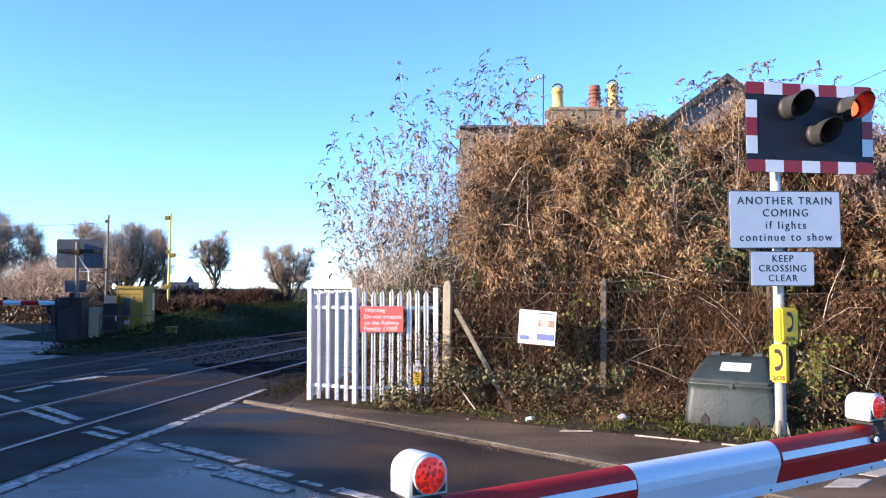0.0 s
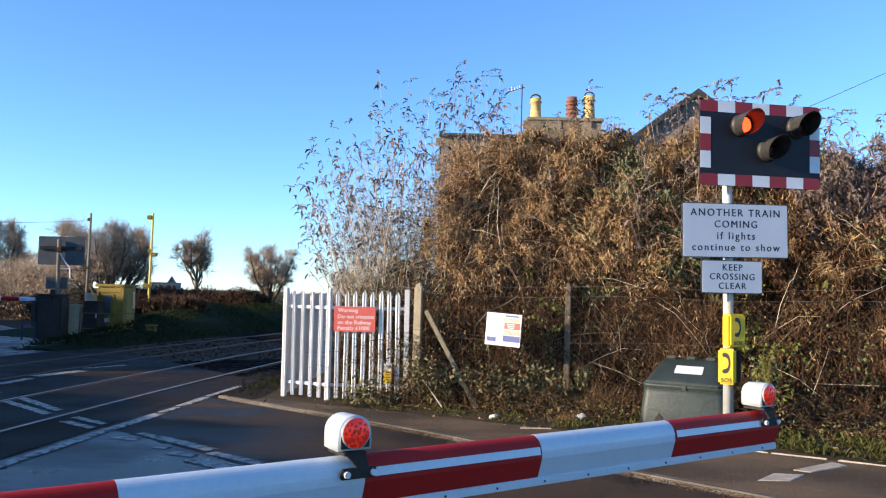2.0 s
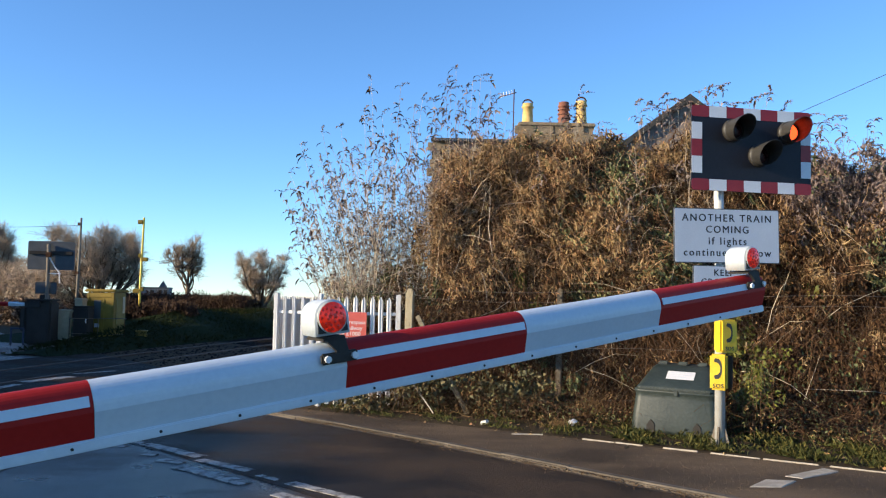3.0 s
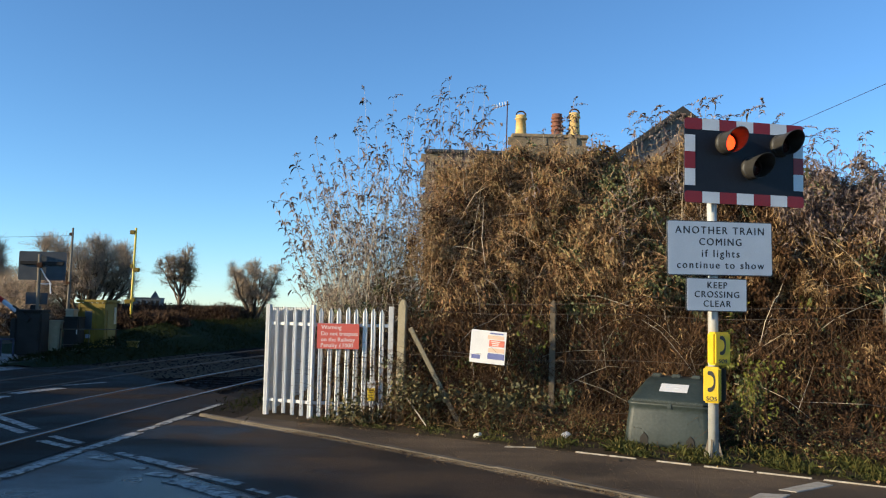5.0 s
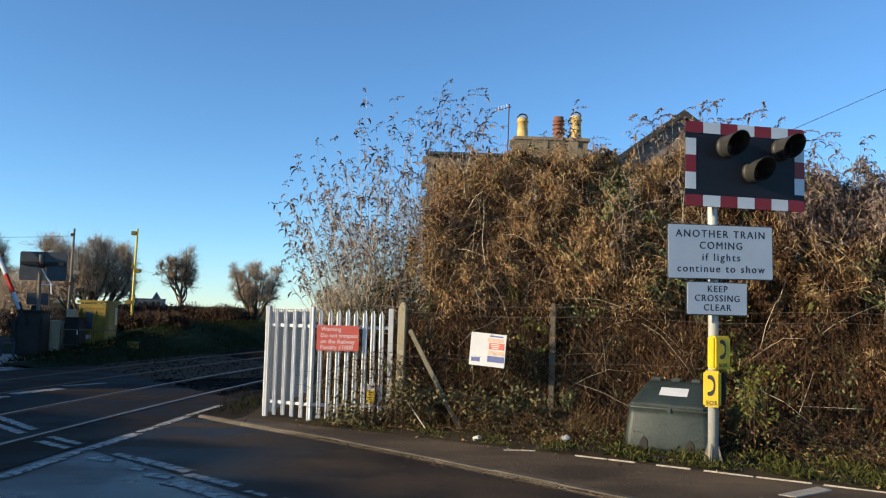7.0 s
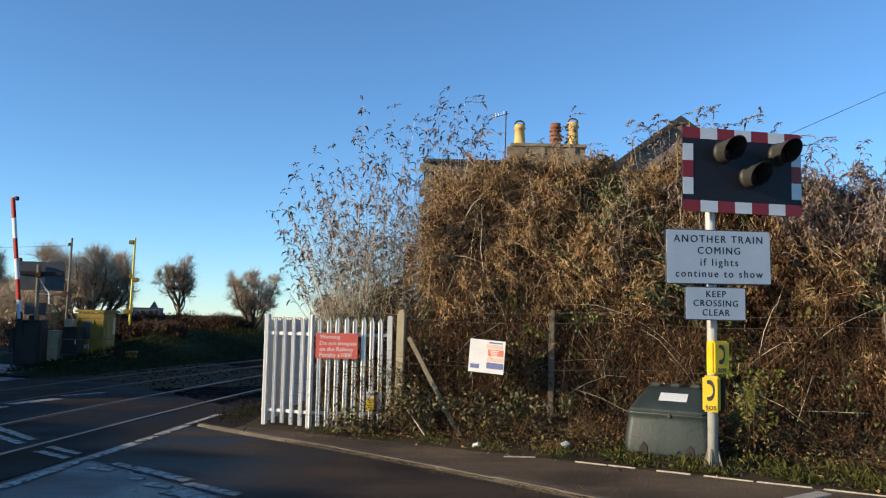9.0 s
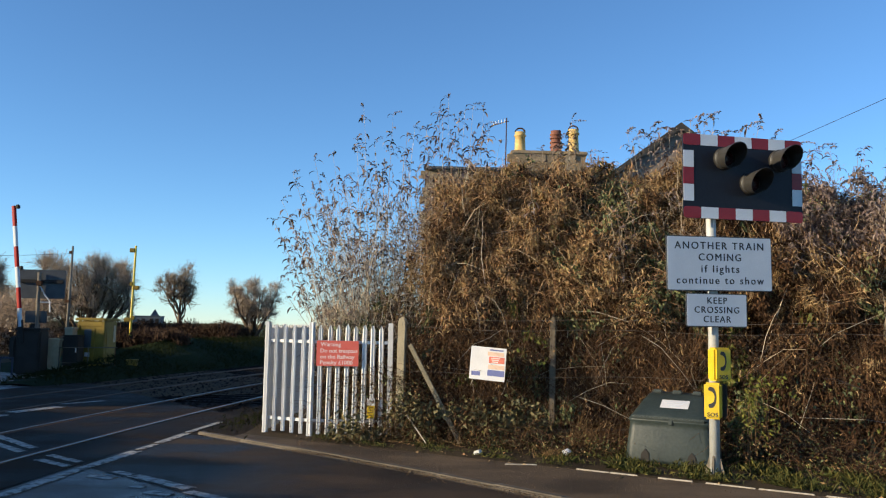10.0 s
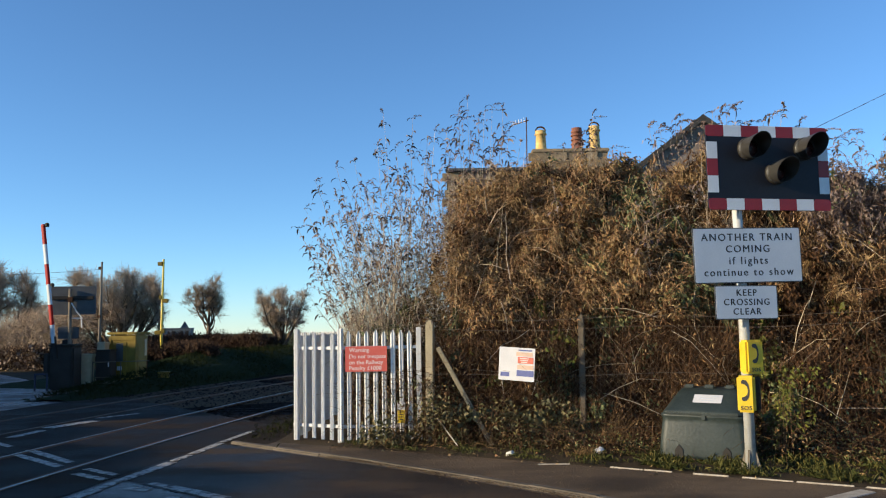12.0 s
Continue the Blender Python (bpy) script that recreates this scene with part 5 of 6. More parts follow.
    along = rng.normal(size=(n, 3)) * 0.5 + [0, 0, 1.0]
    tagged(new("bank_grass", leaf_mesh("bank_grass", at, along, rng.uniform(0.10, 0.28, n), rng.uniform(0.01, 0.03, n), BANK_BLADE, 0.2, rng)), "rough grass on the bank, coloured dark for shade", "grass", kind="stuff")


# ---- trees ----
def bare_tree(name, label, at, height, width, seed, trunk=0.16, bole=0.2, limbs=8, fan=0.75, per=(9, 8, 6), mat=None, tone=None, twig=0.010, low=0.06, wander=0.018, tilt=0.0):
    """A winter tree: a short bole, limbs that fan out and rise, then three orders of ever finer branches with sky between."""
    rng = np.random.default_rng(seed)
    tree = thing(name, label, "tree", pose(*at))
    mat, tone = mat or BARK, tone or TREE_TWIG
    k = 7
    t = np.linspace(0, 1, k)
    bend = rng.normal(0, 0.05, 2) + [tilt, 0]
    stem = np.stack([bend[0] * height * t ** 2, bend[1] * height * t ** 2, -0.1 + (height * bole + 0.1) * t], 1)[None]
    part("trunk", stem_mesh("trunk", stem, (trunk * (1 - 0.35 * t))[None], mat), mat, tree, "short tapered trunk")
    a = np.arange(limbs) * 2.4 + rng.normal(0, 0.3, limbs)
    lean = fan * np.sqrt((np.arange(limbs) + 0.3) / limbs)
    rise = height * (1 - bole) * rng.uniform(0.70, 0.86, limbs) * (0.82 + 0.30 * lean / fan - 0.32 * (lean / fan) ** 2)
    reach = np.tan(lean) * rise * 0.9
    reach *= np.minimum(1.0, width * 0.46 / np.maximum(reach, 0.01))
    foot = stem[0, -1] - np.array([0, 0, 1.0]) * (rng.uniform(0, 0.35, limbs) * height * bole)[:, None]
    side = np.stack([np.cos(a), np.sin(a), np.zeros(limbs)], 1)
    mid, half = height * (1 + low) / 2, height * (1 - low) / 2

    def dome(p):
        """Draws what outgrows the crown's rounded outline back towards it."""
        q = (p - [0, 0, mid]) / [width * 0.5, width * 0.5, half]
        r = np.linalg.norm(q, axis=-1, keepdims=True)
        up = np.where(r > 0.82, (0.82 + 0.26 * (r - 0.82)) / np.maximum(r, 1e-6), 1.0)
        flat = np.linalg.norm(q[..., :2], axis=-1, keepdims=True)
        room = np.sqrt(np.clip(1.05 - np.clip(q[..., 2:], -1, 0) ** 2, 0.04, 1.05)) * 0.84
        squeeze = np.where(flat > room, (room + 0.45 * (flat - room)) / np.maximum(flat, 1e-6), 1.0)
        q = np.where(q[..., 2:] > 0, q * up, q * np.concatenate([squeeze, squeeze, np.ones_like(squeeze)], -1))
        return q * [width * 0.5, width * 0.5, half] + [0, 0, mid]
    main = foot[:, None] + side[:, None] * (reach[:, None] * t ** 0.75)[..., None] + np.array([0, 0, 1.0]) * (rise[:, None] * t ** 1.1)[..., None] + np.cumsum(rng.normal(0, wander * height, (limbs, k, 3)), 1) * t[None, :, None]
    main = dome(main)
    mrad = trunk * 0.55 * (1 - 0.82 * t)[None] * rng.uniform(0.7, 1.1, (limbs, 1))
    part("limb_growth", stem_mesh("limb_growth", main, mrad, mat), mat, tree, "rising forked limbs", kind="stuff")
    b1, r1 = offshoots(rng, main, mrad, per[0], 0.34, 1.0, height * 0.25, 0.50, 0.25, 0.75, 5)
    b1 = dome(b1)
    b2, r2 = offshoots(rng, b1, r1, per[1], 0.15, 1.0, height * 0.12, 0.55, 0.25, 0.75, 4)
    r2 = np.maximum(r2, twig * 0.8)
    part("branch_growth", stem_mesh("branch_growth", b1, np.maximum(r1, twig), mat), mat, tree, "branch_growth", kind="stuff")
    b3, r3 = offshoots(rng, b2, r2, per[2], 0.05, 1.0, height * 0.085, 0.6, 0.2, 0.75, 3)
    part("crown", stem_mesh("crown", b2, r2, tone), tone, tree, "uneven crown of bare twigs", kind="stuff")
    part("twig_growth", stem_mesh("twig_growth", b3, np.maximum(r3, twig * 0.55), tone), tone, tree, "fine outer twigs", kind="stuff")
    return tree


def hedge_run(name, label, a, b, z0, height, depth, n, seed, mat, leafy=None, reach=(0.15, 0.38), thick=1.0):
    """A rough hedge of many twigs between two places."""
    rng = np.random.default_rng(seed)
    a, b = np.array(a, float), np.array(b, float)
    q = rng.random(n)
    side = np.array([-(b - a)[1], (b - a)[0]]) / np.linalg.norm(b - a)
    p = a + (b - a) * q[:, None] + side * rng.uniform(0, depth, (n, 1))
    top = height * (0.86 + 0.10 * np.sin(q * 23) + 0.06 * np.sin(q * 61 + 1) + 0.05 * rng.normal(size=n))
    zz = z0 + rng.random(n) ** 0.7 * top
    p0 = np.concatenate([p, zz[:, None]], 1)
    d = unit(rng.normal(0, 0.6, (n, 3)) + [0, 0, 0.8])
    ln = rng.uniform(*reach, (n, 1))
    paths = np.stack([p0, p0 + d * ln], 1)
    rad = np.array([1.0, 0.4])[None] * rng.uniform(0.008, 0.018, (n, 1)) * thick
    h = thing(name, label, "hedge", kind="stuff")
    part("twig_growth", stem_mesh("twig_growth", paths, rad, mat), mat, h)
    m = n // 2
    at = p0[:m] + rng.normal(0, 0.1, (m, 3))
    part("leaves", leaf_mesh("leaves", at, rng.normal(size=(m, 3)), rng.uniform(0.10, 0.22, m), rng.uniform(0.08, 0.16, m), leafy or mat, 0.2, rng), mat, h)
    return h


def far_trees():
    bare_tree("tree", "tall dark bare tree beyond the railway", (-16.05, 57.0, 0.2), 5.95, 3.3, 21, 0.18, 0.34, 10, 0.55, (8, 7, 7), BARK, HEDGE_PALE, 0.009, 0.24, 0.030, -0.03)
    bare_tree("tree", "wide thorn tree forking from the ground on the bank", (-9.85, 52.0, 0.2), 5.0, 5.5, 28, 0.17, 0.10, 15, 0.66, (8, 8, 9), BARK, TREE_TWIG, 0.008, 0.32, 0.014)
    bare_tree("tree", "low bare tree behind the palisade fence", (-5.0, 50.0, 0.3), 3.3, 3.4, 23, 0.12, 0.18, 8, 0.8, (9, 8, 7), BARK, TREE_TWIG, 0.010)
    bare_tree("tree", "large rounded bare tree behind the equipment hut", (-17.8, 44.5, 0), 6.4, 6.0, 24, 0.17, 0.08, 30, 0.95, (9, 8, 9), BARK, TREE_TWIG, 0.0065, -0.10)
    bare_tree("tree", "tall bare tree beside the far road", (-27.6, 50.0, 0), 7.6, 6.6, 25, 0.2, 0.07, 20, 0.9, (9, 9, 9), BARK, TREE_TWIG, 0.010, -0.2)
    bare_tree("tree", "pale bare tree behind the far barrier", (-25.6, 56.0, 0), 4.7, 5.6, 26, 0.16, 0.06, 18, 0.9, (9, 8, 8), TREE_TWIG, TREE_TWIG, 0.010, -0.2)
    bare_tree("tree", "bare tree in the roadside hedge", (-34.5, 60.0, 0), 6.2, 5.4, 27, 0.2, 0.16, 10, 0.8, (9, 8, 7), TREE_TWIG, TREE_TWIG, 0.012)
    hedge_run("hedge", "clipped brown hedge along the far field", (-20.5, 54.0), (-10.6, 49.5), 0.3, 1.3, 1.6, 9000, 31, HEDGE_FAR)
    hedge_run("hedge", "straggling brown hedge beyond the mast", (-23.0, 50.0), (-12.0, 41.0), 0.1, 1.1, 1.5, 9000, 32, HEDGE_FAR)
    hedge_run("hedge", "low dark hedge behind the far barrier", (-40.0, 50.0), (-17.0, 38.5), 0.0, 1.15, 1.4, 15000, 33, HEDGE_FAR, HEDGE_PALE)
    hedge_run("scrub", "pale leafless scrub behind the far hedge", (-44.0, 57.0), (-19.5, 43.0), 0.2, 2.5, 2.2, 17000, 36, TREE_TWIG, TREE_TWIG, (0.5, 1.2), 0.5)
    hedge_run("hedge", "low brown scrub round the foot of the mast", (-12.6, 31.6), (-8.6, 31.2), 0.1, 1.15, 0.9, 3500, 35, HEDGE_FAR)
    hedge_run("hedge", "distant winter hedge line", (-60.0, 95.0), (30.0, 95.0), 0.0, 1.6, 2.0, 12000, 34, HEDGE_FAR)


# ---- the thicket over the old fence ----
def crest(u):
    """Height of the thicket's top at u metres along the fence."""
    u = np.asarray(u, float)
    base = np.interp(u, (-1.3, -0.8, -0.1, 0.16, 0.5, 1.2, 2.1, 2.9, 3.4, 3.8, 4.2, 4.6, 5.2, 6.3, 7.7, 9.2), (1.4, 1.8, 2.3, 3.70, 3.95, 4.00, 4.08, 4.05, 3.88, 4.02, 4.40, 4.30, 3.85, 3.58, 3.62, 3.6))
    return base + 0.07 * np.sin(u * 4.3 + 1.0) + 0.05 * np.sin(u * 9.7)


def front(z, u):
    """How far behind the fence the thicket's face stands at height z."""
    lumps = 0.13 * np.sin(u * 2.3 + z * 1.7) + 0.10 * np.sin(u * 5.1 - z * 3.9 + 1.0) + 0.07 * np.sin(u * 8.3 + z * 7.1)
    return 0.32 - 0.95 * np.clip((u - 4.2) / 1.2, 0, 1) * np.clip(1 - z / 1.5, 0, 1) + 0.20 * np.clip(z - 1.2, 0, 9) ** 1.4 + lumps * np.clip(z / 0.8, 0.3, 1.0)


def thicket_points(n, rng, u0, u1, z0=0.0, z1=1.0, deep=0.7):
    u = rng.uniform(u0, u1, n)
    zq = z0 + (z1 - z0) * rng.random(n)
    z = zq * crest(u)
    v = front(z, u) + rng.exponential(deep * 0.45, n) - 0.06
    x = LINK_A.x + u * LINK_D.x - v * LINK_D.y
    y = LINK_A.y + u * LINK_D.y + v * LINK_D.x
    return np.stack([x, y, z + 0.03], 1), u, zq


def patch(u, zq, seed):
    """A slow random field over the thicket's face, 0 to 1."""
    s = seed * 1.7
    return 0.5 + 0.25 * np.sin(u * 2.1 + s) * np.sin(zq * 7.3 + s * 2) + 0.25 * np.sin(u * 4.7 + zq * 9.0 + s * 3)


def arching_stems(n, rng, u0, u1, zmin, zmax, length, r, lean=0.5, up=0.6):
    p = thicket_points(n, rng, u0, u1, zmin, zmax, 0.5)[0]
    d = unit(rng.normal(0, lean, (n, 3)) + np.array([0, -0.10, up]))
    ln = rng.uniform(0.5, 1.0, (n, 1)) * length
    sag = rng.uniform(0.1, 0.5, (n, 1)) * ln
    t = np.linspace(0, 1, 4)
    paths = p[:, None] + d[:, None] * (ln * t)[..., None] - np.array([0, 0, 1.0]) * (sag * t ** 2)[..., None] + rng.normal(0, 0.016, (n, 4, 3))
    rad = (1 - 0.75 * t)[None] * rng.uniform(0.5, 1.3, (n, 1)) * r
    return paths, np.maximum(rad, 0.0012)


def curled_leaves(name, at, along, length, width, mat, curl, rng):
    """Dead leaves, folded along the rib and curled over towards the tip."""
    n = len(at)
    along = unit(along)
    side = unit(np.cross(along, rng.normal(size=(n, 3))))
    nrm = np.cross(side, along)
    L, Wd = length[:, None], width[:, None]
    c = curl * rng.uniform(0.4, 1.4, (n, 1)) * L
    a = at + along * L * 0.38
    b = at + along * L * 0.72 - nrm * c * 0.35 - np.array([0, 0, 1.0]) * L * 0.10
    tip = at + along * L * 0.92 - nrm * c - np.array([0, 0, 1.0]) * L * 0.22
    lift = nrm * Wd * 0.25
    v = np.stack([at, a + side * Wd * 0.5 + lift, a, a - side * Wd * 0.5 + lift, b + side * Wd * 0.42 + lift, b, b - side * Wd * 0.42 + lift, tip], 1).reshape(-1, 3)
    o = np.arange(n)[:, None] * 8
    f = np.concatenate([o + q for q in ([0, 1, 2], [0, 2, 3], [1, 4, 5], [1, 5, 2], [2, 5, 6], [2, 6, 3], [4, 7, 5], [5, 7, 6])], 0)
    return raw_mesh(name, v, f, mat)


def spot(u, z, cu, cz, ru, rz):
    return np.exp(-((u - cu) / ru) ** 2 - ((z - cz) / rz) ** 2)


def thicket():
    rng = np.random.default_rng(40)
    # dead leaves, ivy and climbing stems, split along the fence into clumps
    for i, (u0, u1, label) in enumerate(((-1.25, 0.25, "low brown and olive tangle behind the palisade fence"), (0.25, 2.1, "tall tangle of rust brown withered climber"), (2.1, 4.2, "brown and green tangle of climber and ivy"),
                                         (4.2, 6.4, "straw coloured overgrown shrub tangle"), (6.4, 9.2, "brown overgrown shrub at the road side"))):
        s = thing("thicket", label, "shrub", group="shrubs over the old fence")
        span = (u1 - u0) / 2.1
        n = int((15000 if i == 0 else 68000) * span)
        p, u, zq = thicket_points(n, rng, u0, u1, 0.0, 1.0, 0.6)
        # most leaves hang in sprays that stand out from the face, with dark gaps between
        nc = int(430 * span)
        pc, uc, zc = thicket_points(nc, rng, u0, u1, 0.02, 1.0, 0.22)
        pc[:, 1] -= rng.uniform(0.0, 0.20, nc)
        rc = rng.uniform(0.08, 0.24, nc)
        run = unit(rng.normal(0, 0.6, (nc, 3)) + [0.15, -0.2, -0.5])
        pick = rng.integers(0, nc, n)
        clumped = rng.random(n) < 0.50
        ball = unit(rng.normal(size=(n, 3))) * (rng.random((n, 1)) ** 0.5) * rc[pick][:, None] * 0.62 + run[pick] * (rng.uniform(-1.2, 1.2, n) * rc[pick])[:, None]
        p = np.where(clumped[:, None], np.maximum(pc[pick] + ball, [-9, 0, 0.04]), p)
        u = np.where(clumped, uc[pick], u)
        zq = np.where(clumped, zc[pick], zq)
        behind = 0.42 if i == 0 else 0.0
        p[:, 1] += behind
        z = p[:, 2]
        ivy = 0.75 * patch(u, zq, 2) + 0.22 * spot(u, z, 3.35, 3.1, 0.60, 0.60) + 0.62 * spot(u, z, 2.95, 3.62, 0.50, 0.34) + 0.30 * spot(u, z, 2.6, 2.7, 0.7, 0.8) + 0.45 * spot(u, z, 3.7, 1.95, 0.5, 0.25) + 0.45 * spot(u, z, 2.35, 1.7, 0.3, 0.2) + 0.22 * np.exp(-((zq - 0.06) / 0.10) ** 2) + 0.40 * spot(u, z, -0.4, 1.9, 0.7, 0.6) - 0.25 * spot(u, z, 1.2, 2.8, 1.0, 1.2)
        tan = 0.8 * patch(u, zq, 5) + 0.26 * np.clip((u - 3.9) / 0.9, -0.6, 1.0) * np.clip((z - 1.0) / 0.8, 0, 1) + 0.20 * (zq > 0.6) + 0.2 * spot(u, z, 0.0, 2.0, 0.8, 0.8)
        lime = 0.75 * patch(u, zq, 8) + 0.75 * spot(u, z, 4.32, 0.72, 0.22, 0.45) + 0.5 * spot(u, z, 4.75, 1.0, 0.25, 0.10) + 0.5 * spot(u, z, 6.9, 1.35, 0.4, 0.5) + 0.3 * spot(u, z, 4.4, 1.95, 0.4, 0.2)
        jit = np.where(clumped, rng.normal(0, 0.20, nc)[pick] + rng.normal(0, 0.06, n), rng.normal(0, 0.16, n))
        kind = np.where(ivy + jit > 0.80, 1, np.where(lime + jit > 0.92, 3, np.where(tan + jit > 0.66, 2, 0)))
        # more dark leaves low down and to the right, painting in the shade there
        dimmed = np.where(clumped, rng.random(nc)[pick], rng.random(n)) < np.where(u > 4.2, np.where(z < 1.8, 0.84, 0.56), np.where(z < 1.7, 0.50, 0.13))
        kind = np.where(dimmed & (kind != 1) & (kind != 3), 4, kind)
        kind = np.where((u > 5.2) & (z > 2.75 + rng.normal(0, 0.2, n)) & (kind != 1), 5, kind)
        # mostly bare stems in the lower half
        bare = np.clip((z - 1.55 + 0.55 * np.clip((u - 4.4) / 0.8, 0, 1)) / 0.9, 0.0, 1.0)
        thin = rng.random(n) < np.where((kind == 1) | (kind == 3), 0.75, np.where(u > 4.4, 0.45, 0.12) + np.where(u > 4.4, 0.55, 0.88) * bare)
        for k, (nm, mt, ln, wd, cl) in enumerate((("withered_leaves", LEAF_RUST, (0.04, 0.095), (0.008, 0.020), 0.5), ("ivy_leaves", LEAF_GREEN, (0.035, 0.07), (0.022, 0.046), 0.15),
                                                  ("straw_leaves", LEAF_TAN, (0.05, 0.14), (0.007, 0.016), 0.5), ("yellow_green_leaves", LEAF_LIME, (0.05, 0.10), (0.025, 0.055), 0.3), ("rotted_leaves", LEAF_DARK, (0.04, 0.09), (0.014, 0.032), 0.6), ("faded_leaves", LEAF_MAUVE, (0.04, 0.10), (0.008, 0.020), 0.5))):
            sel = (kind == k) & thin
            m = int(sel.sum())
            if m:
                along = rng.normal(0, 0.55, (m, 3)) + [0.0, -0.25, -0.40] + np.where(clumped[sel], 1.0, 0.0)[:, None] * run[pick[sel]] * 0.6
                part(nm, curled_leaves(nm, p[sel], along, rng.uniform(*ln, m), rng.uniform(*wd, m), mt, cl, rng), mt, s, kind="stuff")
        m = int((4200, 5600, 4200, 2200, 2000)[i] * span)
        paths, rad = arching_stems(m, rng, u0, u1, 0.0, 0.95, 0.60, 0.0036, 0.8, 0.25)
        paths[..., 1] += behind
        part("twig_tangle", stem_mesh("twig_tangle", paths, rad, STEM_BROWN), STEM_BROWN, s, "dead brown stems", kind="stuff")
        # upright stems in the open lower part
        m = int((1100, 1000, 900, 420, 350)[i] * span)
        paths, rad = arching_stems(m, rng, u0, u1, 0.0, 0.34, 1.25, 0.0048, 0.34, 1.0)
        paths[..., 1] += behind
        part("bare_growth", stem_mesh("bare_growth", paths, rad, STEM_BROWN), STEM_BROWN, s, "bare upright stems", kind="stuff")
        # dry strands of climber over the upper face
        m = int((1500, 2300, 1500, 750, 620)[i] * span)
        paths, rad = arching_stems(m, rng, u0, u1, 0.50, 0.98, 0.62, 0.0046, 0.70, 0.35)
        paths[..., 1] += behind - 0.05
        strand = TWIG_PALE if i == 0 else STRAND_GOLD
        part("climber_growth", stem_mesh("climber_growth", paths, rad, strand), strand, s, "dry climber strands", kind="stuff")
        m = int((70, 60, 50, 34, 30)[i] * span)
        paths, rad = arching_stems(m, rng, u0, u1, 0.10, 0.80, 1.4, 0.0065, 0.7, 0.5)
        paths[..., 1] += behind - 0.08
        part("cane_tangle", stem_mesh("cane_tangle", paths, rad, TWIG_PALE), TWIG_PALE, s, "long pale canes", kind="stuff")
        # filler leaves within, their dark colour standing for the shade in the gaps
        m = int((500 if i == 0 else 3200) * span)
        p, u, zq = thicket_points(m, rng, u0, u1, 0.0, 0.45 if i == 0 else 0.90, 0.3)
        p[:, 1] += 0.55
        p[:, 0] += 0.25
        part("inner_leaves", leaf_mesh("inner_leaves", p, rng.normal(size=(m, 3)), rng.uniform(0.15, 0.32, m), rng.uniform(0.12, 0.26, m), DEAD_MASS, 0.3, rng), DEAD_MASS, s, "dead growth inside, coloured dark for shade")


def leaders(s, base, tips, rng, spike=1.0, curve=0.25):
    """Long single shoots up to the given tips, with pairs of hanging leaves on their upper half and a drooping seed spike at the end."""
    n, k = len(tips), 12
    t = np.linspace(0, 1, k)
    tip = np.array([(x - base[0], rng.uniform(-0.35, 0.25), z - base[2]) for x, z in tips])
    root = np.stack([np.clip(tip[:, 0] * 0.35, -0.7, 0.9), rng.uniform(-0.25, 0.25, n), np.zeros(n)], 1)
    mid = root + (tip - root) * 0.5
    mid[:, 0] -= (tip[:, 0] - root[:, 0]) * curve
    paths = ((1 - t) ** 2)[None, :, None] * root[:, None] + (2 * t * (1 - t))[None, :, None] * mid[:, None] + (t ** 2)[None, :, None] * tip[:, None]
    paths = paths + np.cumsum(rng.normal(0, 0.012, (n, k, 3)), 1) * t[None, :, None] * [1, 1, 0.3]
    rad = (1 - 0.78 * t)[None] * rng.uniform(0.008, 0.012, (n, 1))
    part("stem_growth", stem_mesh("stem_growth", paths, rad, TWIG_PALE), TWIG_PALE, s, "long pale brown shoots", kind="stuff")
    shoots, srad = offshoots(rng, paths, rad, 7, 0.50, 0.97, 0.42, 0.45, 0.4, 0.5, 5)
    part("shoot_growth", stem_mesh("shoot_growth", shoots, np.maximum(srad, 0.002), TWIG_PALE), TWIG_PALE, s, "fine side shoots", kind="stuff")
    # leaves in pairs, thickest towards the ends
    q = np.concatenate([np.linspace(0.52, 1.0, 12)] * n)
    i = np.repeat(np.arange(n), 12)
    f = q * (k - 1)
    j = np.clip(f.astype(int), 0, k - 2)
    node = paths[i, j] + (paths[i, j + 1] - paths[i, j]) * (f - j)[:, None]
    node = np.concatenate([node, shoots[:, 2:].reshape(-1, 3)])
    at = np.repeat(node, 2, 0)
    at = at[rng.random(len(at)) < 0.72]
    w = len(at)
    a = rng.uniform(0, 2 * math.pi, w)
    out = np.stack([np.cos(a), 0.6 * np.sin(a), rng.normal(0.25, 0.3, w)], 1)
    part("foliage", arched_leaves("foliage", at, out, rng.uniform(0.10, 0.20, w), rng.uniform(0.024, 0.042, w), LEAF_MAUVE, rng), LEAF_MAUVE, s, "dull purplish hanging leaves", kind="stuff")
    # curved seed spikes
    ends = np.concatenate([paths[:, -1], shoots[rng.random(len(shoots)) < 0.22, -1]])
    m, reps = len(ends), int(34 * spike)
    q = np.tile(np.linspace(0, 1, reps), m)
    d = np.repeat(unit(rng.normal(0, 0.5, (m, 3)) * [1, 0.6, 0.3] + [0.25, 0, 0.75]), reps, 0)
    ln = np.repeat(rng.uniform(0.10, 0.26, m) * spike, reps)
    at = np.repeat(ends, reps, 0) + d * (q * ln)[:, None] + np.array([0.35, 0, -0.45]) * (q ** 2 * ln)[:, None] + rng.normal(0, 0.007, (m * reps, 3)) * (1.3 - q)[:, None]
    part("seed_foliage", leaf_mesh("seed_foliage", at, rng.normal(0, 0.7, (len(at), 3)) + [0, 0, 0.6], rng.uniform(0.02, 0.04, len(at)) * spike ** 0.5, rng.uniform(0.012, 0.02, len(at)) * spike ** 0.5, LEAF_MAUVE, 0.1, rng), LEAF_MAUVE, s, "brown dry seed heads", kind="stuff")


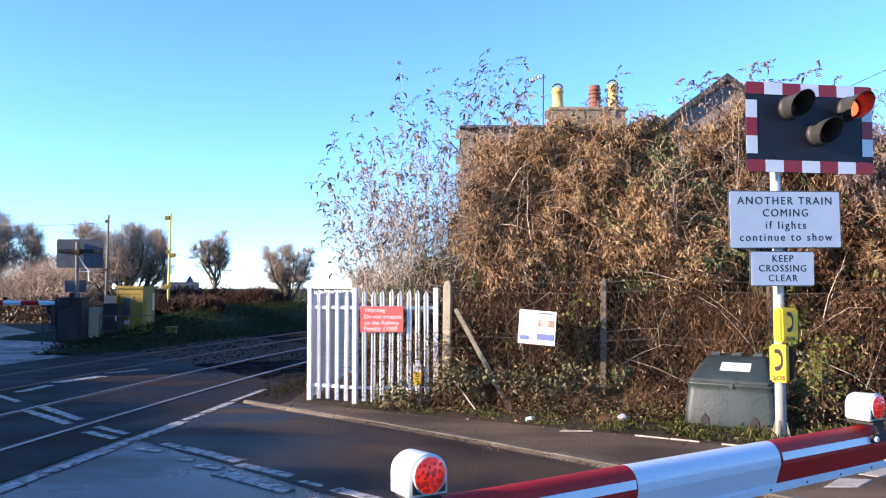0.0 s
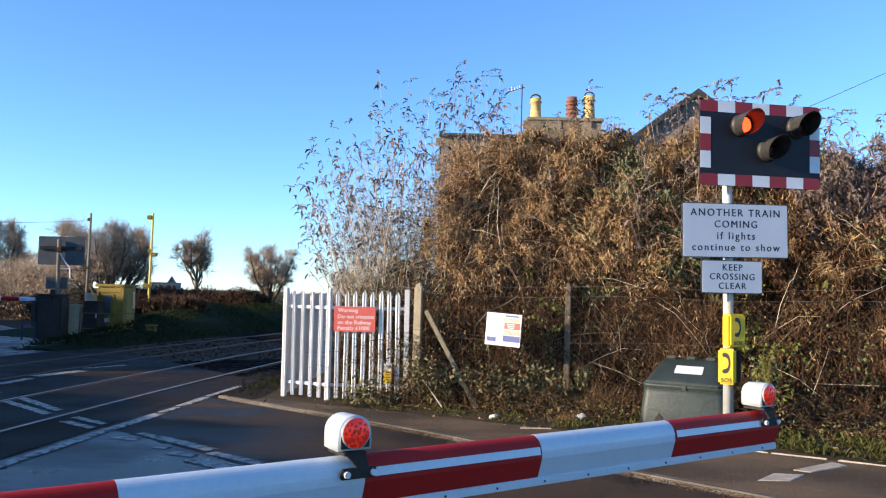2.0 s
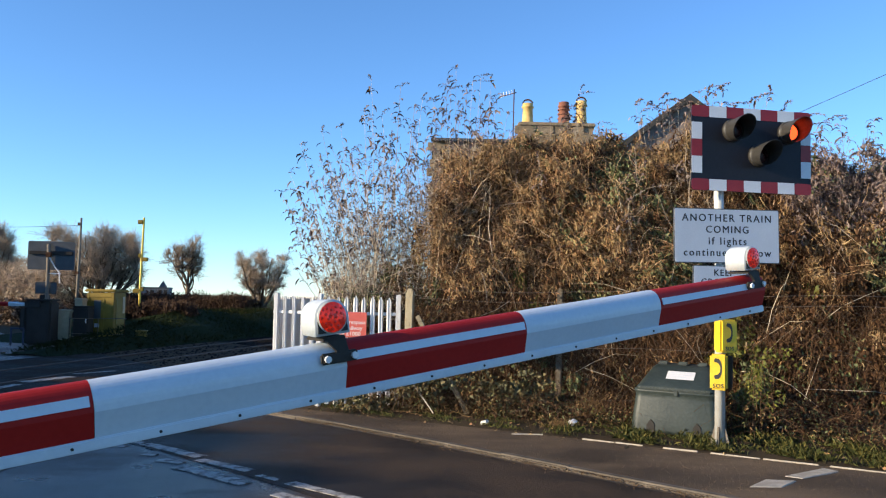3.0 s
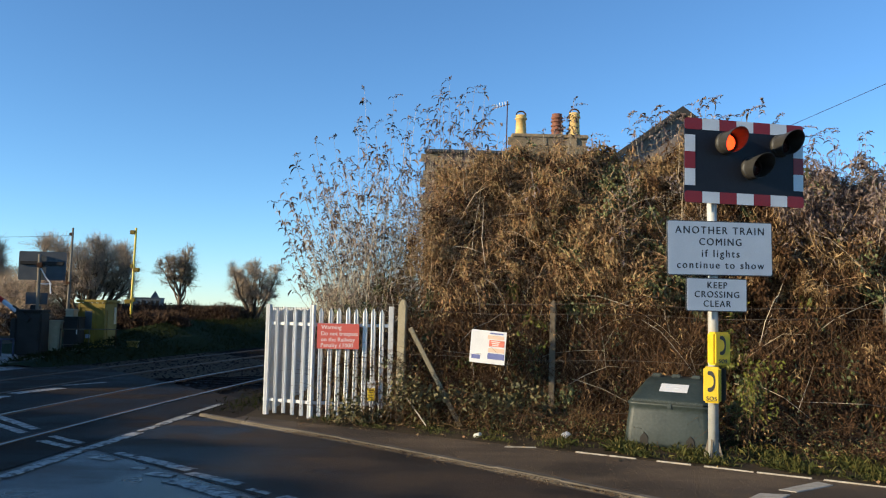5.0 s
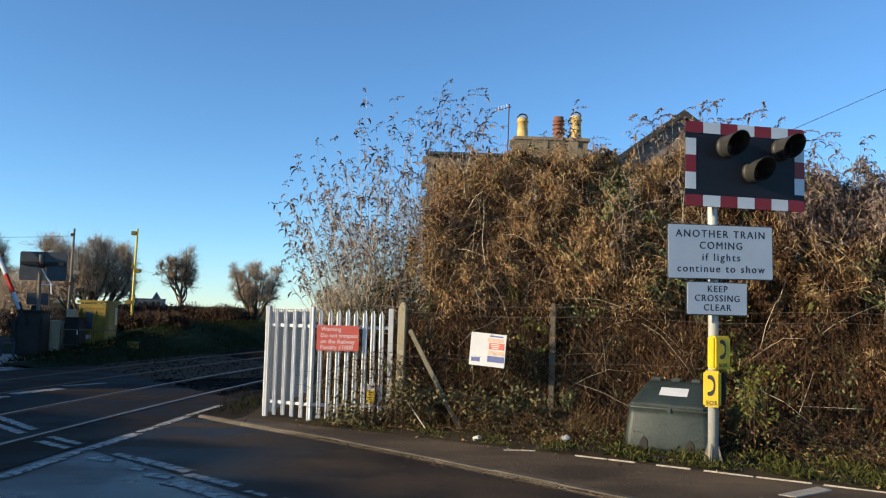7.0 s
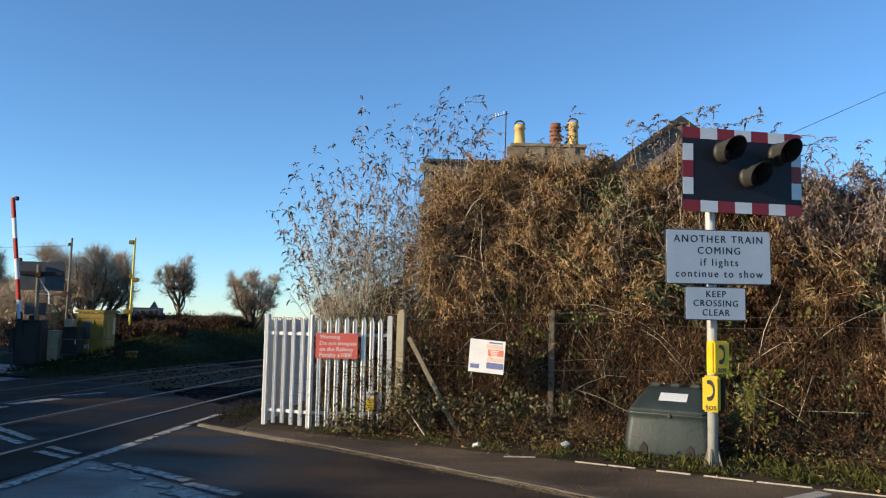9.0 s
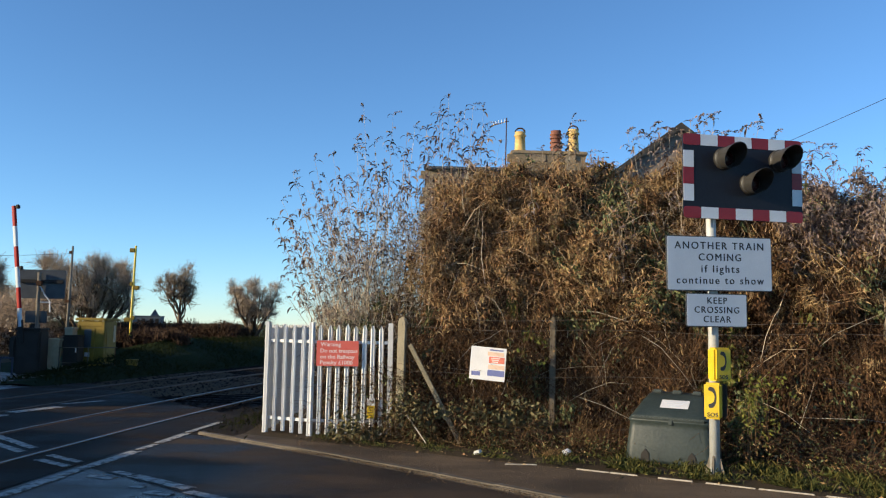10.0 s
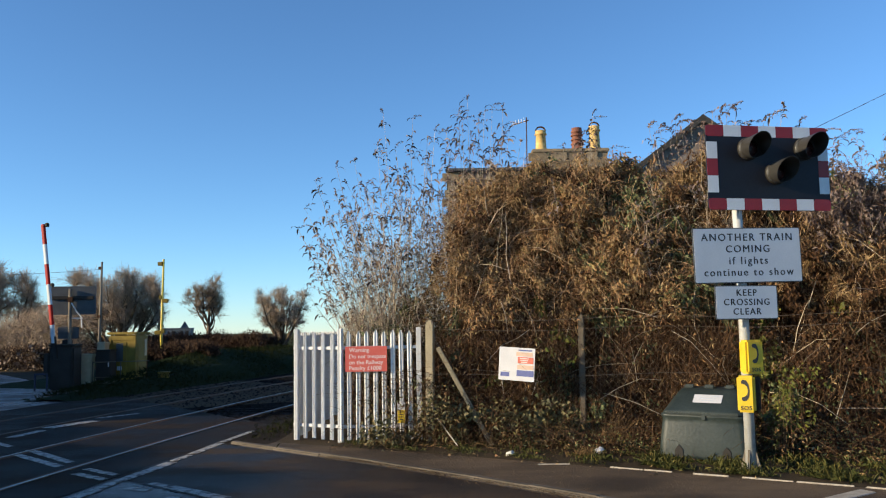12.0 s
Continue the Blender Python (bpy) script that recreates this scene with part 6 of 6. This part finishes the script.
def buddleia(name, label, base, stems, seed, reach, tops, lean, leafy=1.0, outline=(), tips=(), spike=1.0):
    """A shrub of slim wavering stems, side shoots with arched hanging leaves, and dark seed spikes at the tips."""
    rng = np.random.default_rng(seed)
    s = thing(name, label, "shrub", pose(*base), "tall bare shrubs")
    if tips:
        leaders(s, base, tips, rng, spike)
    n, k = stems, 9
    t = np.linspace(0, 1, k)
    a = np.clip(rng.normal(lean[0], lean[1], n), lean[0] - 1.35 * lean[1], lean[0] + 1.6 * lean[1])
    b = rng.normal(-0.05, 0.22, n)
    ln = rng.uniform(0, 1, n) ** 0.85 * (tops[1] - tops[0]) + tops[0]
    ln *= 1 - 0.85 * np.abs(a - lean[0])
    root = np.stack([rng.uniform(-reach, reach, n), rng.uniform(-0.3, 0.3, n), np.zeros(n)], 1)
    wave = np.cumsum(rng.normal(0, 0.016, (n, k, 3)), 1) * ln[:, None, None] * t[None, :, None]
    paths = root[:, None] + np.stack([np.sin(a)[:, None] * t ** 1.25, np.sin(b)[:, None] * t, np.cos(a)[:, None] * t], 2) * ln[:, None, None] + wave
    # outermost stems nod over at the top
    paths[..., 0] += (np.sign(a - lean[0]) * rng.uniform(0.0, 0.10, n) * ln)[:, None] * (t ** 3)[None]
    if outline:
        # no stem outgrows the shrub's outline
        xs, zs = [q[0] - base[0] for q in outline], [q[1] for q in outline]
        roof = np.interp(paths[:, -1, 0], xs, zs, left=0, right=0)
        ok = roof > 0
        paths, roof, root = paths[ok], roof[ok], root[ok]
        n = len(paths)
        fit = np.minimum(1.0, roof * 0.95 / paths[:, -1, 2]) * rng.uniform(0.86, 1.0, n)
        paths = root[:, None] + (paths - root[:, None]) * fit[:, None, None]
    rad = (1 - 0.80 * t)[None] * rng.uniform(0.0055, 0.012, (n, 1))
    part("stem_growth", stem_mesh("stem_growth", paths, rad, TWIG_PALE), TWIG_PALE, s, "long pale brown stems", kind="stuff")
    shoots, srad = offshoots(rng, paths, rad, 10, 0.30, 0.97, 0.62, 0.42, 0.35, 0.6, 5)
    fine, frad = offshoots(rng, shoots, srad, 2, 0.2, 0.95, 0.26, 0.5, 0.25, 0.7, 3)
    part("shoot_growth", stem_mesh("shoot_growth", shoots, np.maximum(srad, 0.0018), TWIG_PALE), TWIG_PALE, s, "fine side shoots", kind="stuff")
    part("spray_growth", stem_mesh("spray_growth", fine, np.maximum(frad, 0.0014), TWIG_PALE), TWIG_PALE, s, "finest sprays", kind="stuff")
    # arched leaves in pairs along shoots and sprays
    bear = np.concatenate([shoots[:, 1:].reshape(-1, 3), fine[:, 1:].reshape(-1, 3), paths[:, 4:].reshape(-1, 3)])
    at = np.repeat(bear, 2, 0) + rng.normal(0, 0.012, (2 * len(bear), 3))
    ang = np.repeat(rng.uniform(0, math.pi, len(bear)), 2) + np.tile([0, math.pi], len(bear)) + rng.normal(0, 0.3, 2 * len(bear))
    keep = rng.random(len(at)) < np.clip(-0.06 + at[:, 2] / 13.0, 0.04, 0.5) * leafy
    at, ang = at[keep], ang[keep]
    w = len(at)
    out = np.stack([np.cos(ang), np.sin(ang) * 0.7, rng.normal(0.1, 0.35, w)], 1)
    part("foliage", arched_leaves("foliage", at, out, rng.uniform(0.08, 0.165, w), rng.uniform(0.022, 0.038, w), LEAF_MAUVE, rng), LEAF_MAUVE, s, "dull purplish hanging leaves", kind="stuff")
    # seed spikes: short tapering heads of many scales
    top = np.concatenate([paths[:, -1], shoots[rng.random(len(shoots)) < 0.10, -1]])
    m = len(top)
    reps = 26
    q = np.tile(np.linspace(0, 1, reps), m)
    c = np.repeat(top, reps, 0)
    tilt = np.repeat(rng.normal(0, 0.25, (m, 3)), reps, 0) + [0, 0, 1.0]
    at = c + unit(tilt) * (q * np.repeat(rng.uniform(0.06, 0.15, m), reps))[:, None] + rng.normal(0, 0.006, (m * reps, 3)) * (1.2 - q)[:, None]
    part("seed_foliage", leaf_mesh("seed_foliage", at, rng.normal(0, 0.7, (len(at), 3)) + [0, 0, 0.8], rng.uniform(0.018, 0.034, len(at)), rng.uniform(0.010, 0.016, len(at)), LEAF_MAUVE, 0.1, rng), LEAF_MAUVE, s, "brown dry seed heads", kind="stuff")


def shrubs():
    rise = ((-2.45, 2.9), (-2.2, 3.4), (-1.9, 3.8), (-1.5, 4.3), (-1.1, 4.45), (-0.6, 4.55), (0.0, 4.6), (0.6, 4.7), (1.0, 4.7), (1.4, 4.5), (1.8, 4.4))
    buddleia("buddleia", "tall arching bare shrub behind the palisade fence", (-0.65, 13.9, 0), 160, 51, 0.60, (2.6, 4.9), (-0.08, 0.20), 0.6, rise,
             ((-2.25, 3.65), (-2.05, 4.05), (-1.8, 4.25), (-1.55, 3.75), (-1.42, 4.45), (-1.12, 4.65), (-0.90, 5.25), (-0.72, 4.65), (-0.46, 5.05), (-0.28, 4.75), (-0.05, 4.95), (0.22, 4.7), (-2.35, 3.25), (-1.95, 3.1), (-1.3, 4.0), (-0.6, 4.3)))
    buddleia("buddleia", "straggling shrub with dry seed heads against the house wall", (0.50, 14.2, 0), 75, 52, 0.7, (3.9, 4.9), (0.05, 0.09), 0.7, rise,
             ((0.36, 5.15), (0.50, 5.5), (0.64, 5.2), (0.82, 5.25), (1.0, 5.05), (1.22, 5.05), (1.4, 4.75), (0.2, 4.9), (0.9, 4.8), (0.55, 4.9), (0.72, 5.35), (0.3, 5.3), (1.1, 5.2), (0.45, 4.6), (0.8, 4.5)))
    buddleia("buddleia", "sprigs of dry climber in front of the chimney", (2.2, 14.0, 0), 40, 55, 0.8, (3.7, 4.5), (0.0, 0.10), 0.9, ((1.2, 4.2), (2.0, 4.45), (2.6, 4.4), (3.2, 4.1)), ((1.75, 4.5), (2.1, 4.6), (2.75, 4.55), (3.0, 4.4), (2.5, 5.05), (2.64, 5.2), (2.42, 4.8)))
    buddleia("buddleia", "thin tall shoots with seed heads above the thicket", (4.05, 13.1, 0), 75, 53, 1.0, (4.0, 4.7), (0.0, 0.12), 0.8, ((2.6, 3.9), (3.3, 4.2), (3.9, 4.5), (4.7, 4.6), (5.2, 4.5), (5.8, 4.3)),
             ((3.25, 4.5), (3.45, 4.75), (3.62, 4.45), (3.95, 4.85), (4.1, 4.6), (4.3, 4.95), (4.5, 4.75), (4.72, 5.0), (4.95, 4.7), (5.15, 4.8), (5.35, 4.9), (5.6, 4.65), (3.3, 4.7), (3.75, 4.85), (3.85, 4.65), (4.45, 4.9), (4.62, 4.95), (4.85, 4.75), (5.05, 4.72), (6.1, 4.6), (6.25, 4.5)), 1.5)
    buddleia("buddleia", "bare shrub above the roadside thicket", (6.8, 12.8, 0), 330, 54, 1.4, (3.4, 4.5), (0.02, 0.15), 4.0, ((4.9, 4.0), (6.0, 4.3), (6.4, 4.4), (6.9, 4.65), (7.6, 4.6), (9.0, 4.5)), ((6.0, 4.35), (6.35, 4.45), (6.7, 4.3), (7.0, 4.45), (7.2, 4.45), (7.7, 4.6)))


def verge_growth():
    rng = np.random.default_rng(60)
    n = 90000
    q = rng.random(n)
    a, b = np.array([-1.5, 12.30]), np.array([8.4, 6.2])
    p = a + (b - a) * q[:, None]
    nrm = np.array([0.552, 0.834])
    off = -0.34 + rng.beta(1.1, 1.9, n) * 2.1
    p = p + nrm * off[:, None]
    at = np.concatenate([p, np.full((n, 1), 0.035)], 1)
    # tufts with bare litter between
    tuft = np.sin(q * 61 + off * 9) * np.sin(q * 23 - off * 5 + 1) + rng.normal(0, 0.35, n)
    keep = (tuft + 0.25 * np.sin(q * 140) * np.sin(off * 21) > 0.34) & (rng.random(n) < np.where(q > 0.38, 1.0, 0.4))
    at, q, n = at[keep], q[keep], int(keep.sum())
    tall = np.where((q > 0.32), 1.0, 0.55)
    along = rng.normal(0, 0.45, (n, 3)) + [0, 0, 1.0]
    tagged(new("verge_grass", leaf_mesh("verge_grass", at, along, rng.uniform(0.04, 0.15, n) * tall * (0.7 + 0.9 * rng.random(n) ** 4), rng.uniform(0.006, 0.015, n), GRASS_BLADE, 0.3, rng)), "tufty green and straw verge grass", "grass", kind="stuff")
    m = 420
    c = np.array([-2.62, 14.3]) + rng.normal(0, 1, (m, 2)) * [0.22, 0.9]
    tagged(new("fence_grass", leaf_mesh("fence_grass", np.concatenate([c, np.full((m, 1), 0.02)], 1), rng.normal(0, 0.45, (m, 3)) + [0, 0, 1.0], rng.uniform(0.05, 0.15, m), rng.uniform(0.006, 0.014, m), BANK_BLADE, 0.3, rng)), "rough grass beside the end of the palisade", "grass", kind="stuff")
    # low brambles and ivy at the thicket's foot
    m = 18000
    q = np.where(rng.random(m) < 0.3, rng.normal(0.13, 0.07, m).clip(0, 1), rng.random(m))
    p = np.array([-1.25, 12.45]) + (np.array([7.8, 8.2]) - np.array([-1.25, 12.45])) * q[:, None] + nrm * rng.uniform(-0.25, 0.8, (m, 1))
    hump = 0.20 + 0.42 * np.exp(-((q - 0.13) / 0.11) ** 2) + 0.30 * np.clip(np.sin(q * 19.0) * np.sin(q * 7 + 1), 0, 1) + 0.25 * np.exp(-((q - 0.05) / 0.05) ** 2)
    z = 0.03 + rng.random(m) * hump
    at = np.concatenate([p, z[:, None]], 1)
    at = at[~((np.abs(at[:, 0] - 3.0) < 0.75) & (at[:, 1] < 10.55)) & ~((np.abs(at[:, 0] - 0.58 + 0.54 * at[:, 2]) < 0.14) & (at[:, 1] < 11.9))]
    m = len(at)
    g = thing("ground_brambles", "low bramble and ivy growth at the foot of the thicket", "undergrowth", kind="stuff")
    pick = rng.random(m)
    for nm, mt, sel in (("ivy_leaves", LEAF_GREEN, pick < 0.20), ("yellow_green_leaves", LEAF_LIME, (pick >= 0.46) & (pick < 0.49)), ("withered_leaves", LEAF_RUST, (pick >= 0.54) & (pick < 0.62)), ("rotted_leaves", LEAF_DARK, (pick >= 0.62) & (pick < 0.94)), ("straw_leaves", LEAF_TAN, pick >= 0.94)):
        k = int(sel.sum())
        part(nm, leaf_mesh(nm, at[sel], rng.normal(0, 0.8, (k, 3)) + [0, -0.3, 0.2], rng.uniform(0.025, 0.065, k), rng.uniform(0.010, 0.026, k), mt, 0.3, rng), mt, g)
    k = 1700
    p0 = at[rng.integers(0, m, k)]
    d = unit(rng.normal(0, 0.7, (k, 3)) + [0, -0.2, 0.5])
    ln = rng.uniform(0.3, 0.9, (k, 1))
    t = np.linspace(0, 1, 5)
    paths = p0[:, None] + d[:, None] * (ln * t)[..., None] - np.array([0, 0, 1.0]) * (ln * 0.45 * t ** 2)[..., None]
    paths[..., 2] = np.maximum(paths[..., 2], 0.03)
    part("canes", stem_mesh("canes", paths, np.full((k, 5), 0.0035) * (1 - 0.6 * t), STEM_BROWN), STEM_BROWN, g, "trailing bramble canes")
    # leafy bramble mounds at the fence corner
    s = thing("bramble_bush", "grey green bramble sprawling at the fence corner", "bramble")
    m, c = 2000, 30
    cx = rng.uniform(-1.15, 1.6, c)
    cz = 0.10 + 0.30 * rng.random(c) * np.where(cx > -0.3, 1.4, 0.8)
    cy = 12.12 - 0.27 * np.clip(cx + 0.4, 0, 9) - rng.uniform(0.0, 0.40, c)
    pick = rng.integers(0, c, m)
    ball = unit(rng.normal(size=(m, 3))) * rng.random((m, 1)) ** 0.4 * [0.30, 0.18, 0.20]
    at = np.stack([cx, cy, cz], 1)[pick] + ball
    at[:, 2] = np.maximum(at[:, 2], 0.05)
    at = at[~((np.abs(at[:, 0] + 0.60) < 0.17) & (at[:, 2] > 0.20)) & ~((np.abs(at[:, 0] - 0.58 + 0.54 * at[:, 2]) < 0.15) & ((at[:, 2] < 0.40) | (at[:, 2] > 0.62)))]
    m = len(at)
    part("foliage", leaf_mesh("foliage", at, rng.normal(0, 0.7, (m, 3)) + [0, -0.35, 0.1], rng.uniform(0.045, 0.095, m), rng.uniform(0.030, 0.058, m), BRAMBLE, 0.3, rng), BRAMBLE, s, "grey green leaves", kind="stuff")
    k = 150
    p0 = np.stack([cx, cy, cz * 0], 1)[rng.integers(0, c, k)] + rng.normal(0, 0.12, (k, 3)) * [1, 0.6, 0]
    d = unit(rng.normal(0, 0.55, (k, 3)) + [0, -0.25, 0.9])
    ln = rng.uniform(0.4, 0.95, (k, 1))
    t = np.linspace(0, 1, 7)
    paths = p0[:, None] + d[:, None] * (ln * t)[..., None] - np.array([0, 0, 1.0]) * (ln * 0.75 * t ** 2.2)[..., None]
    paths[..., 2] = np.maximum(paths[..., 2], 0.055)
    part("cane_growth", stem_mesh("cane_growth", paths, np.full((k, 7), 0.0040) * (1 - 0.6 * t), TUSSOCK), TUSSOCK, s, "arching bramble canes", kind="stuff")
    # leafy yellow-green shoots arching out beside the signal post
    s = thing("bramble_bush", "yellow green leafy bramble arching beside the signal post", "bramble")
    k = 17
    t = np.linspace(0, 1, 9)
    p0 = np.array([4.0, 10.35, 0.04]) + rng.normal(0, 1, (k, 3)) * [0.08, 0.10, 0]
    top = rng.uniform(0.45, 1.05, (k, 1))
    over = rng.uniform(0.0, 1.0, (k, 1)) ** 2 * 0.62 * top
    paths = p0[:, None] + np.stack([over * t ** 1.8, -0.15 * t[None] * np.ones((k, 1)), top * np.sin(t * 1.75)], 2)
    part("cane_growth", stem_mesh("cane_growth", paths, np.full((k, 9), 0.0035) * (1 - 0.6 * t), TUSSOCK), TUSSOCK, s, "arching canes", kind="stuff")
    at = np.repeat(paths[:, 2:].reshape(-1, 3), 4, 0)
    m = len(at)
    at = at + rng.normal(0, 0.035, (m, 3))
    part("foliage", leaf_mesh("foliage", at, rng.normal(0, 0.7, (m, 3)) + [0, -0.35, 0.0], rng.uniform(0.03, 0.075, m), rng.uniform(0.018, 0.040, m), LEAF_LIME, 0.3, rng), LEAF_LIME, s, "yellow green leaves", kind="stuff")
    # fallen leaves on footway and verge
    m = 170
    q = rng.random(m)
    p = a + (b - a) * q[:, None] + nrm * rng.normal(0.15, 0.45, (m, 1))
    at = np.concatenate([p, rng.uniform(0.036, 0.05, (m, 1))], 1)
    tagged(new("fallen_leaves", leaf_mesh("fallen_leaves", at, rng.normal(size=(m, 3)) * [1, 1, 0.15], rng.uniform(0.03, 0.07, m), rng.uniform(0.02, 0.045, m), LEAF_RUST, 0.05, rng)), "fallen brown leaves on the footway", "leaves", kind="stuff")
    # grit and crumbled leaf over the footway, soil and leaf swept against the kerb
    kx, ky = [p[0] for p in KERB[:7]][::-1], [p[1] for p in KERB[:7]][::-1]
    ox, oy = (-2.45, -0.30, 1.40, 3.92, 7.3), (12.42, 11.10, 10.02, 8.40, 6.15)
    m = 15000
    x = rng.uniform(-1.6, 5.2, m)
    f = rng.random(m)
    f = np.where(rng.random(m) < 0.35, np.where(f < 0.5, 0.10 * rng.random(m) ** 1.5, 1 - 0.16 * rng.random(m) ** 1.5), f)
    at = np.stack([x, np.interp(x, kx, ky) * (1 - f) + np.interp(x, ox, oy) * f, np.full(m, 0.032)], 1) + np.stack([0.05 * (1 - f), 0.05 * (1 - f), 0 * f], 1)
    tagged(new("footway_grit", leaf_mesh("footway_grit", at, rng.normal(size=(m, 3)) * [1, 1, 0.35], rng.uniform(0.005, 0.013, m), rng.uniform(0.004, 0.010, m), GRIT, 0.2, rng)), "grit and crumbled leaf strewn over the footway", "grit", kind="stuff")
    m = 3600
    x = rng.uniform(-1.6, 5.2, m)
    d = rng.exponential(0.05, m) * (0.7 + 0.6 * np.sin(x * 5.0) * np.sin(x * 2.3 + 1))
    at = np.stack([x - d * 0.7 - 0.01, np.interp(x, kx, ky) - d * 0.7 - 0.01, np.full(m, 0.010) + 0.02 * np.exp(-d / 0.03)], 1)
    tagged(new("gutter_soil", leaf_mesh("gutter_soil", at, rng.normal(size=(m, 3)) * [1, 1, 0.4], rng.uniform(0.008, 0.022, m), rng.uniform(0.006, 0.015, m), GRIT, 0.2, rng)), "brown soil and leaf crumbs along the kerb", "soil", kind="stuff")
    # dead grass tussocks at the fence foot
    for cx, cy, hgt, m in ((2.2, 11.30, 0.66, 130), (1.72, 10.62, 0.18, 170)):
        t = np.linspace(0, 1, 5)
        p0 = np.array([cx, cy, 0.03]) + rng.normal(0, 0.10, (m, 3)) * [1, 0.6, 0]
        d = unit(rng.normal(0, 0.42, (m, 3)) * [1, 0.8, 0.4] + [0, -0.15, 1.0])
        ln = rng.uniform(0.5, 1.1, (m, 1)) * hgt
        paths = p0[:, None] + d[:, None] * (ln * t)[..., None] - np.array([0, 0, 1.0]) * (ln * rng.uniform(0.1, 0.6, (m, 1)) * t ** 2.4)[..., None]
        paths[..., 2] = np.maximum(paths[..., 2], 0.03)
        tagged(new("dead_grass", stem_mesh("dead_grass", paths, np.full((m, 5), 0.0026) * (1 - 0.6 * t), TUSSOCK)), "tussock of dead straw coloured grass", "grass", "dead grass tussocks", "stuff")
    # short grass where the near barrier stands
    m = 14000
    gx, gy = rng.uniform(-7.0, 2.5, m), rng.uniform(-4.5, 6.5, m)
    edge = gx + 0.98 * gy
    ok = edge < 1.9 - 0.15 * rng.random(m)
    at = np.stack([gx, gy, np.full(m, 0.03)], 1)[ok]
    m = len(at)
    tagged(new("near_grass", leaf_mesh("near_grass", at, rng.normal(0, 0.5, (m, 3)) + [0, 0, 1.0], rng.uniform(0.04, 0.10, m), rng.uniform(0.005, 0.010, m), GRASS_BLADE, 0.3, rng)), "short winter grass beside the road", "grass", kind="stuff")
    # litter and a broken cane
    bm = bmesh.new()
    bmesh.ops.create_icosphere(bm, subdivisions=2, radius=0.075)
    for v in bm.verts:
        v.co *= 0.75 + 0.5 * noise.noise(v.co * 30)
        v.co.z *= 0.7
    solid("litter", bm, CARD_WHITE, "crumpled scrap of white litter on the verge", "litter", pose(1.90, 10.68, 0.09))
    bm = tube([(0, 0, 0.05), (0, 0, -0.05)], [0.026, 0.030], 10)
    solid("litter", bm, POST_GREY, "discarded pale drink can in the undergrowth", "litter", pose(0.80, 10.72, 0.06, 70, 20, 30))
    solid("fallen_cane", tube([(0.16, 11.35, 0.08), (-0.12, 11.75, 0.42), (-0.28, 12.05, 0.62)], [0.008, 0.010, 0.007], 5), TWIG_PALE, "pale broken cane leaning in the brambles", "cane")


# ---- hedges added out of view to shade the far side and the approach ----
def tall_hedge(a, b, height, label):
    a, b = Vector(a), Vector(b)
    d = b - a
    bm = box((d.length, 2.2, height), (d.length / 2, 0, height / 2))
    bmesh.ops.subdivide_edges(bm, edges=bm.edges[:], cuts=14, use_grid_fill=True)
    for v in bm.verts:
        k = noise.noise(v.co * 0.7) + 0.6 * noise.noise(v.co * 1.9)
        v.co += Vector((0.2 * k, 0.5 * k, (0.5 * k) if v.co.z > 1 else 0))
    h = thing("shade_hedge", label, "hedge", pose(a.x, a.y, 0, 0, 0, math.degrees(math.atan2(d.y, d.x))))
    part("foliage", bm, LEAF_GREEN, h)


def shade_trees():
    tall_hedge((-25.2, 10.3), (-42.2, 31.8), 7.2, "unseen tall hedge added to shade the far side")
    tall_hedge((-18.2, 1.3), (-24.8, 9.8), 4.75, "unseen hedge added to shade the approach road")


ground()
kerbs()
railway()
markings()
footway_blocks()
LENSES = crossing_signal()
signal_plates()
NEAR_BOOM = near_barrier()
palisade()
link_fence()
grit_bin()
house()
FAR_BOOM = far_signal()
far_furniture()
far_conifer()
bank()
far_trees()
thicket()
shrubs()
verge_growth()
shade_trees()


def motions():
    # near boom: down, then lifting
    near = ((0.0, 0), (2.5, 0), (2.6, 0.4), (2.7, 2.0), (2.8, 4.0), (2.9, 5.7), (3.0, 7.3), (3.1, 9.2), (3.2, 11.0), (3.6, 18.5), (4.2, 30.5), (4.8, 42.5), (5.4, 54), (6.0, 64.5), (6.6, 74), (7.2, 80), (7.8, 82), (12.0, 82))
    walk(NEAR_BOOM, [(t, pose(*BOOM_AT, 0, 0, BOOM_TURN) @ pose(0, 0, 0, 0, -a, 0)) for t, a in near])
    far = ((0.0, 0), (3.0, 0), (3.3, 1.5), (3.6, 6), (4.2, 17), (4.8, 28.5), (5.2, 35.5), (5.6, 40), (6.0, 45), (6.5, 52), (6.8, 58), (7.0, 62), (7.2, 66), (7.6, 72.5), (8.0, 78), (8.4, 81), (8.8, 82), (9.0, 82.5), (12.0, 82.5))
    walk(FAR_BOOM, [(t, pose(*FAR_PIVOT, 0, 0, FAR_TURN) @ pose(0, 0, 0, 0, -a, 0)) for t, a in far])
    # the two red lenses flash in turn; each comes forward in its housing as it lights
    for lens, spans in zip(LENSES, FLASH):
        x, y, z = lens.location
        rows, lit = [], False
        for t in [k / 10 for k in range(0, 121)]:
            lit = any(a <= t < b for a, b in spans)
            rows.append((t, pose(x, y - (0.042 if lit else 0.0), z)))
        walk(lens, rows)


FLASH = (((0.3, 0.55), (1.0, 1.35), (1.8, 2.05), (2.5, 2.85), (3.25, 3.55), (4.0, 4.35), (4.75, 5.15), (5.47, 5.75)),
         ((-0.1, 0.25), (0.55, 0.95), (1.35, 1.75), (2.05, 2.45), (2.85, 3.25), (3.55, 4.0), (4.35, 4.75), (5.15, 5.55)))
motions()
